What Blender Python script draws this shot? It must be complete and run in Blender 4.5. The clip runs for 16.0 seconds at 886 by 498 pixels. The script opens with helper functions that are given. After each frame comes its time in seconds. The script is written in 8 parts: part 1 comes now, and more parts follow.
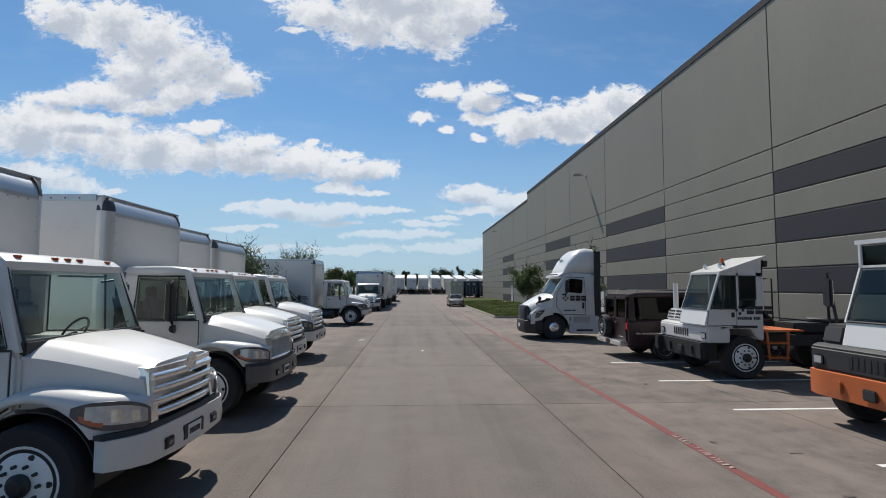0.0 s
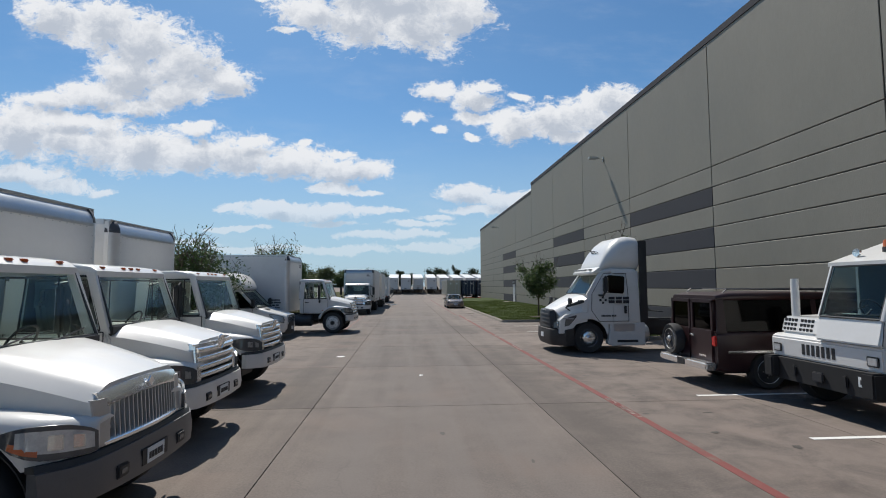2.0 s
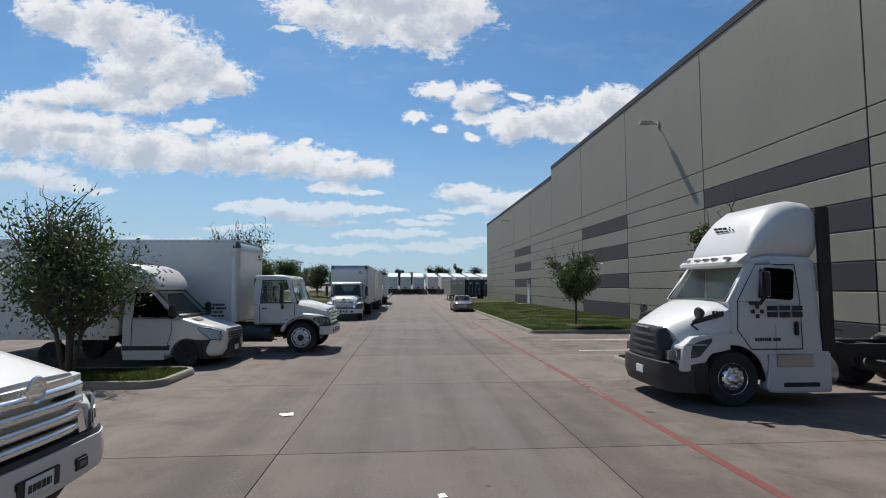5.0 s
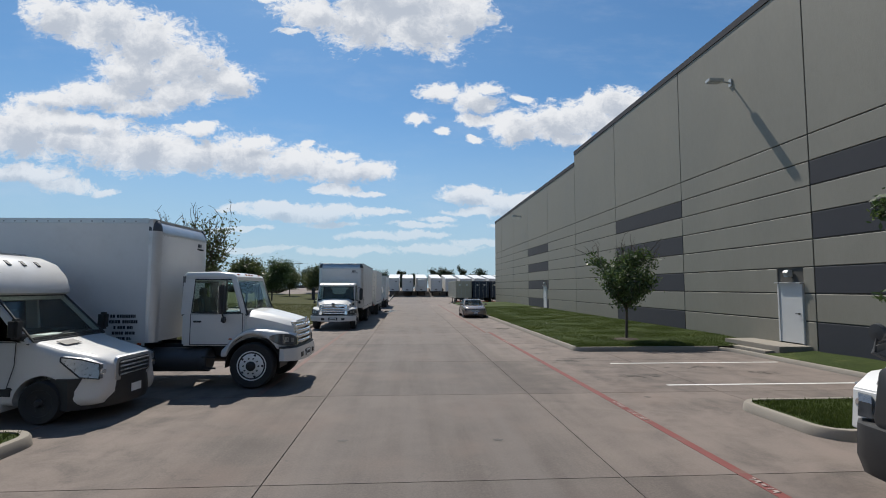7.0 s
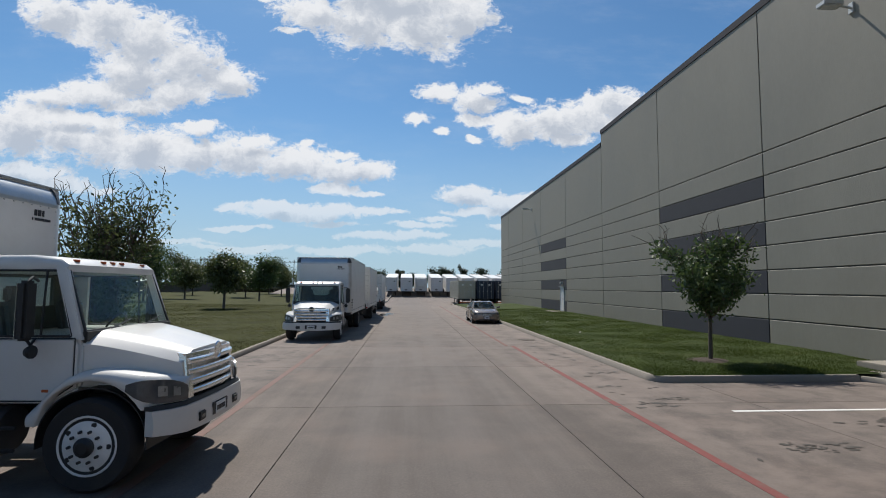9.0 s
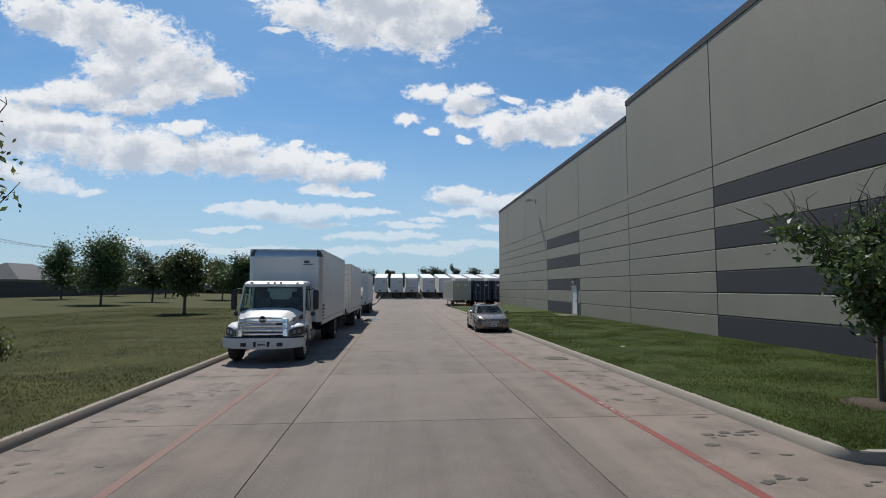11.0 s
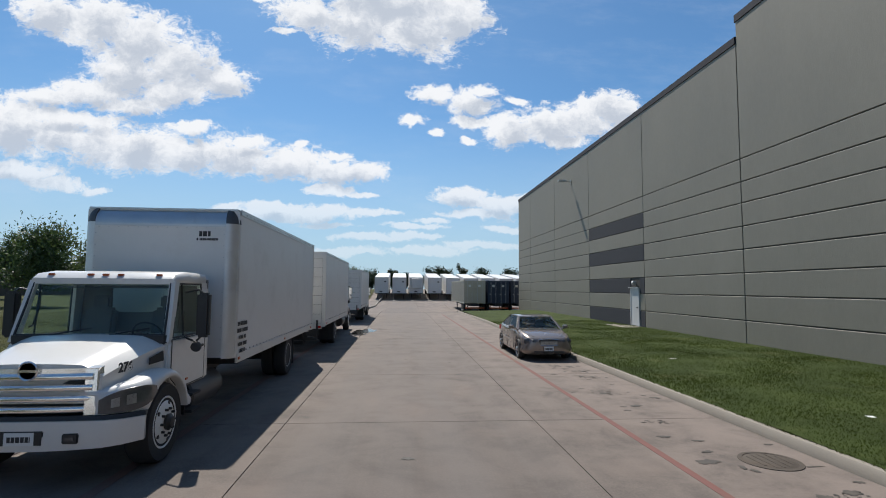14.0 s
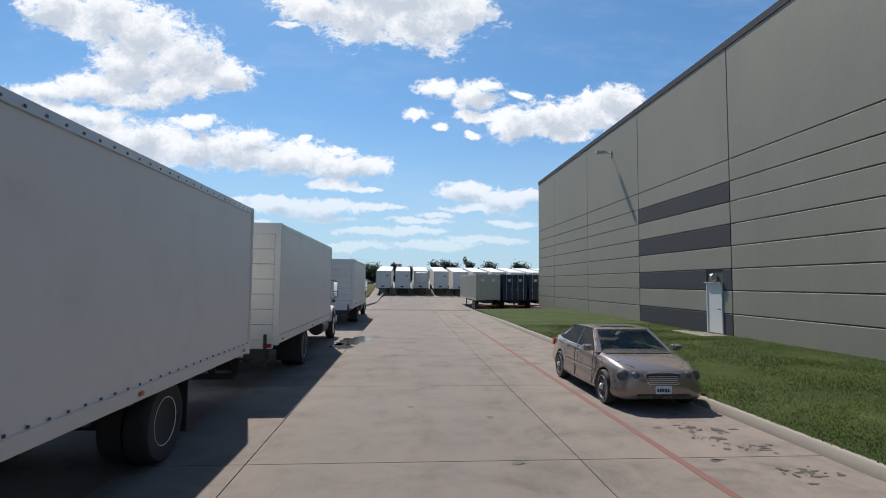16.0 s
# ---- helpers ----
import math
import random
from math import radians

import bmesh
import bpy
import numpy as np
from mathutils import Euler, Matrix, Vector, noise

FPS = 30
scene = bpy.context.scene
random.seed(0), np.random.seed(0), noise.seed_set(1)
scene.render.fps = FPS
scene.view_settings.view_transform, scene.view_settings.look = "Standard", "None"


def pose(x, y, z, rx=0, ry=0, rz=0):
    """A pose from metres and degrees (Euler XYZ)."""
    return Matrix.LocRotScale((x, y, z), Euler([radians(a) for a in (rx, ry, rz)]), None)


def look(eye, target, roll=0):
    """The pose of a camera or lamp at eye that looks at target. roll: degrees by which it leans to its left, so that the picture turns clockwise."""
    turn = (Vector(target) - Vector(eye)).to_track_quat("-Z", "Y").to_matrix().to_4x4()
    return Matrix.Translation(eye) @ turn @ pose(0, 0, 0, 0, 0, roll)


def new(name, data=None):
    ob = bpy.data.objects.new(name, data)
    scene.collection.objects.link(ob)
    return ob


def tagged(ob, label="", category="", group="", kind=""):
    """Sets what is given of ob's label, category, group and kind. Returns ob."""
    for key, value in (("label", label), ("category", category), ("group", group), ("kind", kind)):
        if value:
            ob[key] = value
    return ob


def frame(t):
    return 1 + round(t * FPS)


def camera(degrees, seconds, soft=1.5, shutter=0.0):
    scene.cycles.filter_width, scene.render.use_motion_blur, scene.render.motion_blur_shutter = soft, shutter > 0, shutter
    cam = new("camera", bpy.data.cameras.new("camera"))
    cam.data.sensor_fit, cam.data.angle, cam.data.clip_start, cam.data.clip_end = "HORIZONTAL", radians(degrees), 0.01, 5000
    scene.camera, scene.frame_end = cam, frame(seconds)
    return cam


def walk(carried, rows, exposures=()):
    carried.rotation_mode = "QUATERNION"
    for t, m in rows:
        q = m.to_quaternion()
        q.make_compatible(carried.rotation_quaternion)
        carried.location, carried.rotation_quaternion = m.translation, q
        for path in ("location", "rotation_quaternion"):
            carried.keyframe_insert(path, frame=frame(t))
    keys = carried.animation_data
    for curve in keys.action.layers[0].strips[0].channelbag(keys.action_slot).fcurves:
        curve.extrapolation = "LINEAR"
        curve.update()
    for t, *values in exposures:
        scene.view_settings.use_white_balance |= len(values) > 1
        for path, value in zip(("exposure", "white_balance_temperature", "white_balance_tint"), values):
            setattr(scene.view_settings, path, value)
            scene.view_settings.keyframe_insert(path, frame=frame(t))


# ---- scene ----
cam = camera(81.6, 16.0, soft=1.0)

# seconds, x, y, z, pitch, roll, yaw
PATH = [
    (0, -0.042, 0.000, 2.246, 4.11, -0.18, -3.43),
    (0.5, -0.033, 1.188, 2.248, 4.08, -0.01, -3.71),
    (1, -0.026, 2.421, 2.249, 4.08, -0.04, -3.88),
    (1.5, -0.024, 3.664, 2.248, 4.08, 0.08, -3.97),
    (2, -0.028, 4.854, 2.247, 4.07, 0.25, -4.05),
    (2.5, -0.035, 5.994, 2.244, 4.07, 0.32, -4.09),
    (3, -0.040, 7.138, 2.243, 4.05, 0.29, -4.15),
    (3.5, -0.046, 8.371, 2.240, 4.10, 0.35, -4.20),
    (4, -0.050, 9.613, 2.235, 4.01, 0.17, -4.24),
    (6.5, -0.094, 16.648, 2.236, 4.15, -0.07, -3.94),
    (7, -0.105, 18.086, 2.239, 4.24, -0.09, -3.88),
    (7.5, -0.114, 19.533, 2.238, 4.34, -0.14, -3.88),
    (8, -0.119, 21.004, 2.235, 4.39, -0.13, -3.88),
    (8.5, -0.119, 22.443, 2.235, 4.32, -0.19, -3.95),
    (9, -0.111, 23.883, 2.234, 4.24, -0.30, -4.01),
    (11.5, -0.005, 31.120, 2.245, 4.32, -0.13, -5.27),
    (12, 0.023, 32.677, 2.248, 4.30, -0.28, -5.33),
    (12.5, 0.054, 34.294, 2.248, 4.41, -0.24, -5.24),
    (13, 0.084, 35.898, 2.239, 4.53, -0.37, -5.03),
    (13.5, 0.107, 37.523, 2.240, 4.57, -0.36, -4.80),
    (14, 0.124, 39.177, 2.244, 4.40, -0.44, -4.65),
    (14.5, 0.135, 40.815, 2.247, 4.23, -0.45, -4.51),
    (15, 0.146, 42.591, 2.249, 4.04, -0.54, -4.48),
    (15.5, 0.157, 44.398, 2.251, 3.96, -0.53, -4.34),
    (16, 0.168, 46.204, 2.240, 3.80, -0.54, -4.23),
]
walk(cam, [(t, pose(x, y, z, 90 + p, r, w)) for t, x, y, z, p, r, w in PATH], exposures=((0, 0.01), (9, 0.01), (12.5, 0.05), (16, 0.25)))

# heaps of the sky's clouds: sideways and upward slope of the direction, half width, half height
CLOUDS_WEST = [
    (-0.669, 0.515, 0.055, 0.039), (-0.585, 0.507, 0.066, 0.044), (-0.510, 0.476, 0.066, 0.050), (-0.434, 0.438, 0.072, 0.044),
    (-0.357, 0.395, 0.050, 0.031), (-0.528, 0.413, 0.077, 0.039), (-0.431, 0.376, 0.066, 0.028), (-0.589, 0.372, 0.077, 0.024),
    (-0.671, 0.358, 0.050, 0.015), (-0.514, 0.346, 0.066, 0.017),
]
CLOUDS_LONG = [
    (-0.728, 0.291, 0.077, 0.050), (-0.656, 0.284, 0.050, 0.042), (-0.584, 0.273, 0.066, 0.044), (-0.500, 0.258, 0.077, 0.039),
    (-0.416, 0.251, 0.077, 0.033), (-0.407, 0.304, 0.039, 0.013), (-0.321, 0.254, 0.077, 0.036), (-0.224, 0.239, 0.077, 0.030),
    (-0.136, 0.229, 0.066, 0.022), (-0.071, 0.227, 0.046, 0.014), (-0.300, 0.284, 0.044, 0.013), (-0.126, 0.260, 0.028, 0.007),
    (-0.638, 0.317, 0.110, 0.014), (-0.197, 0.279, 0.013, 0.006), (-0.722, 0.205, 0.088, 0.019), (-0.641, 0.190, 0.066, 0.012),
    (-0.569, 0.180, 0.028, 0.007),
]
CLOUDS_HIGH = [
    (-0.187, 0.551, 0.066, 0.033), (-0.097, 0.526, 0.088, 0.046), (0.016, 0.524, 0.099, 0.057), (0.108, 0.551, 0.066, 0.046),
    (-0.030, 0.581, 0.165, 0.044), (-0.241, 0.505, 0.022, 0.007), (-0.276, 0.569, 0.044, 0.009),
]
CLOUDS_EAST = [
    (0.062, 0.385, 0.039, 0.017), (0.136, 0.377, 0.050, 0.025), (0.165, 0.399, 0.028, 0.015), (0.017, 0.337, 0.028, 0.011),
    (0.068, 0.313, 0.011, 0.008), (0.131, 0.300, 0.015, 0.009), (0.142, 0.338, 0.044, 0.011), (0.222, 0.319, 0.050, 0.031),
    (0.292, 0.327, 0.066, 0.039), (0.374, 0.352, 0.066, 0.031), (0.223, 0.383, 0.018, 0.008), (0.315, 0.298, 0.055, 0.015),
    (0.434, 0.371, 0.055, 0.031),
]
CLOUDS_LOW = [
    (-0.147, 0.187, 0.044, 0.011), (-0.081, 0.180, 0.033, 0.006), (-0.328, 0.153, 0.033, 0.006), (-0.243, 0.147, 0.077, 0.012),
    (-0.157, 0.142, 0.077, 0.012), (-0.070, 0.146, 0.055, 0.007), (-0.199, 0.131, 0.077, 0.008), (0.108, 0.185, 0.050, 0.015),
    (0.142, 0.169, 0.044, 0.011), (0.198, 0.169, 0.055, 0.019), (0.244, 0.176, 0.044, 0.013), (0.141, 0.146, 0.066, 0.010),
    (0.063, 0.132, 0.033, 0.006), (-0.069, 0.096, 0.066, 0.007), (0.019, 0.100, 0.055, 0.006), (-0.327, 0.110, 0.055, 0.004),
    (0.198, 0.118, 0.044, 0.006), (-0.30, 0.075, 0.09, 0.006), (-0.12, 0.07, 0.10, 0.007), (0.05, 0.075, 0.09, 0.007),
    (0.16, 0.085, 0.07, 0.008), (-0.45, 0.085, 0.08, 0.006), (0.02, 0.118, 0.06, 0.006), (-0.14, 0.118, 0.05, 0.005),
]

# ---- sky and sun ----
SUN = Vector((-0.21, 0.70, 1.0)).normalized()
sun_data = bpy.data.lights.new("sun", "SUN")
sun_data.energy, sun_data.angle, sun_data.color = 5.0, radians(0.53), (1.0, 0.95, 0.87)
sun = new("sun", sun_data)
sun.matrix_world = look((0, 0, 60), Vector((0, 0, 60)) - SUN)


class Nodes:
    """Short writing of node trees."""

    def __init__(self, tree):
        self.tree = tree
        tree.nodes.clear()

    def add(self, kind, inputs=(), **settings):
        n = self.tree.nodes.new(kind)
        for key, value in settings.items():
            setattr(n, key, value)
        for key, value in dict(inputs).items():
            if isinstance(value, bpy.types.NodeSocket):
                self.tree.links.new(value, n.inputs[key])
            else:
                n.inputs[key].default_value = value
        return n

    def math(self, op, a, b=0.0, c=0.0, clamp=False):
        return self.add("ShaderNodeMath", {0: a, 1: b, 2: c}, operation=op, use_clamp=clamp).outputs[0]

    def vec(self, op, a, b=(0, 0, 0)):
        n = self.add("ShaderNodeVectorMath", {0: a, 1: b}, operation=op)
        return n.outputs["Value" if op in ("LENGTH", "DOT_PRODUCT") else "Vector"]

    def step(self, x, lo, hi, a=0.0, b=1.0):
        return self.add("ShaderNodeMapRange", {0: x, 1: lo, 2: hi, 3: a, 4: b}, interpolation_type="SMOOTHSTEP").outputs[0]

    def noise(self, vector, scale, detail=4.0, rough=0.55, distort=0.0):
        return self.add("ShaderNodeTexNoise", {"Vector": vector, "Scale": scale, "Detail": detail, "Roughness": rough, "Distortion": distort}).outputs[0]

    def mix(self, f, a, b, kind="RGBA"):
        n = self.add("ShaderNodeMix", data_type=kind)
        at = {"RGBA": (6, 7, 2), "FLOAT": (2, 3, 0)}[kind]
        for k, value in ((0, f), (at[0], a), (at[1], b)):
            if isinstance(value, bpy.types.NodeSocket):
                self.tree.links.new(value, n.inputs[k])
            else:
                n.inputs[k].default_value = value
        return n.outputs[at[2]]


world = bpy.data.worlds.new("sky")
scene.world = world
world.use_nodes = True
W = Nodes(world.node_tree)
way = W.add("ShaderNodeTexCoord").outputs["Generated"]
axes = W.add("ShaderNodeSeparateXYZ", {0: way}).outputs
sky = W.add("ShaderNodeTexSky", sky_type="NISHITA", sun_disc=False, sun_elevation=math.asin(SUN.z),
            sun_rotation=math.atan2(SUN.x, SUN.y), altitude=150.0, air_density=1.0, dust_density=0.6, ozone_density=2.2).outputs[0]
ahead = W.math("MAXIMUM", axes[1], 0.05)
plane = W.add("ShaderNodeCombineXYZ", {0: W.math("DIVIDE", axes[0], ahead), 1: W.math("DIVIDE", axes[2], ahead), 2: 0.0}).outputs[0]
warp = W.add("ShaderNodeTexNoise", {"Vector": plane, "Scale": 9.0, "Detail": 6.0, "Roughness": 0.6}).outputs[1]
bent = W.vec("ADD", plane, W.vec("MULTIPLY", W.vec("SUBTRACT", warp, (0.5, 0.5, 0.5)), (0.075, 0.05, 0.0)))


def puff_field(at, heaps):
    """How deep in a cloud a direction lies: soft union of the cloud heaps."""
    field = None
    for u, v, a, b in heaps:
        r = W.vec("LENGTH", W.vec("MULTIPLY", W.vec("SUBTRACT", at, (u, v, 0)), (1 / a, 1 / b, 0)))
        d = W.math("SUBTRACT", 1.5, r)
        field = d if field is None else W.math("SMOOTH_MAX", field, d, 0.3)
    return field


grain = W.noise(W.vec("MULTIPLY", bent, (1.0, 1.4, 1.0)), 9.0, 10.0, 0.72)
tufts = W.noise(W.vec("MULTIPLY", bent, (1.0, 1.5, 1.0)), 42.0, 7.0, 0.7)
ragged = W.math("ADD", W.math("MULTIPLY", W.math("SUBTRACT", grain, 0.5), 2.6), W.math("MULTIPLY", W.math("SUBTRACT", tufts, 0.5), 2.0))
CLOUDS = CLOUDS_WEST + CLOUDS_LONG + CLOUDS_HIGH + CLOUDS_EAST + CLOUDS_LOW
body = W.math("ADD", puff_field(bent, CLOUDS), ragged)
above = puff_field(W.vec("ADD", bent, (-0.004, 0.022, 0.0)), [c for c in CLOUDS if c[3] > 0.011])
front = W.step(axes[1], 0.25, 0.45)
over = W.add("ShaderNodeCombineXYZ", {0: W.math("DIVIDE", axes[0], W.math("ADD", W.math("ABSOLUTE", axes[2]), 0.12)),
                                      1: W.math("DIVIDE", axes[1], W.math("ADD", W.math("ABSOLUTE", axes[2]), 0.12)), 2: 0.0}).outputs[0]
rest = W.math("MULTIPLY", W.math("SUBTRACT", W.noise(over, 1.3, 6.0, 0.6), 0.60), 6.0)
body = W.mix(front, rest, body, "FLOAT")
cover = W.step(body, 0.12, 0.75)
billow = W.math("MULTIPLY", W.math("SUBTRACT", W.noise(bent, 17.0, 9.0, 0.68), 0.5), 3.4)
thick = W.math("MULTIPLY", W.step(W.math("ADD", W.math("ADD", above, billow), W.math("MULTIPLY", ragged, 0.4)), 0.15, 1.55), 0.92)
puff_colour = W.mix(thick, (0.93, 0.95, 0.985, 1), (0.52, 0.58, 0.68, 1))
haze = W.step(axes[2], 0.0, 0.36, 0.80, 0.0)
clear = W.vec("MULTIPLY", sky, (0.060, 0.0915, 0.110))
clear = W.mix(haze, clear, (0.465, 0.63, 0.785, 1))
wisp = W.math("MULTIPLY", W.step(W.noise(W.vec("MULTIPLY", plane, (1.0, 3.0, 1.0)), 3.0, 7.0, 0.65), 0.45, 0.9), 0.22)
clear = W.mix(wisp, clear, (0.80, 0.86, 0.93, 1))
colour = W.mix(W.math("MULTIPLY", cover, W.step(axes[2], 0.03, 0.26, 0.34, 1.0)), clear, puff_colour)
W.add("ShaderNodeOutputWorld", {0: W.add("ShaderNodeBackground", {0: colour, 1: 0.88}).outputs[0]})


# ---- materials ----
def surface(name, colour, rough=0.6, metal=0.0, vary=0.12, scale=6.0, fine=60.0, bump=0.0, bump_scale=80.0, dirt=0.0, dirt_colour=(0.12, 0.10, 0.08),
            per_piece=0.0, coat=0.0, stretch=(1, 1, 1), dirt_scale=1.3):
    """A surface whose colour wanders at two scales, with grain relief, dirt blotches and a change from piece to piece."""
    m = bpy.data.materials.new(name)
    m.use_nodes = True
    N = Nodes(m.node_tree)
    place = N.vec("MULTIPLY", N.add("ShaderNodeTexCoord").outputs["Object"], stretch)
    broad = N.noise(place, scale, 4.0, 0.6)
    small = N.noise(place, fine, 3.0, 0.6)
    tone = N.math("ADD", N.math("MULTIPLY", N.math("SUBTRACT", broad, 0.5), 2 * vary), N.math("MULTIPLY", N.math("SUBTRACT", small, 0.5), vary))
    if per_piece:
        piece = N.add("ShaderNodeObjectInfo").outputs["Random"]
        tone = N.math("ADD", tone, N.math("MULTIPLY", N.math("SUBTRACT", piece, 0.5), per_piece))
    gain = N.math("ADD", tone, 1.0)
    base = N.vec("MULTIPLY", N.add("ShaderNodeRGB").outputs[0], N.add("ShaderNodeCombineXYZ", {0: gain, 1: gain, 2: gain}).outputs[0])
    N.tree.nodes["RGB"].outputs[0].default_value = (*colour, 1)
    r = N.math("ADD", N.math("MULTIPLY", N.math("SUBTRACT", broad, 0.5), 0.2), rough, clamp=True)
    if dirt:
        spot = N.step(N.noise(place, dirt_scale, 6.0, 0.65), 0.5, 0.72, 0.0, dirt)
        base = N.mix(spot, base, (*dirt_colour, 1))
        r = N.math("ADD", r, N.math("MULTIPLY", spot, 0.3), clamp=True)
    made = {"Base Color": base, "Roughness": r, "Metallic": metal, "Coat Weight": coat, "Coat Roughness": 0.06}
    if bump:
        made["Normal"] = N.add("ShaderNodeBump", {"Height": N.noise(place, bump_scale, 5.0, 0.6), "Strength": bump, "Distance": 0.01}).outputs[0]
    N.add("ShaderNodeOutputMaterial", {0: N.add("ShaderNodeBsdfPrincipled", made).outputs[0]})
    return m


def glazing(name, tint, clear):
    """Thin window glass: mostly clear or tinted, with a mirror's gloss at a slant."""
    m = bpy.data.materials.new(name)
    m.use_nodes = True
    N = Nodes(m.node_tree)
    see = N.add("ShaderNodeBsdfTransparent", {0: (*[c * clear for c in tint], 1)}).outputs[0]
    shine = N.add("ShaderNodeBsdfGlossy", {0: (1, 1, 1, 1), "Roughness": 0.03}).outputs[0]
    slant = N.add("ShaderNodeLayerWeight", {"Blend": 0.5}).outputs["Facing"]
    f = N.math("ADD", N.math("MULTIPLY", N.math("POWER", slant, 4.0), 0.22), 0.02)
    N.add("ShaderNodeOutputMaterial", {0: N.add("ShaderNodeMixShader", {0: f, 1: see, 2: shine}).outputs[0]})
    return m


WHITE = surface("white_truck_paint", (0.68, 0.67, 0.645), 0.32, vary=0.04, scale=1.5, fine=20, dirt=0.18, dirt_colour=(0.45, 0.42, 0.37), coat=0.4)
WHITE_B = surface("white_dull_paint", (0.65, 0.64, 0.61), 0.45, vary=0.05, scale=1.2, fine=15, dirt=0.3, dirt_colour=(0.42, 0.39, 0.34))
PANEL_W = surface("white_box_panel", (0.68, 0.675, 0.66), 0.42, vary=0.05, scale=0.8, fine=9, dirt=0.22, dirt_colour=(0.5, 0.48, 0.44), bump=0.05, bump_scale=14)
ALU = surface("dull_aluminium", (0.55, 0.56, 0.57), 0.4, metal=0.85, vary=0.12, scale=3, fine=40, dirt=0.3, dirt_colour=(0.3, 0.29, 0.27))
CHROME = surface("chrome", (0.90, 0.90, 0.89), 0.2, metal=0.9, vary=0.05, scale=4)
ALU_PALE = surface("pale_brushed_aluminium", (0.66, 0.66, 0.66), 0.42, metal=0.6, vary=0.1, scale=3, fine=40, dirt=0.3, dirt_colour=(0.4, 0.38, 0.35))
BLACK = surface("black_plastic", (0.022, 0.023, 0.025), 0.5, vary=0.25, scale=5, dirt=0.3, dirt_colour=(0.08, 0.075, 0.065))
RUBBER = surface("tyre_rubber", (0.025, 0.025, 0.026), 0.8, vary=0.2, scale=8, bump=0.3, bump_scale=60, dirt=0.35, dirt_colour=(0.09, 0.08, 0.065))
STEEL_W = surface("white_steel_wheel", (0.80, 0.80, 0.78), 0.45, vary=0.06, scale=6, dirt=0.25, dirt_colour=(0.22, 0.18, 0.14))
ALLOY = surface("alloy_wheel", (0.6, 0.6, 0.6), 0.3, metal=0.9, vary=0.1, scale=8)
TANK = surface("dull_dark_tank", (0.10, 0.10, 0.105), 0.5, metal=0.5, vary=0.2, scale=4, dirt=0.5, dirt_colour=(0.08, 0.07, 0.06))
WET = surface("wet_concrete", (0.05, 0.045, 0.04), 0.12, vary=0.2, scale=3)
STAIN = surface("oil_stain", (0.055, 0.047, 0.04), 0.7, vary=0.3, scale=5, dirt=0.5, dirt_colour=(0.13, 0.11, 0.09), dirt_scale=4)
GREY_BUMPER = surface("dark_grey_bumper_steel", (0.13, 0.13, 0.135), 0.4, metal=0.3, vary=0.15, scale=3, dirt=0.3, dirt_colour=(0.2, 0.18, 0.15))
BUMPER_BLACK = surface("black_bumper_paint", (0.012, 0.012, 0.013), 0.75, vary=0.2, scale=4, dirt=0.25, dirt_colour=(0.05, 0.045, 0.04))
CHASSIS = surface("dark_chassis_steel", (0.03, 0.03, 0.032), 0.65, vary=0.3, scale=4, dirt=0.4, dirt_colour=(0.09, 0.07, 0.055))
AMBER = surface("amber_lens", (0.50, 0.11, 0.025), 0.3, vary=0.1)
RED_LENS = surface("red_lens", (0.5, 0.03, 0.025), 0.2, vary=0.1)
LENS = surface("clear_lamp_lens", (0.55, 0.57, 0.58), 0.12, metal=0.4, vary=0.3, scale=14)
BOWL = surface("dim_reflector", (0.30, 0.31, 0.32), 0.3, metal=0.7, vary=0.4, scale=16)
SMOKE = surface("smoked_lamp_lens", (0.07, 0.075, 0.08), 0.12, vary=0.4, scale=12, coat=0.6)
GLASS = glazing("window_glass", (0.92, 0.98, 0.96), 0.97)
TEAL_GLASS = glazing("dusky_cab_glass", (0.75, 0.9, 0.92), 0.62)
DARK_GLASS = glazing("tinted_glass", (0.6, 0.7, 0.7), 0.28)
PRIVACY = glazing("privacy_glass", (0.6, 0.65, 0.7), 0.08)
LINING = surface("grey_cab_lining", (0.16, 0.16, 0.155), 0.9, vary=0.12, scale=5)
SEAT = surface("grey_seat_cloth", (0.12, 0.122, 0.12), 0.9, vary=0.2, scale=10)
PAPER = surface("paper", (0.75, 0.75, 0.72), 0.8, vary=0.05)
MAROON = surface("maroon_paint", (0.024, 0.007, 0.008), 0.42, vary=0.15, scale=2, coat=0.12, dirt=0.06, dirt_colour=(0.12, 0.09, 0.08))
GOLD = surface("champagne_paint", (0.26, 0.212, 0.182), 0.26, metal=0.5, vary=0.06, scale=2, coat=0.8, dirt=0.2, dirt_colour=(0.35, 0.3, 0.26))
ORANGE = surface("orange_paint", (0.52, 0.13, 0.035), 0.5, vary=0.15, scale=4, dirt=0.35, dirt_colour=(0.16, 0.08, 0.05))
CREAM = surface("cream_container_paint", (0.50, 0.46, 0.36), 0.5, vary=0.1, scale=1.2, dirt=0.35, dirt_colour=(0.3, 0.2, 0.13))
NAVY = surface("navy_container_paint", (0.018, 0.03, 0.06), 0.5, vary=0.2, scale=1.2, dirt=0.3, dirt_colour=(0.08, 0.06, 0.05))
LETTER = surface("black_lettering", (0.03, 0.03, 0.035), 0.6, vary=0.1)
PLATE = surface("number_plate", (0.7, 0.72, 0.72), 0.5, vary=0.05)
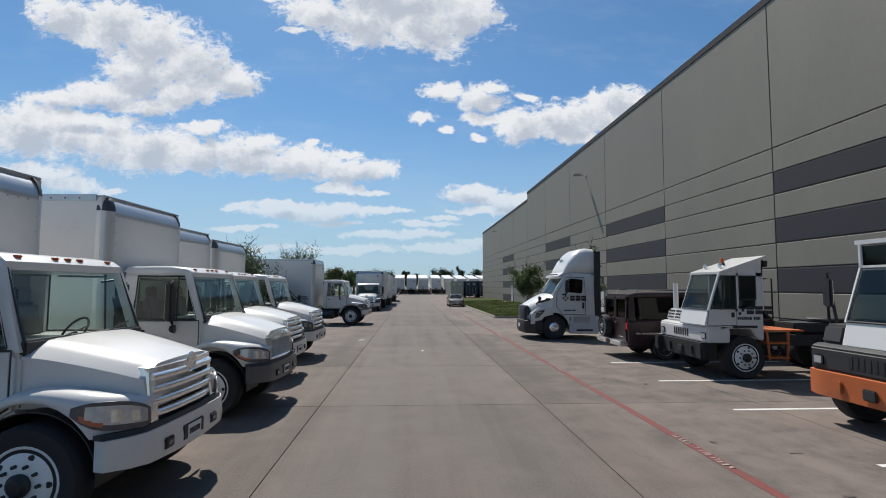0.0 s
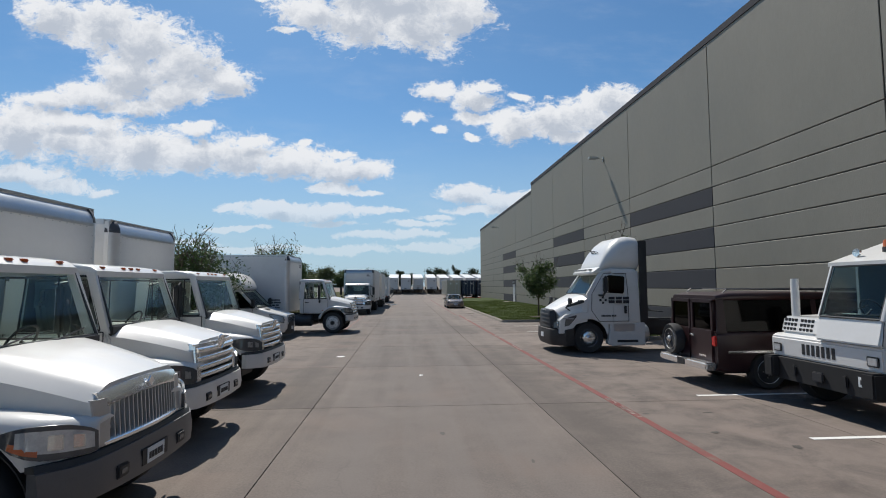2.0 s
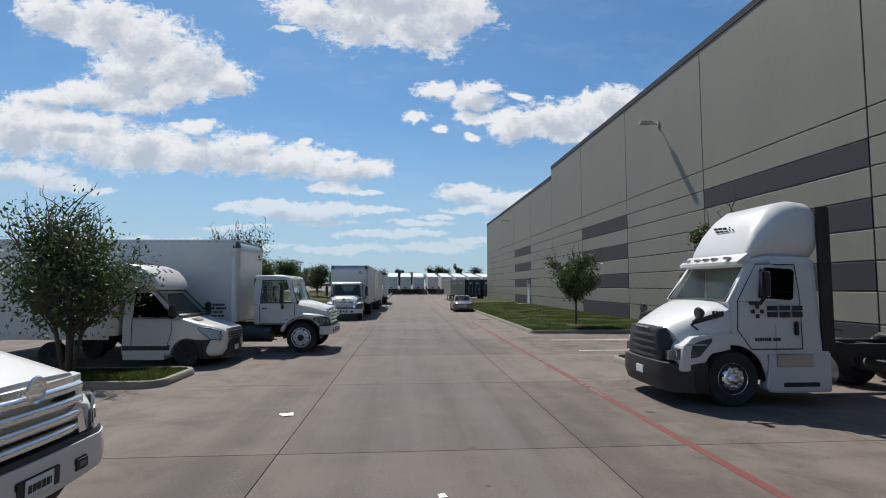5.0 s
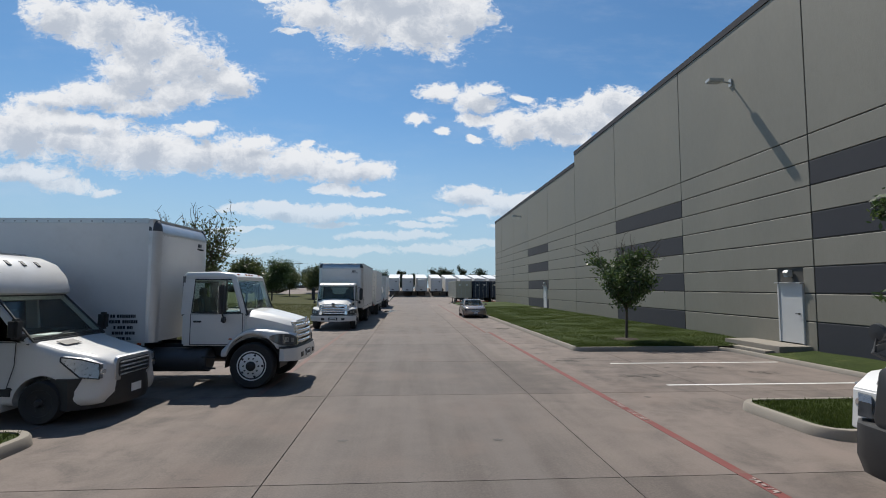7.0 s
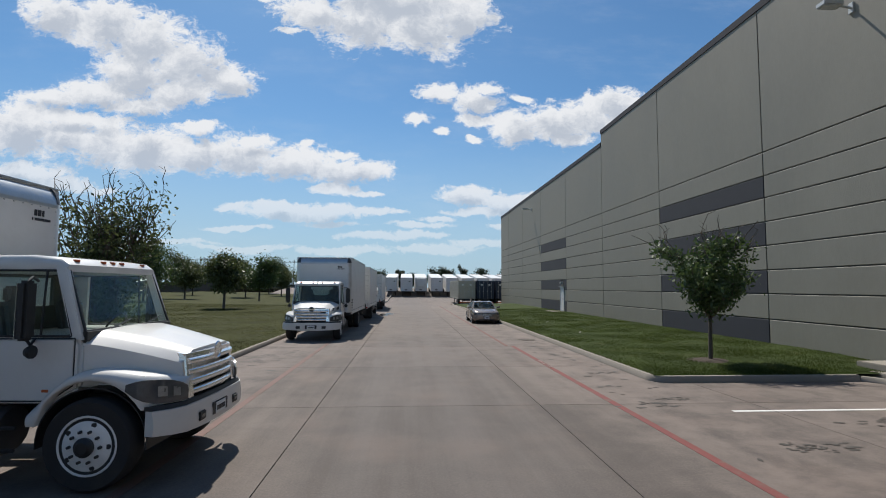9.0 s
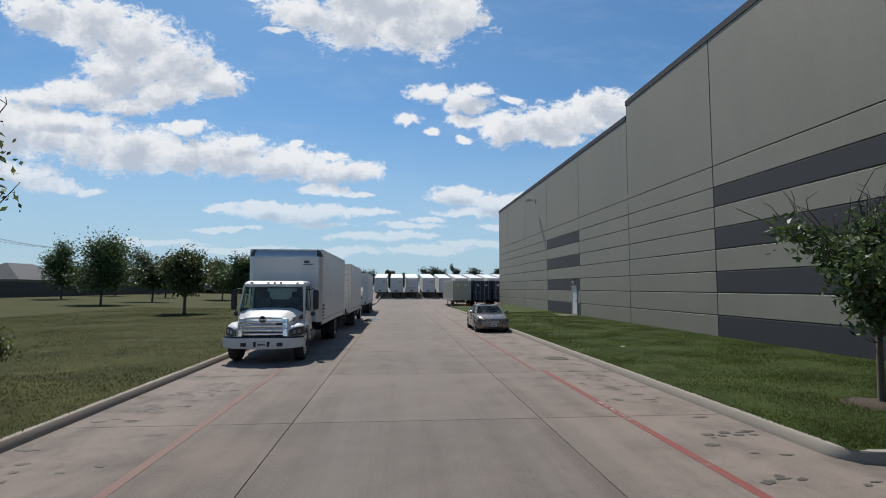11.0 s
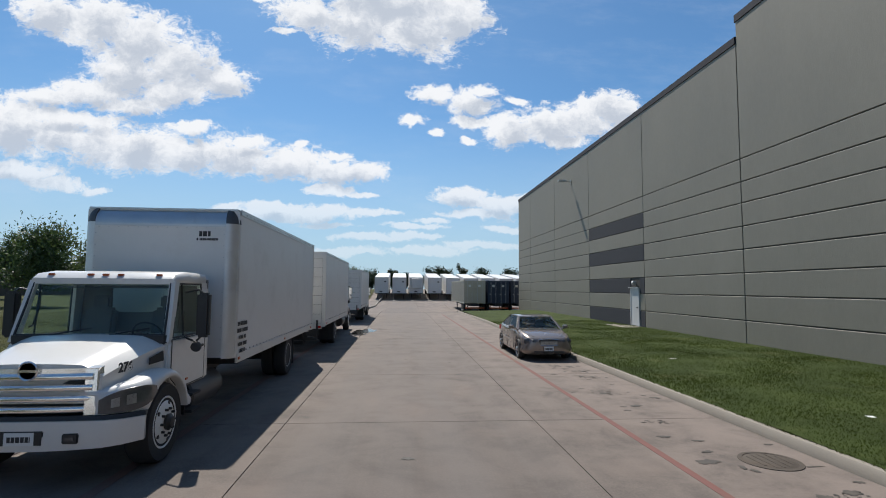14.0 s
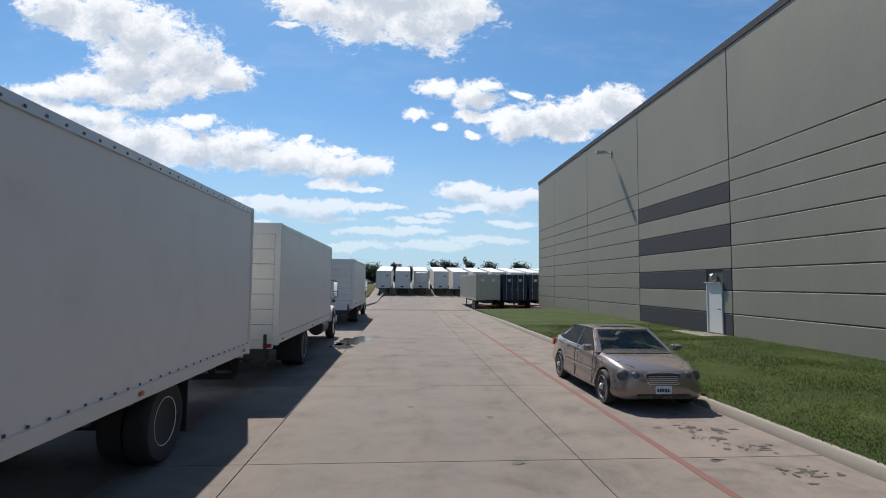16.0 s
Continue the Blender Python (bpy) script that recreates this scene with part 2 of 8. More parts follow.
WALL_TAN = surface("painted_concrete_panel", (0.236, 0.219, 0.175), 0.6, vary=0.15, scale=0.4, fine=9.0, bump=0.3, bump_scale=28, dirt=0.22,
                   dirt_colour=(0.27, 0.255, 0.22), dirt_scale=0.4, stretch=(1, 1, 0.45))
WALL_DARK = surface("dark_grey_band_paint", (0.032, 0.034, 0.042), 0.8, vary=0.12, scale=0.4, fine=3, bump=0.2, bump_scale=28)
GROOVE = surface("groove_shadow_gap", (0.07, 0.066, 0.058), 0.9, vary=0.1)
COPING = surface("dark_metal_coping", (0.022, 0.024, 0.036), 0.85, vary=0.1)
CURB = surface("kerb_concrete", (0.255, 0.228, 0.19), 0.9, vary=0.12, scale=1.5, fine=30, bump=0.3, dirt=0.35, dirt_colour=(0.25, 0.22, 0.18))
FILLER = surface("joint_filler", (0.05, 0.045, 0.04), 0.95, vary=0.2)
IRON = surface("rusty_iron", (0.075, 0.06, 0.048), 0.75, metal=0.3, vary=0.3, scale=6, dirt=0.5, dirt_colour=(0.12, 0.09, 0.065))
EARTH = surface("dry_earth", (0.16, 0.14, 0.09), 0.95, vary=0.25, scale=0.05, fine=0.6)
RED_LINE = surface("worn_red_paint", (0.165, 0.042, 0.036), 0.8, vary=0.3, scale=3, fine=40, dirt=0.9, dirt_colour=(0.155, 0.118, 0.097), dirt_scale=2.6)
RED_WEST = surface("nearly_gone_red_paint", (0.160, 0.094, 0.078), 0.85, vary=0.25, scale=3, fine=40, dirt=1.0, dirt_colour=(0.15, 0.12, 0.10), dirt_scale=0.9)
RED_FAINT = surface("faded_red_paint", (0.155, 0.065, 0.054), 0.85, vary=0.25, scale=3, fine=40, dirt=1.0, dirt_colour=(0.155, 0.122, 0.10), dirt_scale=0.8)
FADED_LINE = surface("faded_stencil_paint", (0.33, 0.27, 0.24), 0.8, vary=0.25, scale=4, fine=50, dirt=0.9, dirt_colour=(0.19, 0.10, 0.085), dirt_scale=6)
WHITE_LINE = surface("worn_white_paint", (0.66, 0.65, 0.62), 0.75, vary=0.12, scale=4, fine=50, dirt=0.5, dirt_colour=(0.4, 0.36, 0.31), dirt_scale=3)
DOOR_W = surface("white_steel_door", (0.56, 0.56, 0.545), 0.5, vary=0.04, dirt=0.15, dirt_colour=(0.5, 0.47, 0.42))
BARK = surface("grey_bark", (0.10, 0.08, 0.062), 0.95, vary=0.3, scale=9, bump=0.7, bump_scale=35)
MULCH = surface("mulch", (0.05, 0.036, 0.026), 0.95, vary=0.35, scale=14, bump=0.8, bump_scale=40)
FENCE = surface("weathered_fence_wood", (0.075, 0.063, 0.052), 0.9, vary=0.2, scale=2, per_piece=0.4, stretch=(1, 1, 0.2))
ROOF = surface("dark_shingle", (0.08, 0.082, 0.09), 0.9, vary=0.2, scale=2)
POLE = surface("creosoted_pole", (0.08, 0.065, 0.05), 0.9, vary=0.2, scale=4)
REFLECT = surface("bright_bracket_metal", (0.5, 0.5, 0.48), 0.5, metal=0.6, vary=0.1)


def concrete_material():
    """Broom-finished slabs: warm grey, darker along the wheel tracks, with stains, tyre marks and fine cracks."""
    m = bpy.data.materials.new("driveway_concrete")
    m.use_nodes = True
    N = Nodes(m.node_tree)
    place = N.add("ShaderNodeNewGeometry").outputs["Position"]
    piece = N.add("ShaderNodeObjectInfo").outputs["Random"]
    broad = N.noise(place, 0.22, 4.0, 0.6)
    cloud = N.noise(place, 1.1, 6.0, 0.68, 0.4)
    grain = N.noise(place, 34.0, 4.0, 0.7)
    streak = N.noise(N.vec("MULTIPLY", place, (1.6, 0.07, 1.0)), 1.0, 5.0, 0.6)
    t = N.math("ADD", N.math("MULTIPLY", broad, 0.16), N.math("MULTIPLY", cloud, 0.20))
    t = N.math("ADD", t, N.math("ADD", N.math("MULTIPLY", grain, 0.30), N.math("MULTIPLY", streak, 0.32)))
    t = N.math("ADD", t, N.math("MULTIPLY", N.math("SUBTRACT", piece, 0.5), 0.10))
    base = N.mix(N.step(t, 0.38, 0.66), (0.0791, 0.0645, 0.0559, 1), (0.1720, 0.1410, 0.1204, 1))
    pink = N.step(N.noise(place, 0.5, 3.0), 0.5, 0.75, 0.0, 0.5)
    base = N.mix(pink, base, (0.1763, 0.1290, 0.1049, 1))
    patch = N.add("ShaderNodeTexVoronoi", {"Vector": N.vec("ADD", N.vec("MULTIPLY", place, (0.9, 0.35, 1.0)), N.vec("MULTIPLY", N.add("ShaderNodeTexNoise", {"Vector": place, "Scale": 1.5, "Detail": 4.0}).outputs[1], (0.9, 0.9, 0.0))), "Scale": 0.8}, feature="DISTANCE_TO_EDGE").outputs[0]
    crack = N.math("MULTIPLY", N.step(patch, 0.0, 0.012, 0.3, 0.0), N.step(N.noise(place, 0.16, 2.0), 0.52, 0.6))
    base = N.mix(crack, base, (0.0516, 0.0447, 0.0387, 1))
    # paler farther along y, then the wheel-worn grey middle of the lane
    x, along = N.add("ShaderNodeSeparateXYZ", {0: place}).outputs[:2]
    paler_far = N.math("MULTIPLY", N.step(along, 38.0, 52.0, 0.0, 0.5), N.step(cloud, 0.25, 0.6))
    base = N.mix(paler_far, base, (0.1995, 0.1634, 0.1410, 1))
    lane = N.math("MULTIPLY", N.step(N.math("ABSOLUTE", N.math("SUBTRACT", x, 0.35)), 2.3, 1.2), N.step(streak, 0.25, 0.7))
    base = N.mix(N.math("MULTIPLY", lane, 0.55), base, (0.1152, 0.1023, 0.0955, 1))
    edge = N.math("MULTIPLY", N.step(N.math("ABSOLUTE", x), 2.4, 4.4, 0.0, 0.5), N.step(cloud, 0.3, 0.65))
    base = N.mix(edge, base, (0.2167, 0.1729, 0.1471, 1))
    oil = N.step(N.noise(place, 2.3, 7.0, 0.72, 0.6), 0.60, 0.76, 0.0, 0.4)
    base = N.mix(oil, base, (0.0774, 0.0688, 0.0602, 1))
    drip = N.step(N.noise(place, 7.5, 4.0, 0.6), 0.67, 0.76, 0.0, 0.45)
    base = N.mix(drip, base, (0.0688, 0.0645, 0.0602, 1))
    bump = N.add("ShaderNodeBump", {"Height": N.math("ADD", grain, N.noise(N.vec("MULTIPLY", place, (6, 90, 6)), 1.0, 3.0)), "Strength": 0.25, "Distance": 0.006}).outputs[0]
    N.add("ShaderNodeOutputMaterial", {0: N.add("ShaderNodeBsdfPrincipled", {"Base Color": base, "Roughness": N.math("ADD", N.math("MULTIPLY", oil, -0.25), 0.88), "Normal": bump}).outputs[0]})
    return m


def grass_material(name, dark, light, dry, thin=0.0):
    m = bpy.data.materials.new(name)
    m.use_nodes = True
    N = Nodes(m.node_tree)
    place = N.add("ShaderNodeNewGeometry").outputs["Position"]
    island = N.add("ShaderNodeNewGeometry").outputs["Random Per Island"]
    a = N.noise(place, 0.55, 5.0, 0.65)
    b = N.noise(place, 9.0, 4.0, 0.7)
    f = N.math("ADD", N.math("MULTIPLY", a, 0.6), N.math("MULTIPLY", b, 0.4))
    f = N.math("ADD", f, N.math("MULTIPLY", N.math("SUBTRACT", island, 0.5), 0.14))
    base = N.mix(N.step(f, 0.36, 0.66), (*dark, 1), (*light, 1))
    base = N.mix(N.step(N.noise(place, 0.9, 6.0, 0.7, 0.5), 0.52, 0.72, 0.0, 0.7), base, (*dry, 1))
    bump = N.add("ShaderNodeBump", {"Height": N.noise(place, 30.0, 5.0, 0.75), "Strength": 0.7, "Distance": 0.04}).outputs[0]
    solid_side = N.add("ShaderNodeBsdfPrincipled", {"Base Color": base, "Roughness": 0.9, "Specular IOR Level": 0.12, "Normal": bump}).outputs[0]
    if thin:
        through_side = N.add("ShaderNodeBsdfTranslucent", {0: base}).outputs[0]
        solid_side = N.add("ShaderNodeMixShader", {0: thin, 1: solid_side, 2: through_side}).outputs[0]
    N.add("ShaderNodeOutputMaterial", {0: solid_side})
    return m


def leaf_material(name, dark, light):
    m = bpy.data.materials.new(name)
    m.use_nodes = True
    N = Nodes(m.node_tree)
    island = N.add("ShaderNodeNewGeometry").outputs["Random Per Island"]
    base = N.mix(island, (*dark, 1), (*light, 1))
    bsdf = N.add("ShaderNodeBsdfPrincipled", {"Base Color": base, "Roughness": 0.5}).outputs[0]
    thin = N.add("ShaderNodeBsdfTranslucent", {0: base}).outputs[0]
    N.add("ShaderNodeOutputMaterial", {0: N.add("ShaderNodeMixShader", {0: 0.35, 1: bsdf, 2: thin}).outputs[0]})
    return m


CONCRETE = concrete_material()
LAWN = grass_material("mown_lawn", (0.0296, 0.0440, 0.0112), (0.0547, 0.0759, 0.0198), (0.0850, 0.0966, 0.0327))
FIELD = grass_material("dry_field_grass", (0.0299, 0.0334, 0.0079), (0.0546, 0.0581, 0.0132), (0.0880, 0.0792, 0.0282))
LAWN_BLADES = grass_material("mown_blades", (0.0370, 0.0543, 0.0129), (0.0710, 0.0983, 0.0241), (0.1072, 0.1207, 0.0397), 0.5)
FIELD_BLADES = grass_material("dry_field_blades", (0.0334, 0.0387, 0.0079), (0.0581, 0.0634, 0.0132), (0.0880, 0.0792, 0.0264), 0.5)
OAK = leaf_material("oak_leaves", (0.028, 0.055, 0.016), (0.10, 0.145, 0.045))
OLIVE = leaf_material("olive_leaves", (0.04, 0.058, 0.018), (0.13, 0.15, 0.055))
# dark green taken darker still: the shade of backlit crowns is in the colour
BELT_LEAF = leaf_material("backlit_belt_leaves", (0.014, 0.026, 0.012), (0.045, 0.065, 0.030))
PALE = leaf_material("pale_leaves", (0.045, 0.06, 0.02), (0.14, 0.16, 0.06))


# ---- mesh helpers ----
def mesh_of(bm, name, material, smooth=0.0):
    """Turns a bmesh into mesh data; faces meeting at less than smooth degrees are shaded round."""
    me = bpy.data.meshes.new(name)
    bmesh.ops.recalc_face_normals(bm, faces=bm.faces)
    if smooth:
        for f in bm.faces:
            f.smooth = True
        for e in bm.edges:
            if len(e.link_faces) == 2 and e.calc_face_angle(0) > radians(smooth):
                e.smooth = False
    bm.to_mesh(me)
    bm.free()
    for one in material if isinstance(material, (list, tuple)) else [material]:
        me.materials.append(one)
    return me


def part(name, bm, material, parent, label="", smooth=35.0):
    ob = new(name, mesh_of(bm, name, material, smooth))
    ob.visible_shadow = material not in (GLASS, TEAL_GLASS, DARK_GLASS, PRIVACY)
    ob.parent = parent
    if label:
        tagged(ob, label)
    return ob


def thing(name, m, label, category, group="", kind=""):
    ob = new(name)
    ob.matrix_world = m
    return tagged(ob, label, category, group, kind)


def solid(name, bm, material, label, category="", group="", kind="", m=None, smooth=35.0):
    ob = new(name, mesh_of(bm, name, material, smooth))
    if m is not None:
        ob.matrix_world = m
    return tagged(ob, label, category, group, kind)


def box(x0, x1, y0, y1, z0, z1, bevel=0.0, bm=None, segments=2):
    own = bmesh.new() if bm is None or bevel else bm
    bmesh.ops.create_cube(own, size=1.0, matrix=Matrix.LocRotScale(((x0 + x1) / 2, (y0 + y1) / 2, (z0 + z1) / 2), None, (abs(x1 - x0), abs(y1 - y0), abs(z1 - z0))))
    if bevel:
        bmesh.ops.bevel(own, geom=own.edges[:], offset=bevel, segments=segments, affect="EDGES", clamp_overlap=True)
    return own if own is bm else join(bm, own)


def join(bm, own):
    if bm is None:
        return own
    me = bpy.data.meshes.new("tmp")
    own.to_mesh(me)
    own.free()
    bm.from_mesh(me)
    bpy.data.meshes.remove(me)
    return bm


def loft(rings, bm=None, caps=True, closed=True):
    """A skin through rings of equally many points."""
    own = bmesh.new() if bm is None else bm
    rows = [[own.verts.new(p) for p in ring] for ring in rings]
    n = len(rings[0])
    for a, b in zip(rows, rows[1:]):
        for i in range(n if closed else n - 1):
            own.faces.new((a[i], a[(i + 1) % n], b[(i + 1) % n], b[i]))
    if caps and closed:
        own.faces.new(rows[0])
        own.faces.new(rows[-1])
    return own


def extrude(profile, y0, y1, bevel=0.0, bm=None, segments=2):
    """A side outline (x, z) drawn out from y0 to y1, edges rounded."""
    own = loft([[(x, y0, z) for x, z in profile], [(x, y1, z) for x, z in profile]])
    if bevel:
        bmesh.ops.recalc_face_normals(own, faces=own.faces)
        bmesh.ops.bevel(own, geom=own.edges[:], offset=bevel, segments=segments, affect="EDGES", clamp_overlap=True)
    return join(bm, own)


def tube(points, radius, sides=8, bm=None, taper=1.0):
    """A round bar through points."""
    pts = [Vector(p) for p in points]
    rings = []
    for i, p in enumerate(pts):
        d = (pts[min(i + 1, len(pts) - 1)] - pts[max(i - 1, 0)]).normalized()
        side = d.cross(Vector((0, 0, 1)) if abs(d.z) < 0.9 else Vector((1, 0, 0))).normalized()
        up = side.cross(d)
        r = radius * (1 + (taper - 1) * i / (len(pts) - 1))
        rings.append([p + (side * math.cos(a) + up * math.sin(a)) * r for a in (2 * math.pi * k / sides for k in range(sides))])
    return loft(rings, bm)


def lathe(profile, sides=28, axis="Y", at=(0, 0, 0), bm=None):
    """A turned form: (radius, along) pairs round an axis."""
    rings = []
    for r, h in profile:
        ring = []
        for k in range(sides):
            a = 2 * math.pi * k / sides
            c, s = r * math.cos(a), r * math.sin(a)
            p = {"Y": (c, h, s), "Z": (c, s, h), "X": (h, c, s)}[axis]
            ring.append((p[0] + at[0], p[1] + at[1], p[2] + at[2]))
        rings.append(ring)
    return loft(rings, bm, caps=profile[0][0] > 1e-4)


def quad_sheet(corners, thick, bm=None):
    """A flat pane with thickness through four corners."""
    c = [Vector(p) for p in corners]
    n = (c[1] - c[0]).cross(c[3] - c[0]).normalized() * thick
    return loft([c, [p + n for p in c]], bm)

# ---- ground, pavement, lawns ----
def fall(y):
    """The yard dips towards the drain beyond the warehouse and rises again to the trailer row."""
    def s(a, b):
        t = min(1.0, max(0.0, (y - a) / (b - a)))
        return t * t * (3 - 2 * t)
    return -0.5 * s(86, 99) + 0.5 * s(104, 124) + 1.9 * s(124, 158)


def strip(x0, x1, ys, z, thick):
    """A slab strip that follows the fall of the yard."""
    return loft([[(x0, y, fall(y) + z - thick), (x1, y, fall(y) + z - thick), (x1, y, fall(y) + z), (x0, y, fall(y) + z)] for y in ys])


bm = bmesh.new()
bmesh.ops.create_grid(bm, x_segments=40, y_segments=40, size=2000)
for v in bm.verts:
    v.co.z = -0.75
solid("ground", bm, EARTH, "dry open ground reaching the horizon", "ground", kind="structure")

pavement = thing("pavement", pose(0, 0, 0), "jointed warm grey concrete driveway and truck yard", "pavement", kind="structure")
part("joint_filler", strip(-30, 13.3, [-30, 40] + list(range(72, 140, 4)) + [175], -0.014, 0.05), FILLER, pavement, smooth=0)
yard_east = thing("pavement_east", pose(0, 0, 0), "plain concrete truck yard behind the warehouse", "pavement", kind="structure")
part("yard_slab", strip(13.31, 62, [95.4] + list(range(99, 172, 3)), -0.004, 0.2), CONCRETE, yard_east, smooth=0)
X_JOINTS = [-29.6, -24.0, -18.5, -12.3, -5.95, -1.75, 2.44, 6.63, 13.3]
Y_FIRST, Y_STEP = 9.87 - 4.77 * 7, 4.77

# ---- warehouse ----
FACE, HIGH, LOW, FAR_END = 13.05, 13.05, 12.2, 95.05
SEAMS = [-14.0, -6.1, 1.85, 9.8, 17.7, 25.77, 33.9, 41.82, 49.7, 57.62, 65.62, 73.65, 81.64, 89.8, FAR_END]
GROOVES = [7.30, 6.41, 5.59, 4.70, 3.82, 2.92, 2.05, 1.13]
DARK = [(9.8, 17.7), (25.77, 33.9), (41.82, 49.7), (65.62, 73.65), (-6.1, 1.85)]
warehouse = thing("warehouse", pose(0, 0, 0), "long tilt-up concrete warehouse in tan with dark grey bands", "warehouse")
part("core_wall", box(FACE + 0.036, FACE + 0.35, SEAMS[0], FAR_END, -0.8, LOW - 0.1), GROOVE, warehouse, smooth=0)
part("core_wall", box(FACE + 0.036, FACE + 0.35, SEAMS[0], 57.62, LOW - 0.1, HIGH - 0.1), GROOVE, warehouse, smooth=0)
part("end_wall", box(FACE + 0.35, 60, FAR_END - 0.3, FAR_END, -0.8, LOW - 0.05), WALL_TAN, warehouse, smooth=0)
part("back_wall", box(FACE + 0.35, 60, SEAMS[0], SEAMS[0] + 0.3, -0.8, HIGH - 0.05), WALL_TAN, warehouse, smooth=0)
part("step_wall", box(FACE + 0.35, 60, 57.32, 57.62, LOW, HIGH - 0.05), WALL_TAN, warehouse, smooth=0)
part("roof_deck", box(FACE + 0.35, 60, SEAMS[0] + 0.3, 57.32, HIGH - 1.2, HIGH - 1.0), GROOVE, warehouse, smooth=0)
part("roof_deck", box(FACE + 0.35, 60, 57.62, FAR_END - 0.3, LOW - 1.2, LOW - 1.0), GROOVE, warehouse, smooth=0)
part("coping", box(FACE - 0.03, FACE + 0.42, SEAMS[0], 57.65, HIGH - 0.30, HIGH, 0.012), COPING, warehouse, "dark metal coping", smooth=0)
part("coping", box(FACE - 0.03, FACE + 0.42, 57.65, FAR_END + 0.03, LOW - 0.30, LOW, 0.012), COPING, warehouse, "dark metal coping", smooth=0)
GAP = 0.023
DOORS = [(34.44, 35.54, 0.36, 2.36), (66.26, 67.28, 0.28, 2.33)]
for a, b in zip(SEAMS, SEAMS[1:]):
    top = HIGH if b < 58 else LOW
    levels = [top - 0.30] + GROOVES + [-0.75]
    for i, (hi, lo) in enumerate(zip(levels, levels[1:])):
        dark = i in (2, 4, 6, 8) and any(abs(a - d[0]) < 0.1 for d in DARK)
        cuts = [(a + GAP, b - GAP)]
        for d0, d1, z0, z1 in DOORS:
            if a < d0 < b and lo < z1 - 0.05 and hi > z0 + 0.05:
                cuts = [(a + GAP, d0 - 0.06), (d1 + 0.06, b - GAP)]
        low = lo + GAP if i < len(GROOVES) else lo
        for y0, y1 in cuts:
            part("band_panel" if dark else "wall_panel", box(FACE, FACE + 0.035, y0, y1, low, hi - (GAP if i else 0), 0.008, segments=1), WALL_DARK if dark else WALL_TAN, warehouse,
                 "dark grey painted band" if dark else "", smooth=0)


def steel_door(y0, y1, z0, z1, name):
    door = thing(name, pose(FACE, (y0 + y1) / 2, z0), "white steel exit door with closer and lever", "door", kind="structure")
    w = (y1 - y0) / 2
    h = z1 - z0
    part("leaf", box(-0.02, 0.03, -w + 0.05, w - 0.05, 0.01, h - 0.06, 0.006), DOOR_W, door)
    frame_mesh = box(-0.045, 0.06, -w - 0.03, -w + 0.05, 0, h, 0.006)
    box(-0.045, 0.06, w - 0.05, w + 0.03, 0, h, 0.006, frame_mesh)
    box(-0.045, 0.06, -w + 0.05, w - 0.05, h - 0.06, h + 0.03, 0.006, frame_mesh)
    part("door_frame", frame_mesh, DOOR_W, door)
    handle = lathe([(0.03, -0.06), (0.03, -0.02)], 12, "X", (0, -w + 0.14, 1.0))
    box(-0.09, -0.06, -w + 0.12, -w + 0.26, 0.985, 1.015, 0.006, handle)
    part("door_handle", handle, CHASSIS, door)
    part("drip_cap", box(-0.12, 0.02, -w - 0.08, w + 0.08, h + 0.03, h + 0.06, 0.006), DOOR_W, door)
    return door


steel_door(*DOORS[0], "door_1")
steel_door(*DOORS[1], "door_2")


def door_lamp(y, z):
    lamp = thing("wall_lamp", pose(FACE, y, z), "small grey wall lamp above the exit door", "lamp", "lamps above doors")
    part("back_plate", box(-0.03, 0.01, -0.09, 0.09, -0.12, 0.12, 0.01), REFLECT, lamp)
    part("housing", extrude([(-0.03, -0.1), (-0.2, -0.06), (-0.22, 0.04), (-0.16, 0.12), (-0.03, 0.12)], -0.11, 0.11, 0.015), REFLECT, lamp)
    part("lens", box(-0.19, -0.05, -0.09, 0.09, -0.12, -0.085, 0.01), LENS, lamp)


door_lamp(34.95, 2.72)
door_lamp(66.7, 2.62)


def flood_lamp(y, z):
    """A flat shoebox head on an arm that stands square off the wall."""
    lamp = thing("flood_lamp", pose(FACE, y, z), "grey shoebox floodlight on a wall arm", "lamp", "floodlights on the warehouse wall")
    part("wall_plate", box(-0.05, 0.01, -0.09, 0.09, -0.16, 0.16, 0.01), REFLECT, lamp)
    part("arm", tube([(-0.03, 0, 0), (-0.2, 0, 0.03), (-0.42, 0, 0.05)], 0.035, 10), REFLECT, lamp)
    head = part("head", box(-1.0, -0.38, -0.17, 0.17, 0.0, 0.14, 0.02), REFLECT, lamp)
    part("lens", box(-0.95, -0.5, -0.14, 0.14, -0.012, 0.0), LENS, head)


flood_lamp(37.74, 10.6)
flood_lamp(77.3, 10.5)

# ---- kerbs and lawns ----
def kerb(points, name="kerb", h=0.15, w=0.15):
    """A kerb along points (the road face on the right hand of the way), with rounded nose."""
    rings = []
    pts = [Vector((*p, 0)) for p in points]
    for i, p in enumerate(pts):
        a = (p - pts[i - 1]).normalized() if i else None
        b = (pts[i + 1] - p).normalized() if i + 1 < len(pts) else None
        d = ((a or b) + (b or a)).normalized()
        side = Vector((-d.y, d.x, 0))
        k = 1 / max(0.5, side.dot(Vector((-(a or b).y, (a or b).x, 0))))
        z = fall(p.y)
        rings.append([p + side * (o * k) + Vector((0, 0, zz + z)) for o, zz in ((0, -0.1), (0.0, 0.0), (0.02, h - 0.03), (0.045, h), (w, h), (w, -0.1))])
    return solid(name, loft(rings), CURB, "worn pale concrete kerb edging the grass", "kerb", kind="structure")


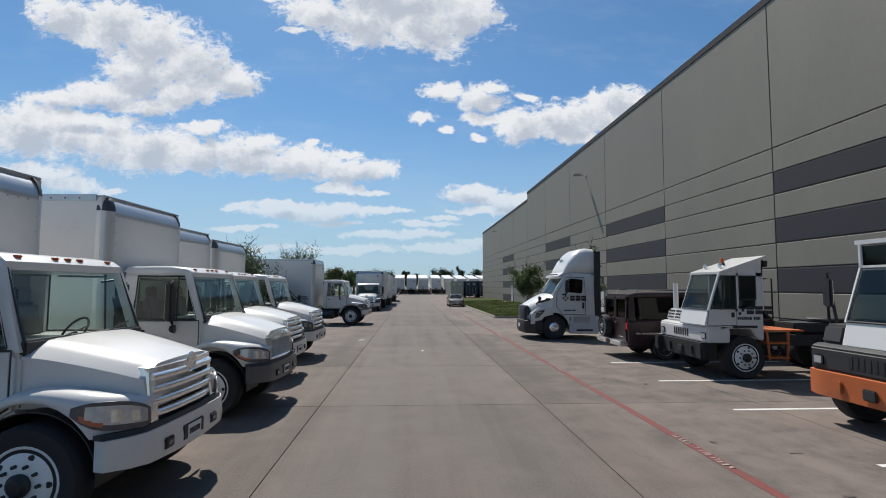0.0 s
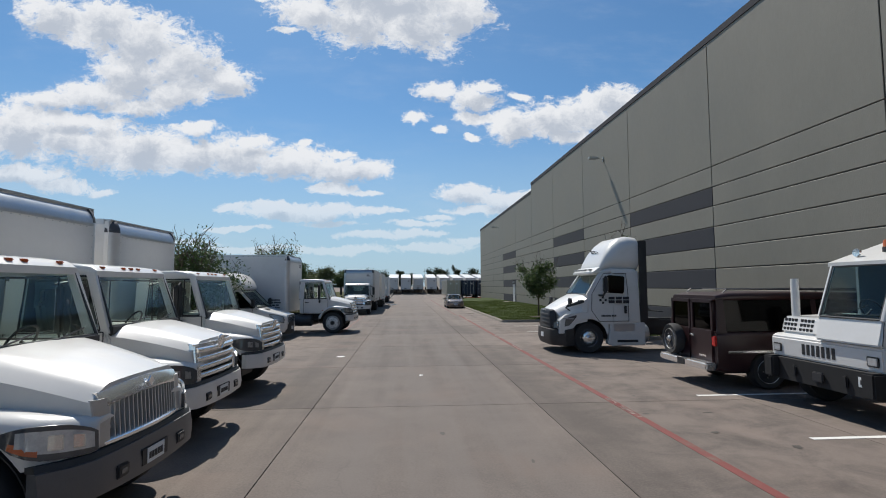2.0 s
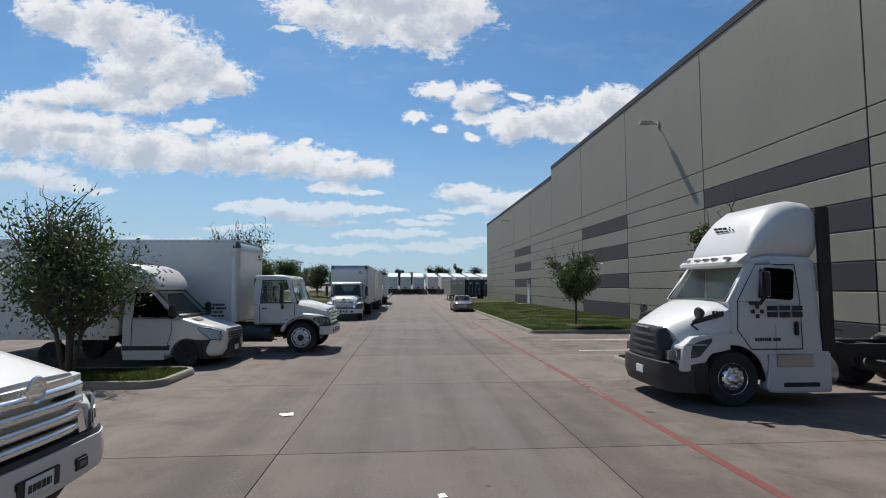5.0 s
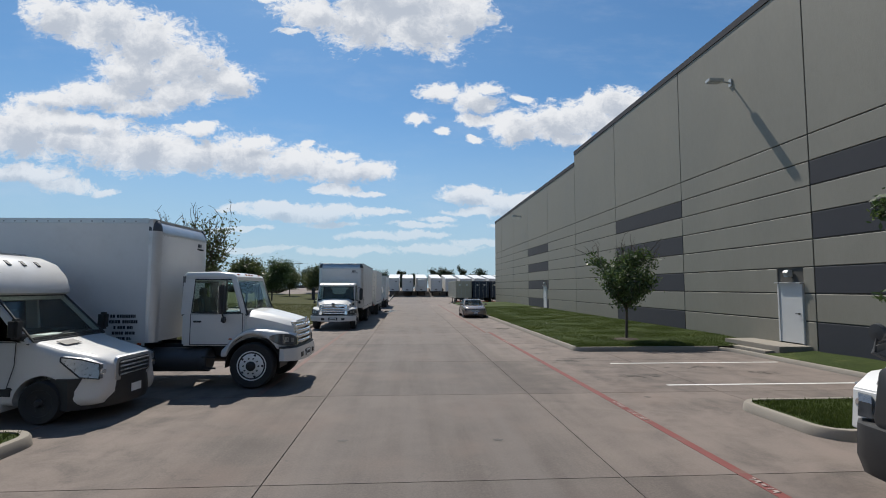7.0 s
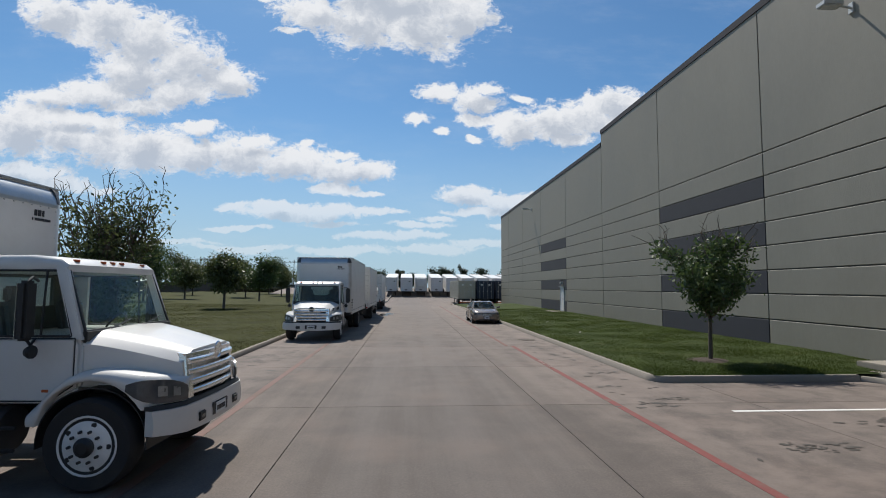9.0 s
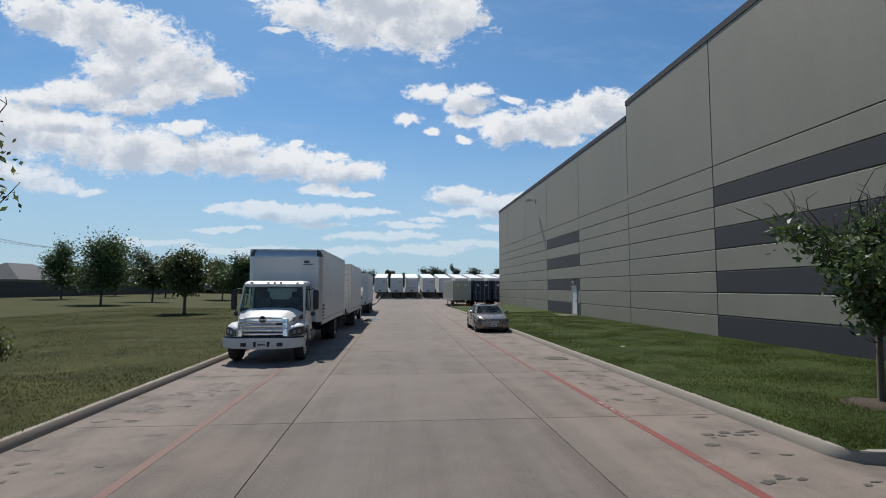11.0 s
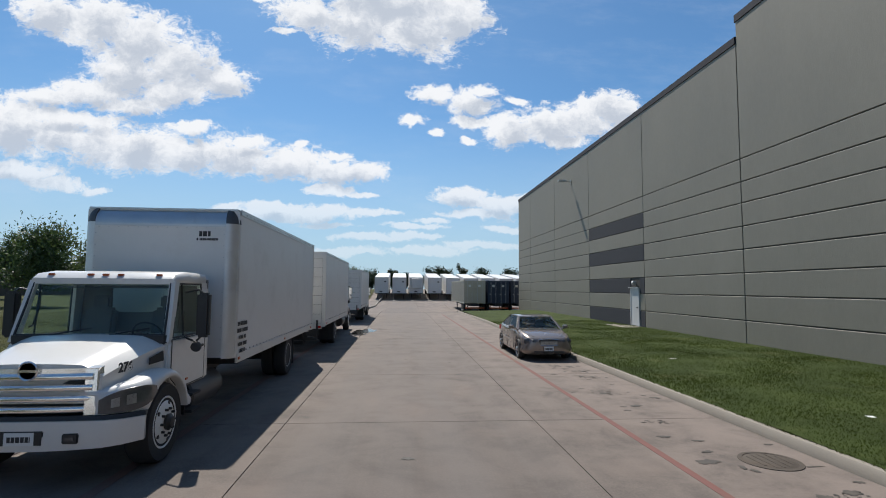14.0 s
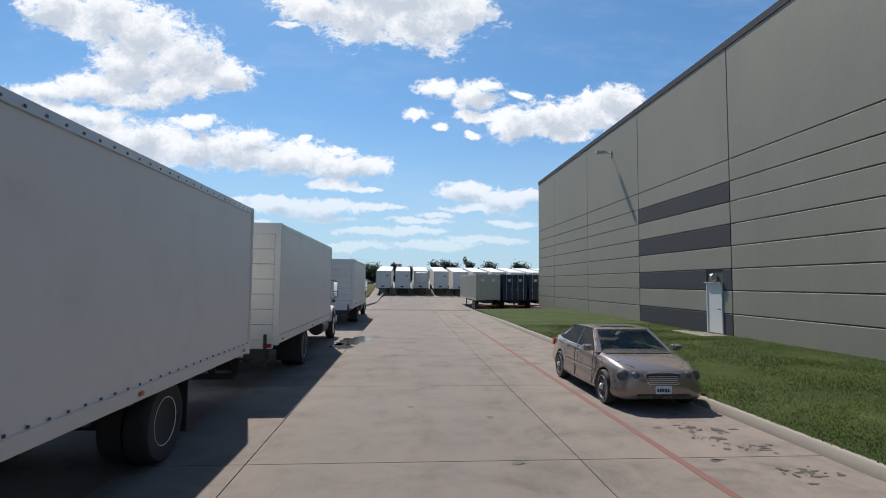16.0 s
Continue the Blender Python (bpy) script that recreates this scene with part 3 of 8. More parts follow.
def arc(cx, cy, r, a0, a1, n=8):
    return [(cx + r * math.cos(radians(a0 + (a1 - a0) * k / n)), cy + r * math.sin(radians(a0 + (a1 - a0) * k / n))) for k in range(n + 1)]


def lawn(name, outline, height, material, label, step=0.9):
    """A mown bank: height(x, y) over the outline given as (x0, x1, y0, y1)."""
    x0, x1, y0, y1 = outline
    nx, ny = max(2, int((x1 - x0) / step)), max(2, int((y1 - y0) / step))
    own = bmesh.new()
    g = [[own.verts.new((x0 + (x1 - x0) * i / nx, y0 + (y1 - y0) * j / ny, 0)) for i in range(nx + 1)] for j in range(ny + 1)]
    for row in g:
        for v in row:
            v.co.z = height(v.co.x, v.co.y) + 0.025 * noise.noise((v.co.x * 0.7, v.co.y * 0.7, 0))
    for j in range(ny):
        for i in range(nx):
            own.faces.new((g[j][i], g[j][i + 1], g[j + 1][i + 1], g[j + 1][i]))
    return solid(name, own, material, label, "lawn", kind="structure", smooth=60)


EDGE_R, EDGE_L = 5.72, -5.35
# right-hand lawn along the warehouse
corner = arc(EDGE_R + 0.5, 36.3, 0.5, 180, 270)
kerb([(EDGE_R, 90.0), (EDGE_R, 75), (EDGE_R, 60), (EDGE_R, 48)] + corner + [(8.0, 35.8), (10.9, 35.8)])
kerb([(10.9, 35.8)] + [(11.05, 35.6), (11.15, 35.3), (11.15, 33.5)] + [(11.15, 27.6)], h=0.12)
lawn("lawn_east", (EDGE_R + 0.14, FACE + 0.02, 35.94, 94.9), lambda x, y: 0.155 + fall(y) + 0.016 * (x - EDGE_R) * min(1, (y - 35.9) / 3), LAWN, "green mown lawn strip beside the warehouse", 0.5)
lawn("lawn_wall_strip", (11.29, FACE + 0.02, 27.7, 34.05), lambda x, y: 0.12 + 0.05 * (x - 11.3), LAWN, "narrow grass strip at the foot of the warehouse wall", 0.5)
# landing with a step before door 1, and its ramp
land = box(11.9, FACE, 34.1, 37.0, -0.1, 0.33, 0.02)
box(11.55, 11.9, 34.3, 36.8, -0.1, 0.17, 0.02, land)
solid("landing", land, CURB, "low concrete landing at the exit door", "landing", kind="structure")
solid("door_pad", box(11.85, FACE, 65.7, 68.1, 0.0, 0.27, 0.02), CURB, "small concrete pad at the exit door", "landing", kind="structure")
# island beside the tractor
kerb([(11.2, 27.6), (6.6, 27.6)] + arc(6.5, 27.1, 0.5, 90, 180) + [(6.0, 25.9)] + arc(6.5, 25.8, 0.5, 180, 270) + [(11.2, 25.3)])
lawn("lawn_island_east", (6.2, 11.2, 25.5, 27.45), lambda x, y: 0.13, LAWN, "small grassed parking island", 0.4)
# island with the tree between the parked trucks
kerb([(-20, 24.0), (-5.85, 24.0)] + arc(-5.85, 24.5, 0.5, -90, 0) + [(EDGE_L, 25.6)] + arc(-5.85, 25.7, 0.5, 0, 90) + [(-20, 26.2)])
lawn("lawn_island_west", (-20, -5.5, 24.15, 26.05), lambda x, y: 0.13, LAWN, "long grassed island between parked trucks", 0.5)
# left-hand field
kerb([(-30, 35.6), (-6.2, 35.6)] + arc(EDGE_L - 0.8, 36.4, 0.8, -90, 0) + [(EDGE_L, 48), (EDGE_L, 60), (EDGE_L, 75), (EDGE_L, 88), (EDGE_L + 0.4, 100), (EDGE_L + 2.0, 112), (EDGE_L + 2.2, 140)])
lawn("lawn_field", (-95, EDGE_L - 0.14, 35.75, 165), lambda x, y: 0.155 + fall(y) * max(0, 1 + (x - EDGE_L) / 30) + 0.012 * min(60, max(0, EDGE_L - x)), FIELD, "wide dry grass field with young trees", 2.2)
lawn("lawn_north", (-95, 75, 172, 260), lambda x, y: 1.5, FIELD, "rough grass beyond the trailer row", 6.0)


# painted lines
def paint(name, x0, x1, y0, y1, material, label):
    n = max(1, int(abs(y1 - y0) / 5))
    return solid(name, strip(x0, x1, [y0 + (y1 - y0) * k / n for k in range(n + 1)], 0.004, 0.003), material, label, "road marking", kind="structure", smooth=0)


paint("red_line_east", 3.86, 4.00, 2.0, 43.5, RED_LINE, "worn red fire lane line on the concrete")
paint("red_line_east", 3.66, 3.77, 43.5, 84.0, RED_FAINT, "worn red fire lane line on the concrete")
paint("red_line_west", -3.26, -3.12, 29.0, 70.0, RED_WEST, "faded red fire lane line on the concrete")
for y in (3.4, 6.3, 9.25, 12.1, 15.05, 29.7, 33.05):
    paint("stall_line", 5.85, 11.0, y - 0.05, y + 0.05, WHITE_LINE, "worn white parking stall line")


def stencil(x, y, length):
    """Worn stencilled words on the red line, too worn to read: short white strokes."""
    rnd = random.Random(int(y * 10))
    own = bmesh.new()
    p = 0.0
    while p < length:
        w = rnd.uniform(0.05, 0.085)
        box(x - 0.045, x + 0.045, y + p, y + p + 0.018, 0.0062, 0.0075, 0, own)
        box(x + rnd.choice((-0.045, -0.01, 0.027)), x + rnd.choice((0.03, 0.045)), y + p, y + p + w, 0.0062, 0.0075, 0, own)
        p += w + 0.03
    solid("lane_lettering", own, FADED_LINE, "worn white stencilled words on the red line", "road marking", kind="structure", smooth=0)


for y in (6.3, 13.5, 22.6, 26.6, 38.2):
    stencil(3.93, y, 0.8)
    stencil(3.93, y + 1.0, 0.45)


def stain(x, y, rx, ry, seed, material=STAIN, name="stain", label="dark oil stain soaked into the concrete", z=0.0045):
    """An uneven flat patch with lobes; a large oil stain is a scatter of small ones."""
    rnd = random.Random(seed)
    if rx > 0.14 and material is STAIN:
        patches = [(rnd.gauss(0, 0.6), rnd.gauss(0, 0.6), rnd.uniform(0.03, 0.20), rnd.uniform(0.04, 0.18)) for k in range(int(9 + rx * 30))]
    else:
        patches = [(0.0, 0.0, 1.0, 1.0)]
    own = bmesh.new()
    for i, (dx, dy, sx, sy) in enumerate(patches):
        ph = [rnd.uniform(0, 6.28) for _ in range(4)]
        ring = []
        for k in range(40):
            a = 2 * math.pi * k / 40
            r = 1 + 0.22 * math.sin(2 * a + ph[0]) + 0.16 * math.sin(5 * a + ph[1]) + 0.1 * math.sin(9 * a + ph[2]) + 0.06 * math.sin(14 * a + ph[3])
            ring.append(own.verts.new((x + rx * (dx + sx * r * math.cos(a)), y + ry * (dy + sy * r * math.sin(a)), z + 0.00012 * i + fall(y))))
        own.faces.new(ring)
    return solid(name, own, material, label, "stain", kind="structure", smooth=0)


def manhole(x, y):
    """A round iron cover in its ring, flush with the slab."""
    own = lathe([(0.001, 0.006), (0.30, 0.006), (0.31, 0.002), (0.325, 0.002), (0.33, 0.008), (0.38, 0.007), (0.39, -0.02), (0.001, -0.02)], 32, "Z", (x, y, 0.002))
    for a in range(-2, 3):
        w = math.sqrt(0.27 ** 2 - (a * 0.1) ** 2)
        box(x + a * 0.1 - 0.012, x + a * 0.1 + 0.012, y - w, y + w, 0.007, 0.012, 0, own)
    return solid("manhole_cover", own, IRON, "round rusty iron manhole cover set in the concrete", "manhole cover", m=pose(0, 0, 0))


SPOTS = random.Random(5)
for x, y, rx, ry in ((4.75, 33.6, 0.45, 0.3), (5.25, 34.1, 0.4, 0.16), (5.04, 44.6, 0.2, 0.12), (4.17, 45.8, 0.13, 0.1), (4.5, 47.8, 0.3, 0.12), (4.54, 50.3, 0.3, 0.2), (5.0, 42.4, 0.3, 0.4), (4.8, 54.1, 0.38, 0.3), (4.95, 53.2, 0.3, 0.2), (5.1, 52.2, 0.34, 0.2), (4.6, 53.6, 0.16, 0.1),
                     (0.5, 44.7, 0.1, 0.08), (0.75, 44.1, 0.08, 0.06), (-4.4, 41.0, 0.4, 0.24), (-4.0, 42.2, 0.3, 0.16), (-4.6, 39.6, 0.3, 0.2), (5.6, 30.9, 0.6, 0.2), (8.0, 32.2, 0.5, 0.3), (9.4, 31.2, 0.4, 0.2)):
    stain(x, y, rx, ry, int(x * 31 + y * 7))
manhole(5.02, 45.78)
for k in range(60):
    x, y = SPOTS.uniform(4.1, 5.6) if k % 3 else SPOTS.uniform(-1.5, 3.5), SPOTS.uniform(3, 70)
    stain(x, y, SPOTS.uniform(0.02, 0.09), SPOTS.uniform(0.02, 0.07), 200 + k, z=0.0052)
for k in range(95):
    x, y = (SPOTS.uniform(4.15, 5.6), SPOTS.uniform(34, 58)) if k % 3 else (SPOTS.uniform(-5.2, -3.4), SPOTS.uniform(36, 45))
    stain(x, y, SPOTS.uniform(0.04, 0.135), SPOTS.uniform(0.02, 0.07), 400 + k, z=0.0054)
stain(-1.75, 66.3, 0.5, 1.5, 91, WET, "puddle", "shallow wet puddle on the concrete")
stain(-2.0, 64.6, 0.35, 0.8, 92, WET, "puddle", "shallow wet puddle on the concrete")


def litter(x, y, s, turn, tall=0.02):
    """A crumpled scrap of paper."""
    own = bmesh.new()
    bmesh.ops.create_grid(own, x_segments=4, y_segments=4, size=s / 2)
    for v in own.verts:
        v.co.z = 0.006 + tall * abs(noise.noise((v.co.x * 17 + x, v.co.y * 17 + y, 1.0)))
        v.co.x *= 1.0 + 0.4 * noise.noise((v.co.y * 9, x, 2.0))
    solid("paper_scrap", own, PAPER, "crumpled white scrap of paper lying about", "litter", "scraps of paper", m=pose(x, y, 0.003 if -5.3 < x < 5.7 else 0.19, 0, 0, turn))


for x, y, s, turn in ((-2.1, 21.5, 0.22, 20), (0.33, 17.9, 0.1, 10), (7.85, 47.2, 0.12, 70), (9.2, 47.6, 0.16, 0), (8.3, 54.2, 0.2, 30), (9.9, 55.8, 0.2, 50)):
    litter(x, y, s, turn)

# ---- what vehicles are made of; x ahead, y to the vehicle's left, origin on the ground under the front axle ----
def rounded(x, w, z0, z1, r, n=4, w_top=None):
    """A rounded upright cross-section at x: half width w below, w_top above."""
    wt = w if w_top is None else w_top
    r = min(r, w * 0.98, wt * 0.98, (z1 - z0) * 0.49)
    ring = []
    for cy, cz, a0 in ((wt - r, z1 - r, 0), (-wt + r, z1 - r, 90), (-w + r, z0 + r, 180), (w - r, z0 + r, 270)):
        for k in range(n + 1):
            a = radians(a0 + 90 * k / n)
            ring.append((x, cy + r * math.cos(a), cz + r * math.sin(a)))
    return ring


def cut_out(ob, cutters):
    """Takes the cutters' forms out of a mesh object for good."""
    made = []
    for bm in cutters:
        c = new("cutter", mesh_of(bm, "cutter", BLACK))
        c.parent = ob.parent
        made.append(c)
        m = ob.modifiers.new("cut", "BOOLEAN")
        m.operation, m.object, m.solver = "DIFFERENCE", c, "EXACT"
    bpy.context.view_layer.update()
    me = bpy.data.meshes.new_from_object(ob.evaluated_get(bpy.context.evaluated_depsgraph_get()))
    ob.modifiers.clear()
    ob.data = me
    for c in made:
        bpy.data.objects.remove(c)
    return ob


def disc_cutter(x, y0, y1, z, r):
    return lathe([(r, y0), (r, y1)], 32, "Y", (x, 0, z))


AXLE = 0.12   # how far the front axle lies ahead of a box truck's origin


def fender_form(s):
    """A bulging front mudguard over the wheel, rounded off towards the nose."""
    rings = []
    for x in (-0.56, -0.52, -0.46, -0.38, -0.28, -0.16, -0.04, 0.10, 0.24, 0.38, 0.50, 0.60, 0.66, 0.70, 0.75, 0.80, 0.85, 0.90, 0.945, 0.98):
        r = x - AXLE
        low = 0.5 + math.sqrt(max(0.0, 0.61 ** 2 - r * r)) if abs(r) < 0.58 else (0.62 if r < 0 else 0.79)
        if r >= 0.52:
            low = max(0.79, low)
        f = (x + 0.56) / 1.54
        z = 0.78 + 0.44 * math.sin(min(1.0, f / 0.42) * math.pi / 2) - 0.13 * max(0.0, (f - 0.5) / 0.5) ** 1.6
        out = 1.155 - 0.34 * max(0.0, (x - 0.58) / 0.4) ** 1.9
        low = min(low, z - 0.07)
        h = z - low
        rings.append([(x, s * 0.70, low), (x, s * (out - 0.012), low), (x, s * out, low + 0.18 * h), (x, s * out, low + 0.5 * h), (x, s * (out - 0.025), low + 0.74 * h), (x, s * (out - 0.075), low + 0.92 * h),
                      (x, s * (out - 0.15), z), (x, s * (out - 0.24), z + 0.004), (x, s * (out - 0.32), z - 0.03), (x, s * 0.70, z - 0.05)])
    return loft(rings)


LAMP_WAY = [(0.50, 1.160, 1.00, 1.07), (0.60, 1.158, 0.93, 1.10), (0.69, 1.138, 0.885, 1.115), (0.77, 1.095, 0.86, 1.115), (0.84, 1.035, 0.85, 1.11), (0.905, 0.96, 0.845, 1.095), (0.95, 0.89, 0.845, 1.07), (0.985, 0.82, 0.845, 1.04), (1.005, 0.755, 0.85, 1.00)]


def lamp_band(s, u0, u1, v0, v1, proud):
    """A curved patch of the headlamp that wraps round the corner of the mudguard."""
    rings = []
    for k in range(9):
        u = (u0 + (u1 - u0) * k / 8) * (len(LAMP_WAY) - 1)
        i = min(int(u), len(LAMP_WAY) - 2)
        a, b = (Vector(LAMP_WAY[i][:2]), Vector(LAMP_WAY[i + 1][:2]))
        f = u - i
        p = a.lerp(b, f)
        d = (b - a).normalized()
        out = Vector((-d.y, d.x)) if -d.y * 1 > 0 else Vector((d.y, -d.x))
        if i == 0:
            out = Vector((0.0, 1.0))
        lo, hi = (LAMP_WAY[i][q] * (1 - f) + LAMP_WAY[i + 1][q] * f for q in (2, 3))
        z0, z1 = lo + (hi - lo) * v0, lo + (hi - lo) * v1
        q, r = p + out * proud, p - out * 0.03
        rings.append([(q.x, s * q.y, z0), (q.x - 0.01 * out.x, s * (q.y - 0.01 * out.y), z1), (r.x, s * r.y, z1), (r.x, s * r.y, z0)])
    return loft(rings)


WHEELS = {}


def wheel(parent, x, y, r, w, style, name="wheel"):
    """A tyre with its rim and hub; y is the outer face, on the side that it lies."""
    key = (r, w, style)
    s = 1 if y > 0 else -1
    if key not in WHEELS:
        rim = {"alloy": 0.66, "car": 0.66, "steel": 0.64, "dual": 0.58, "bright": 0.56, "dark": 0.62}[style] * r
        tyre = [(rim, -w), (rim * 1.03, -w - 0.005), (r * 0.93, -w - 0.012), (r * 0.985, -w + 0.03), (r, -w + 0.06), (r, -0.06), (r * 0.985, -0.03), (r * 0.93, 0.012), (rim * 1.03, 0.005), (rim, 0.0)]
        t = mesh_of(lathe(tyre, 36), "tyre", RUBBER, 40)
        out = 0.03 if style in ("steel", "bright") else -0.09
        if style in ("alloy", "car", "dark"):
            out = -0.02
        if style == "steel":
            shell = [(rim * 1.04, -0.006), (rim * 1.0, 0.010), (rim * 0.95, 0.006), (rim * 0.91, -0.012), (rim * 0.80, 0.006), (rim * 0.62, out - 0.004), (rim * 0.42, out), (0.001, out)]
        else:
            shell = [(rim * 1.04, -0.006), (rim * 1.0, 0.006), (rim * 0.93, -0.012), (rim * 0.89, -0.035), (rim * 0.66, out - 0.008), (rim * 0.42, out), (0.001, out)]
        m = {"steel": STEEL_W, "dual": STEEL_W, "bright": CHROME, "alloy": ALLOY, "car": ALLOY, "dark": BLACK}[style]
        d = mesh_of(lathe(shell, 32), "rim", m, 40)
        hub = lathe([(rim * 0.30, out - 0.02), (rim * 0.33, out + 0.035), (rim * 0.24, out + 0.05), (rim * 0.2, out + 0.07), (0.001, out + 0.075)], 20)
        nuts = bmesh.new()
        bolts = 10 if style in ("steel", "dual", "bright") else 5
        for k in range(bolts):
            a = 2 * math.pi * k / bolts
            lathe([(0.018 if r > 0.4 else 0.012, out - 0.01), (0.016 if r > 0.4 else 0.011, out + 0.035), (0.001, out + 0.04)], 8, "Y", (rim * 0.52 * math.cos(a), 0, rim * 0.52 * math.sin(a)), nuts)
        h = mesh_of(hub, "hub", BLACK if style in ("steel", "dual") else m, 40)
        count = {"steel": 5, "dual": 5, "bright": 10, "alloy": 7, "car": 7, "dark": 7}[style]
        hr = rim * (0.085 if count == 5 else 0.1)
        o = mesh_of(lathe([(hr, out - 0.06), (hr, out + 0.0), (0.001, out + 0.001)], 12), "hand_hole", BLACK, 40)
        b = mesh_of(nuts, "nut_ring", BLACK if style in ("steel", "dual") else m, 40)
        WHEELS[key] = (t, d, h, b, o, count, rim)
    wh = new(name)
    wh.parent = parent
    wh.matrix_basis = pose(x, y, r, 0, 0, 0 if s > 0 else 180)
    for n, me in zip(("tyre", "rim", "hub", "nut_ring"), WHEELS[key]):
        p = new(n, me)
        p.parent = wh
    tagged(p, kind="stuff")
    count, rim = WHEELS[key][5:]
    for k in range(count):
        a = 2 * math.pi * (k + 0.5) / count
        p = new("hand_hole", WHEELS[key][4])
        p.parent = wh
        p.location = (rim * 0.74 * math.cos(a), -0.012, rim * 0.74 * math.sin(a))
    return wh


def bars_text(parent, lines, m, colour=LETTER, name="lettering"):
    """Lettering that cannot be read, as rows of short bars on a flat face; lines: (along, up, length, height)."""
    bm = bmesh.new()
    rnd = random.Random(len(lines) * 7 + 3)
    for a, u, length, h in lines:
        x = a
        while x < a + length:
            step = min(h * rnd.uniform(0.45, 0.95), a + length - x)
            box(x, x + step * 0.8, -0.003, 0.0, u, u + h, 0, bm)
            x += step + (h * 0.5 if rnd.random() < 0.15 else 0.0)
    ob = tagged(part(name, bm, colour, parent, smooth=0), kind="stuff")
    ob.matrix_basis = m
    return ob


def written(parent, text, size, m, colour=LETTER):
    c = bpy.data.curves.new("number", "FONT")
    c.body, c.size, c.extrude, c.align_x = text, size, 0.002, "CENTER"
    c.offset = 0.006
    tmp = new("tmp", c)
    bpy.context.view_layer.update()
    me = bpy.data.meshes.new_from_object(tmp.evaluated_get(bpy.context.evaluated_depsgraph_get()))
    bpy.data.objects.remove(tmp)
    me.materials.clear()
    me.materials.append(colour)
    ob = new("unit_number", me)
    ob.parent = parent
    ob.matrix_basis = m
    return ob


def seats(parent, x, z, ys, scale=1.0):
    for y in ys:
        bm = box(x - 0.25, x + 0.25, y - 0.24, y + 0.24, z - 0.1, z + 0.08, 0.05)
        own = box(-0.07, 0.07, -0.23, 0.23, 0, 0.62 * scale, 0.05)
        bmesh.ops.transform(own, matrix=pose(x - 0.26, y, z + 0.02, 0, -10, 0), verts=own.verts)
        join(bm, own)
        box(x - 0.42, x - 0.32, y - 0.13, y + 0.13, z + 0.62 * scale, z + 0.82 * scale, 0.03, bm)
        part("seat", bm, SEAT, parent)


def steering(parent, x, y, z):
    bm = bmesh.new()
    pts = [(x + 0.10 * math.cos(a), y + 0.2 * math.sin(a), z + 0.17 * math.cos(a)) for a in (2 * math.pi * k / 20 for k in range(21))]
    tube(pts, 0.014, 6, bm)
    tube([(x, y, z), (x + 0.25, y, z - 0.2)], 0.02, 6, bm)
    part("steering_wheel", bm, BLACK, parent)


def truck_mirror(parent, x, y, z, h=0.62, side=-1):
    arm = tube([(x, y, z + 0.3), (x + 0.1, y + side * 0.22, z + 0.34), (x + 0.1, y + side * 0.3, z + 0.28)], 0.016, 8)
    tube([(x, y, z - 0.35), (x + 0.1, y + side * 0.2, z - 0.4), (x + 0.1, y + side * 0.3, z - 0.3)], 0.016, 8, arm)
    m = part("mirror", arm, BLACK, parent, "black mirror on tube arms")
    yc = y + side * 0.3
    part("mirror_shell", box(x + 0.05, x + 0.16, yc - 0.09, yc + 0.09, z - 0.34, z + 0.30, 0.03), BLACK, m)
    part("mirror_glass", box(x + 0.044, x + 0.05, yc - 0.075, yc + 0.075, z - 0.1, z + 0.27), CHROME, m)
    part("mirror_glass", box(x + 0.044, x + 0.05, yc - 0.075, yc + 0.075, z - 0.31, z - 0.13), CHROME, m)


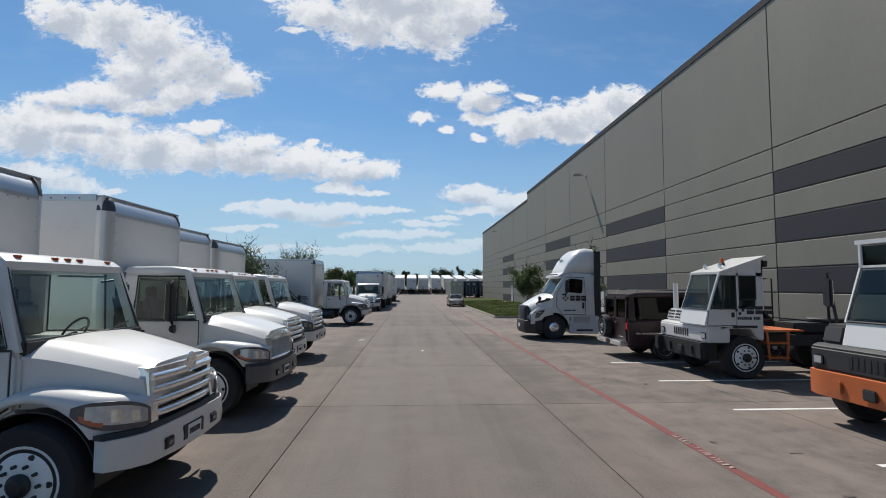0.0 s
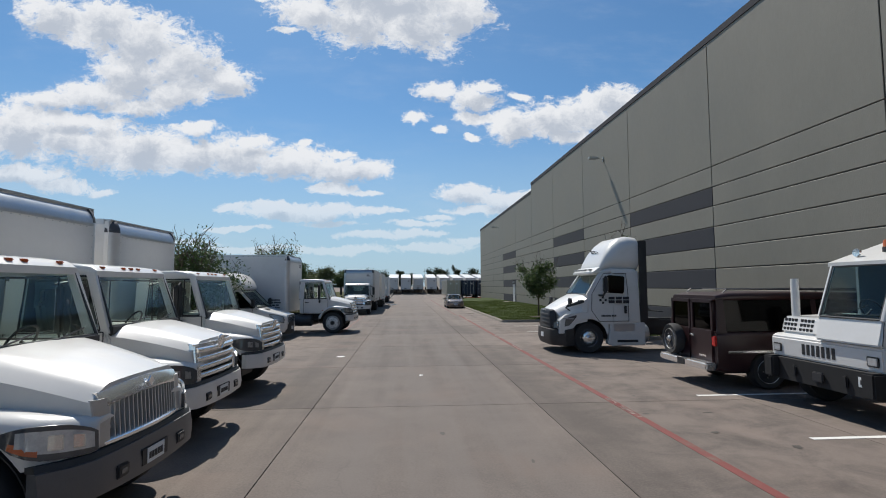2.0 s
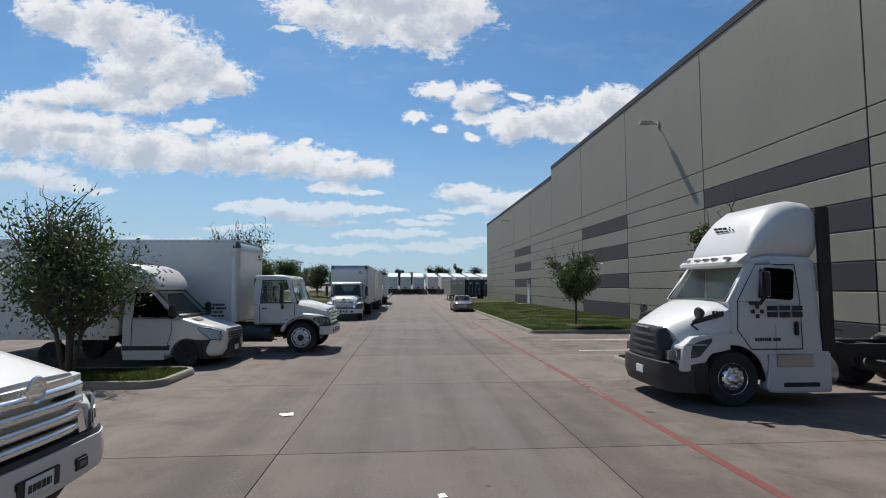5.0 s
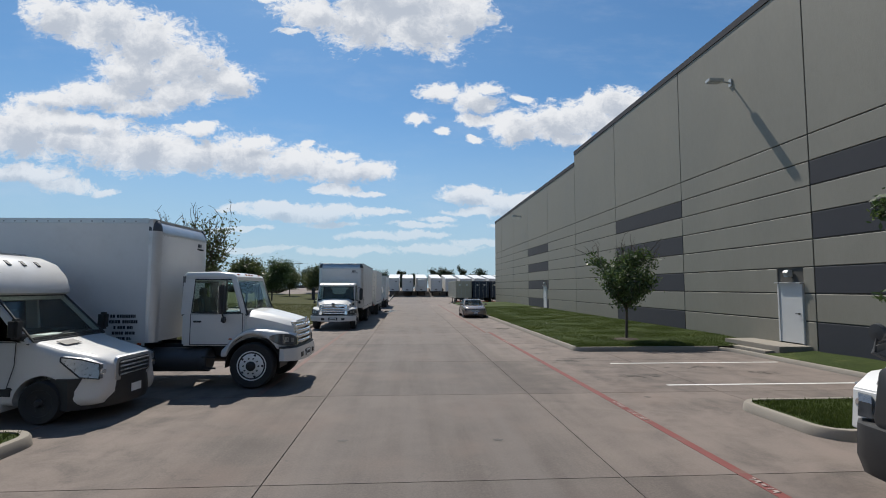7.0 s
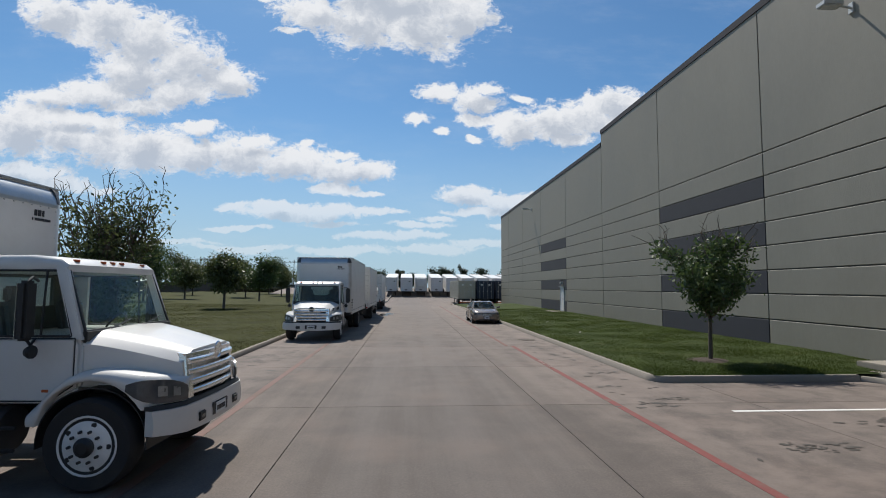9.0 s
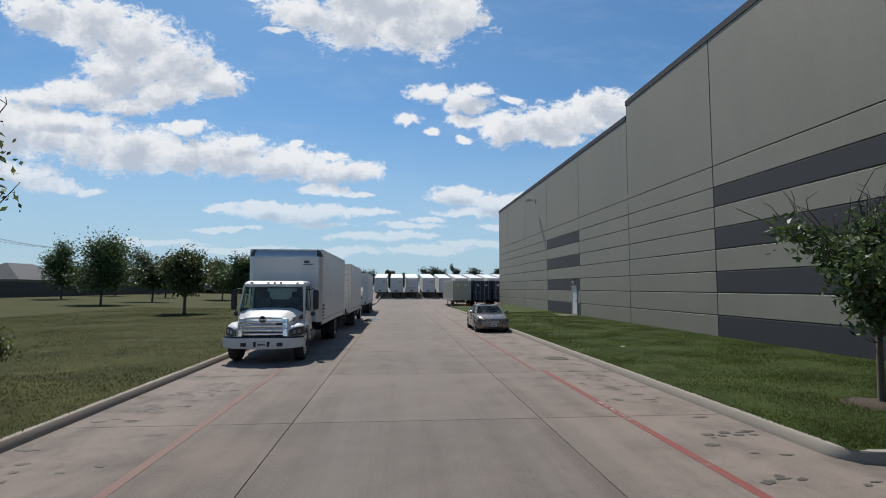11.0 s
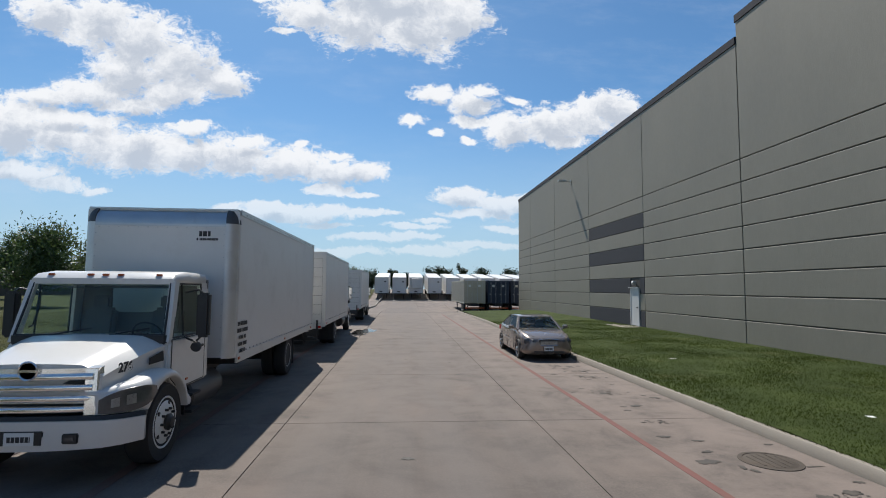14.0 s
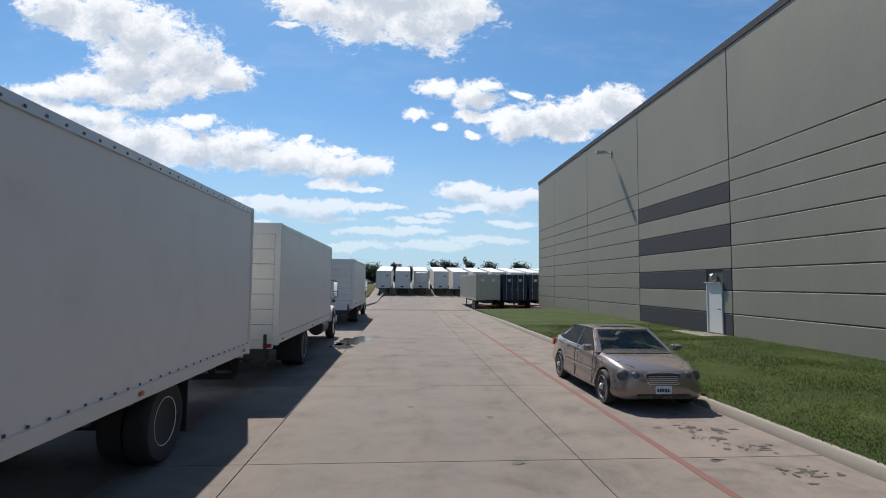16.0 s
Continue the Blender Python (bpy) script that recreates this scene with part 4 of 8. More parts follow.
def cargo_box(truck, x_front, length, z0, z1, w, rounded_front=True, door=True, label_lines=None, corner=TANK):
    """The van body: skin, radiused front cap, posts, rails with rivets, roll-up rear door."""
    x_rear = x_front - length
    body = part("cargo_box", box(x_rear + 0.05, x_front - 0.12, -w + 0.012, w - 0.012, z0 + 0.1, z1 - 0.05), PANEL_W, truck, "white smooth-sided van body", smooth=0)
    part("roof_sheet", box(x_rear + 0.04, x_front - 0.1, -w + 0.03, w - 0.03, z1 - 0.05, z1 - 0.012, 0.01), ALU, body, smooth=0)
    front = loft([[(x_front - 0.14, y, z), (x_front - 0.14 + dx, y, z), (x_front - 0.14 + dx, y, zt), (x_front - 0.14, y, zt)]
                  for y, dx, z, zt in [(s * (w - 0.2) + 0.0, 0.14, z0 + 0.1, z1 - 0.32) for s in (-1, 1)]])
    part("front_panel", front, PANEL_W, body, smooth=0)
    # radiused front roof cap
    rings = []
    for k in range(7):
        a = radians(90 * k / 6)
        rings.append([(x_front - 0.30 + 0.30 * math.sin(a), y, z1 - 0.30 + 0.30 * math.cos(a)) for y in (-w + 0.2, w - 0.2)]
                     + [(x_front - 0.34 + 0.30 * math.sin(a), y, z1 - 0.34 + 0.30 * math.cos(a)) for y in (w - 0.2, -w + 0.2)])
    part("front_cap", loft(rings), ALU, body, "dull aluminium roof cap")
    seam = box(x_front - 0.01, x_front + 0.006, -w + 0.2, w - 0.2, z1 - 0.345, z1 - 0.30)
    part("front_rail", seam, ALU, body, smooth=0)
    dots = bmesh.new()
    for y in np.arange(-w + 0.26, w - 0.24, 0.16):
        box(x_front, x_front + 0.012, y, y + 0.016, z1 - 0.37, z1 - 0.355, 0, dots)
    for s in (-1, 1):
        for z in np.arange(z0 + 0.2, z1 - 0.4, 0.2):
            box(x_front - 0.002, x_front + 0.008, s * (w - 0.22) - 0.008, s * (w - 0.22) + 0.008, z, z + 0.016, 0, dots)
    tagged(part("rivets", dots, ALU, body, smooth=0), kind="stuff")
    for s in (-1, 1):
        # rounded corner post, and the ball corner on top of it
        post = []
        for z in (z0 + 0.08, z1 - 0.28):
            ring = [(x_front - 0.20 + 0.20 * math.sin(radians(90 * k / 6)), s * (w - 0.20 + 0.20 * math.cos(radians(90 * k / 6))), z) for k in range(7)]
            ring += [(x_front - 0.22, s * (w - 0.22), z)]
            post.append(ring)
        part("corner_post", loft(post), ALU_PALE, body)
        ball = []
        for j in range(6):
            e = radians(90 * j / 5)
            rr = 0.2 * math.cos(e) + 0.002
            z = z1 - 0.28 + 0.28 * math.sin(e)
            ring = [(x_front - 0.20 + rr * math.sin(radians(90 * k / 6)), s * (w - 0.20 + rr * math.cos(radians(90 * k / 6))), z) for k in range(7)]
            ring += [(x_front - 0.22, s * (w - 0.22), z)]
            ball.append(ring)
        part("corner_cap", loft(ball), corner, body, "grey corner casting")
        part("top_rail", box(x_rear, x_front - 0.2, s * (w - 0.03), s * (w + 0.004), z1 - 0.12, z1 - 0.005, 0.012), ALU, body)
        part("bottom_rail", box(x_rear, x_front - 0.2, s * (w - 0.03), s * (w + 0.006), z0 - 0.02, z0 + 0.14, 0.008), WHITE_B, body)
        rivets = bmesh.new()
        for x in np.arange(x_rear + 0.15, x_front - 0.3, 0.24):
            for z in (z0 + 0.15, z1 - 0.085):
                box(x, x + 0.024, s * w - 0.002 * s, s * (w + 0.011), z, z + 0.024, 0, rivets)
        tagged(part("rivets", rivets, TANK, body, smooth=0), kind="stuff")
        for x in (x_front - 0.35, (x_front + x_rear) / 2, x_rear + 0.3):
            part("marker_lamp", box(x, x + 0.1, s * (w + 0.005), s * (w + 0.025), z0 + 0.03, z0 + 0.08, 0.008), AMBER if x > x_rear + 1 else RED_LENS, body)
    # rear
    fr = box(x_rear - 0.02, x_rear + 0.06, -w, -w + 0.12, z0 - 0.05, z1)
    box(x_rear - 0.02, x_rear + 0.06, w - 0.12, w, z0 - 0.05, z1, 0, fr)
    box(x_rear - 0.02, x_rear + 0.06, -w + 0.12, w - 0.12, z1 - 0.24, z1, 0, fr)
    box(x_rear - 0.04, x_rear + 0.06, -w + 0.12, w - 0.12, z0 - 0.12, z0 + 0.06, 0, fr)
    part("rear_frame", fr, WHITE_B, body, smooth=0)
    if door:
        roll = part("roll_door", box(x_rear + 0.03, x_rear + 0.05, -w + 0.12, w - 0.12, z0 + 0.06, z1 - 0.24), GROOVE, body, smooth=0)
        n = 7
        hgt = (z1 - 0.24 - z0 - 0.06) / n
        for k in range(n):
            part("door_slat", box(x_rear + 0.005, x_rear + 0.03, -w + 0.13, w - 0.13, z0 + 0.064 + k * hgt, z0 + 0.056 + (k + 1) * hgt, 0.006, segments=1), WHITE_B, roll, smooth=0)
        part("latch", box(x_rear - 0.03, x_rear + 0.005, -0.1, 0.1, z0 + 0.14, z0 + 0.24, 0.01), ALU, body)
    for y in (-w + 0.22, w - 0.22):
        part("tail_lamp", box(x_rear - 0.05, x_rear - 0.035, y - 0.09, y + 0.09, z0 - 0.1, z0 - 0.02, 0.008), RED_LENS, body)
    if label_lines:
        bars_text(body, label_lines, pose(x_front - 0.75, -w - 0.003, z0))
        bars_text(body, label_lines, pose(x_front - 0.40, w + 0.003, z0, 0, 0, 180))
        bars_text(body, [(-0.14, 0.07, 0.2, 0.09), (-0.18, 0.0, 0.36, 0.04)], pose(x_front + 0.004, w - 0.5, z1 - 0.58, 0, 0, 90))
    return body


def medium_truck(m, label, style="bars", box_front=-1.95, box_len=7.85, box_top=3.62, box_low=0.94, number="", lines=None, bumper=WHITE, wheelbase=6.6, lamps="clear", group="box trucks in the yard", crown=2.49, lift=0.08, narrow=0.95):
    t = thing("box_truck", m, label, "truck", group)
    # frame, axles, tank
    fr = box(-wheelbase - 1.9, 0.75, -0.46, -0.38, 0.66, 0.92)
    box(-wheelbase - 1.9, 0.75, 0.38, 0.46, 0.66, 0.92, 0, fr)
    for x in np.arange(-wheelbase - 1.7, 0.4, 0.8):
        box(x, x + 0.1, -0.4, 0.4, 0.7, 0.86, 0, fr)
        box(x - 0.06, x + 0.06, -1.15, 1.15, 0.84, 0.95, 0, fr) if x < -2.2 else None
    part("chassis_frame", fr, CHASSIS, t, smooth=0)
    for x, y in ((AXLE, -1.1), (AXLE, 1.1)):
        wheel(t, x, y, 0.5, 0.26, "steel", "front_wheel")
    for y in (-1.22, 1.22):
        wheel(t, -wheelbase, y, 0.5, 0.26, "dual", "rear_wheel")
        wheel(t, -wheelbase, y * 0.75, 0.5, 0.24, "dual", "inner_wheel")
    part("axle", tube([(-wheelbase, -0.9, 0.5), (-wheelbase, 0.9, 0.5)], 0.11, 12), CHASSIS, t)
    part("engine_block", box(-0.7, 0.7, -0.42, 0.42, 0.45, 1.1, 0.06), CHASSIS, t)
    for y in (-0.93, 0.93):
        part("fuel_tank", lathe([(0.001, -0.75), (0.24, -0.75), (0.27, -0.72), (0.27, 0.5), (0.24, 0.53), (0.001, 0.53)], 20, "X", (-1.45, y * 0.84, 0.60)), TANK, t)
        for z in (0.42, 0.66):
            part("cab_step", box(-1.0, -0.68, y - 0.17, y + 0.2 * (1 if y > 0 else -1), z, z + 0.04, 0.01), CHASSIS, t)
        part("mud_flap", box(-wheelbase - 0.62, -wheelbase - 0.6, y - 0.3, y + 0.3, 0.2, 0.9), RUBBER, t)
    # cab
    C = crown
    cab = part("cab", extrude([(-1.5, 0.84), (-1.5, 1.56), (-0.16, 1.58), (-0.08, 1.5), (-0.08, 1.0), (-0.36, 0.84)], -1.03, 1.03, 0.035), WHITE, t)
    part("roof", loft([rounded(-1.53, 0.92, C - 0.2, C - 0.04, 0.07), rounded(-1.46, 0.97, C - 0.2, C, 0.08), rounded(-0.75, 0.98, C - 0.2, C + 0.01, 0.08), rounded(-0.42, 0.96, C - 0.19, C - 0.03, 0.08),
                       rounded(-0.33, 0.94, C - 0.18, C - 0.1, 0.03)]), WHITE, cab)
    back = box(-1.53, -1.47, -0.98, 0.98, 1.5, C - 0.62, 0.0)
    box(-1.53, -1.47, -0.98, 0.98, C - 0.24, C - 0.1, 0.0, back)
    for s in (-1, 1):
        box(-1.53, -1.47, min(s * 0.5, s * 0.98), max(s * 0.5, s * 0.98), C - 0.62, C - 0.24, 0.0, back)
    part("cab_back", back, LINING, cab, "grey-lined cab back with a small window", smooth=0)
    part("rear_window", box(-1.505, -1.5, -0.5, 0.5, C - 0.62, C - 0.24), GLASS, cab, smooth=0)
    for s in (-1, 1):
        part("sun_visor", box(-0.62, -0.44, s * 0.48 - 0.3, s * 0.48 + 0.3, C - 0.235, C - 0.215, 0.006), SEAT, cab)
        part("grab_handle", tube([(-0.27, s * 0.9, 1.72), (-0.3, s * 0.86, 1.75), (-0.36, s * 0.84, 1.98), (-0.38, s * 0.88, 2.02)], 0.016, 6), BLACK, cab)
    for s in (-1, 1):
        part("pillar", loft([[(-0.08, s * 1.02, 1.54), (-0.2, s * 1.02, 1.54), (-0.2, s * 0.95, 1.54), (-0.08, s * 0.93, 1.54)],
                             [(-0.34, s * 0.965, C - 0.13), (-0.45, s * 0.975, C - 0.13), (-0.45, s * 0.91, C - 0.13), (-0.34, s * 0.88, C - 0.13)]]), WHITE, cab)
        part("pillar", loft([[(-1.3, s * 1.02, 1.54), (-1.53, s * 1.02, 1.54), (-1.53, s * 0.95, 1.54), (-1.3, s * 0.95, 1.54)],
                             [(-1.26, s * 0.975, C - 0.15), (-1.51, s * 0.975, C - 0.15), (-1.51, s * 0.9, C - 0.15), (-1.26, s * 0.9, C - 0.15)]]), WHITE, cab)
    part("windscreen", quad_sheet([(-0.1, -0.94, 1.63), (-0.1, 0.94, 1.63), (-0.36, 0.89, C - 0.15), (-0.36, -0.89, C - 0.15)], 0.006), GLASS, cab)
    gask = bmesh.new()
    loop = [(-0.088, -0.95, 1.625), (-0.088, 0.95, 1.625), (-0.352, 0.9, C - 0.14), (-0.352, -0.9, C - 0.14), (-0.088, -0.95, 1.625)]
    for a, b in zip(loop, loop[1:]):
        tube([a, b], 0.016, 6, gask)
    for y in (-0.5, 0.25):
        tube([(-0.07, y, 1.63), (-0.11, y + 0.5, 1.72)], 0.009, 5, gask)
    part("windscreen_seal", gask, BLACK, cab)
    for s in (-1, 1):
        part("side_window", quad_sheet([(-0.2, s * 1.005, 1.58), (-1.3, s * 1.005, 1.58), (-1.26, s * 0.955, C - 0.17), (-0.42, s * 0.955, C - 0.17)], 0.005), GLASS, cab)
        edge = bmesh.new()
        loop = [(-0.2, s * 1.01, 1.58), (-1.3, s * 1.01, 1.58), (-1.26, s * 0.96, C - 0.17), (-0.42, s * 0.96, C - 0.17), (-0.2, s * 1.01, 1.58)]
        for a, b in zip(loop, loop[1:]):
            tube([a, b], 0.014, 5, edge)
        tube([(-0.55, s * 1.01, 1.58), (-0.55, s * 0.96, C - 0.17)], 0.013, 5, edge)
        part("window_seal", edge, BLACK, cab)
        door = part("door", extrude([(-1.3, 0.88), (-1.3, 1.53), (-0.16, 1.545), (-0.16, 1.05), (-0.4, 0.88)], s * 1.03, s * 1.037, 0.003), WHITE, cab)
        gap = bmesh.new()
        ring = [(-1.31, s * 1.032, 0.87), (-1.31, s * 1.032, 1.55), (-0.15, s * 1.032, 1.56), (-0.15, s * 1.032, 1.04), (-0.4, s * 1.032, 0.87), (-1.31, s * 1.032, 0.87)]
        for a, b in zip(ring, ring[1:]):
            tube([a, b], 0.008, 4, gap)
        part("door_gap", gap, BLACK, door)
        part("door_handle", box(-1.24, -1.06, s * 1.035, s * 1.06, 1.36, 1.4, 0.01), BLACK, door)
        truck_mirror(t, -0.62, s * 1.0, 1.90, side=s)
        part("fender_mirror", lathe([(0.001, -0.05), (0.05, -0.045), (0.075, 0.0), (0.07, 0.03), (0.001, 0.035)], 14, "X", (-0.5, s * 1.22, 1.43)), BLACK, t)
    lampx = -0.4
    for y in (-0.72, -0.2, 0, 0.2, 0.72):
        part("roof_lamp", box(lampx - 0.02, lampx + 0.04, y - 0.045, y + 0.045, C - 0.064, C - 0.034, 0.012), AMBER, cab)
    seats(t, -0.9, 1.32, (-0.5, 0.5))
    part("dashboard", extrude([(-0.1, 1.2), (-0.1, 1.55), (-0.3, 1.6), (-0.52, 1.52), (-0.5, 1.2)], -0.95, 0.95, 0.03), BLACK, t)
    steering(t, -0.6, 0.5, 1.6)
    part("papers", box(-0.3, -0.16, -0.1, 0.2, 1.605, 1.615), PAPER, t, smooth=0)
    # hood: crowned, narrowing to the nose
    nose_z = 1.40 if style == "bars" else 1.36
    rows = []
    for k in range(8):
        f = k / 7
        x = -0.1 + 1.06 * f
        w = 0.98 - 0.24 * f ** 0.8
        top = 1.645 + (nose_z - 1.645) * f ** 1.2
        ring = []
        for j in range(15):
            u = -1 + 2 * j / 14
            z = top - 0.035 * abs(u) ** 2 - 0.13 * max(0.0, abs(u) - 0.72) ** 1.2 * 4
            ring.append((x - 0.05 * abs(u) ** 2 * f, u * w, z))
        low = 1.02 - 0.06 * f
        ring += [(x, w * 0.99, low), (x, -w * 0.99, low)]
        rows.append(ring)
    hood = part("hood", loft(rows), WHITE, t, smooth=50)
    for s in (-1, 1) if number else ():
        part("hood_vent", quad_sheet([(-0.04, s * 0.985, 1.30), (0.22, s * 0.925, 1.28), (0.2, s * 0.92, 1.36), (-0.04, s * 0.975, 1.43)], 0.012 * s), BLACK, hood)
    part("cowl", box(-0.16, -0.06, -0.98, 0.98, 1.50, 1.645, 0.02), BLACK, t)
    for s in (-1, 1):
        part("fender", fender_form(s), WHITE, t, smooth=60)
        liner = [(0.597 * math.cos(radians(a)), 0.5 + 0.597 * math.sin(radians(a))) for a in range(-5, 186, 10)]
        part("wheel_liner", loft([[(x, s * 0.5, z), (x, s * 1.10, z), (x * 1.02, s * 1.10, 0.5 + (z - 0.5) * 1.02), (x * 1.02, s * 0.5, 0.5 + (z - 0.5) * 1.02)] for x, z in liner]), BLACK, t)
        hl = part("headlamp", lamp_band(s, 0.0, 1.0, 0.0, 1.0, 0.006), SMOKE, t, "smoked headlamp" if lamps == "smoke" else "clear headlamp", smooth=30)
        part("reflector", lamp_band(s, 0.16, 0.93, 0.2, 0.86, 0.010), SMOKE if lamps == "smoke" else LENS, hl, smooth=30)
        for u in (0.44, 0.66):
            part("reflector", lamp_band(s, u, u + 0.13, 0.30, 0.72, 0.016), BOWL if lamps == "smoke" else CHROME, hl, smooth=30)
        part("turn_lamp", lamp_band(s, 0.1, 0.36, 0.12, 0.42, 0.014), AMBER, hl, smooth=30) if lamps != "smoke" else None
        part("side_marker", box(-0.40, -0.33, s * 1.150, s * 1.166, 0.99, 1.02, 0.004), AMBER, t)
    # grille
    inset = 0.06 if style == "bars" else 0.08
    gr = part("grille", loft([rounded(0.88 - inset, 0.64, 0.84, nose_z - 0.06, 0.06), rounded(0.985 - inset, 0.62, 0.85, nose_z - 0.09, 0.06)]), BLACK, t, "black grille with bright bars")
    if style == "bars":
        h = 0.036
        for z in (0.90, 1.02, 1.14, 1.26):
            part("grille_bar", loft([[(0.985 - 0.05 * (abs(u) ** 3), u * 0.66, z - h), (1.02 - 0.055 * (abs(u) ** 3), u * 0.66, z - h * 0.95), (1.03 - 0.055 * (abs(u) ** 3), u * 0.66, z - h * 0.6), (1.03 - 0.055 * (abs(u) ** 3), u * 0.66, z + h * 0.2),
                                      (1.022 - 0.055 * (abs(u) ** 3), u * 0.66, z + h * 0.7), (1.0 - 0.055 * (abs(u) ** 3), u * 0.66, z + h), (0.96 - 0.05 * abs(u) ** 3, u * 0.66, z + h)]
                                     for u in (-1, -0.75, -0.5, -0.25, 0, 0.25, 0.5, 0.75, 1)]), CHROME, gr, smooth=50)
        for s in (-1, 1):
            part("grille_side", loft([[(0.9, s * 0.76, 0.84), (0.99, s * 0.72, 0.84), (1.0, s * 0.6, 0.84), (0.9, s * 0.6, 0.84)],
                                      [(0.86, s * 0.72, nose_z - 0.04), (0.93, s * 0.69, nose_z - 0.06), (0.95, s * 0.57, nose_z - 0.06), (0.86, s * 0.57, nose_z - 0.04)]]), CHROME, gr)
        part("grille_cap", loft([[(0.9 - 0.06 * u * u, u * 0.72, nose_z - 0.015 - 0.02 * u * u), (0.995 - 0.07 * u * u, u * 0.70, nose_z - 0.05), (1.0 - 0.07 * u * u, u * 0.69, nose_z - 0.12), (0.93 - 0.06 * u * u, u * 0.69, nose_z - 0.12)]
                                 for u in (-1, -0.66, -0.33, 0, 0.33, 0.66, 1)]), CHROME, gr)
        badge = lathe([(0.088, 0.0), (0.1, 0.012), (0.112, 0.0), (0.1, -0.012), (0.088, 0.0)], 24, "X", (1.03, 0, nose_z - 0.07))
        box(1.025, 1.035, -0.09, 0.09, nose_z - 0.085, nose_z - 0.055, 0, badge)
        part("badge", badge, CHROME, gr, "round chrome badge")
    else:
        def nose(u, z):
            return 1.045 - 0.06 * u * u - 0.08 * (z - 0.86)
        z_top = nose_z - 0.03
        for k in range(19):
            u = -0.86 + 1.72 * k / 18
            low, high = 0.88, z_top - 0.11 - 0.04 * u * u
            part("grille_bar", loft([[(nose(u, z) - 0.05, u * 0.66 - 0.011, z), (nose(u, z) - 0.012, u * 0.66 - 0.007, z), (nose(u, z) - 0.012, u * 0.66 + 0.007, z), (nose(u, z) - 0.05, u * 0.66 + 0.011, z)]
                                     for z in (low, (low + high) / 2, high)]), ALU, gr)
        for z0, z1, tip in ((0.845, 0.895, 0.0), (z_top - 0.13, z_top, 0.05)):
            part("grille_frame", loft([[(nose(u, z0) - 0.09, u * 0.68, z0 - tip * u * u), (nose(u, z0), u * 0.68, z0 - tip * u * u), (nose(u, z1) + 0.004, u * 0.68, (z0 + z1) / 2 - tip * u * u), (nose(u, z1) - 0.03, u * 0.67, z1 - tip * u * u), (nose(u, z1) - 0.10, u * 0.67, z1 - tip * u * u)]
                                       for u in np.linspace(-1, 1, 11)]), CHROME, gr, smooth=50)
        for s in (-1, 1):
            part("grille_frame", loft([[(nose(1, z) - 0.12, s * 0.72, z), (nose(1, z) - 0.05, s * 0.735, z), (nose(1, z) + 0.004, s * 0.69, z), (nose(0.9, z), s * 0.575, z), (nose(0.9, z) - 0.06, s * 0.57, z)]
                                       for z in (0.845, 1.05, z_top - 0.10)]), ALU, gr, smooth=50)
        part("badge", lathe([(0.001, 0.012), (0.05, 0.012), (0.055, 0.0), (0.001, -0.01)], 4, "X", (nose(0, z_top) + 0.01, 0, z_top - 0.06)), CHROME, gr)
    # bumper wraps round the corners
    rows = []
    for u in np.linspace(-1, 1, 15):
        x = 1.08 - 0.06 * u * u - 0.30 * max(0, abs(u) - 0.72) ** 1.6 * 5
        low = 0.47 + 0.05 * u * u
        rows.append([(x - 0.10, u * 1.15, low), (x, u * 1.18, low), (x + 0.012, u * 1.185, low + 0.11), (x - 0.01, u * 1.185, 0.785), (x - 0.10, u * 1.15, 0.80)])
    bp = part("bumper", loft(rows), bumper, t)
    strip_mesh = loft([[(r[3][0] - 0.10, r[3][1] * 0.98, 0.79), (r[3][0] - 0.012, r[3][1] * 0.995, 0.79), (r[3][0] - 0.03, r[3][1] * 0.985, 0.835), (r[3][0] - 0.10, r[3][1] * 0.98, 0.835)] for r in rows])
    part("bumper_strip", strip_mesh, BLACK, bp)
    for y in (-0.52, 0.52):
        part("tow_opening", box(1.05, 1.095, y - 0.085, y + 0.085, 0.55, 0.66, 0.012), BLACK, bp)
        part("fog_lamp", box(1.08, 1.1, y - 0.055, y + 0.055, 0.575, 0.635, 0.012), SMOKE, bp)
    part("plate_recess", box(1.06, 1.094, -0.24, 0.24, 0.53, 0.69, 0.01), BLACK, bp)
    pl = part("number_plate", box(1.094, 1.1, -0.155, 0.155, 0.54, 0.68, 0.002), PLATE, bp)
    bars_text(pl, [(-0.12, 0.575, 0.24, 0.06)], pose(1.1, 0, 0, 0, 0, 90))
    # the cab is narrower than the box behind it
    for o in t.children_recursive:
        kind = o.name.split(".")[0]
        if o.type == "MESH" and kind not in ("tyre", "rim", "hub", "nut_ring", "hand_hole", "chassis_frame", "axle", "mud_flap", "fuel_tank"):
            for v in o.data.vertices:
                v.co.y *= narrow
                v.co.z += lift if kind not in ("cab_step", "engine_block", "wheel_liner") else 0.0
            if kind == "wheel_liner":
                for v in o.data.vertices:
                    v.co.x += AXLE
    cargo_box(t, box_front, box_len, box_low, box_top, 1.28, label_lines=lines)
    x_rear = box_front - box_len
    guard = box(x_rear - 0.06, x_rear + 0.04, -1.02, 1.02, 0.42, 0.53, 0.01)
    for y in (-0.62, 0.62):
        box(x_rear - 0.02, x_rear + 0.04, y - 0.06, y + 0.06, 0.53, box_low - 0.08, 0.008, guard)
    part("underride_guard", guard, CHASSIS, t, "dark steel rear step bar")
    part("tail_board", box(x_rear - 0.055, x_rear - 0.03, -1.1, 1.1, box_low - 0.36, box_low - 0.12, 0.01), CHASSIS, t, "folded dark tail lift")
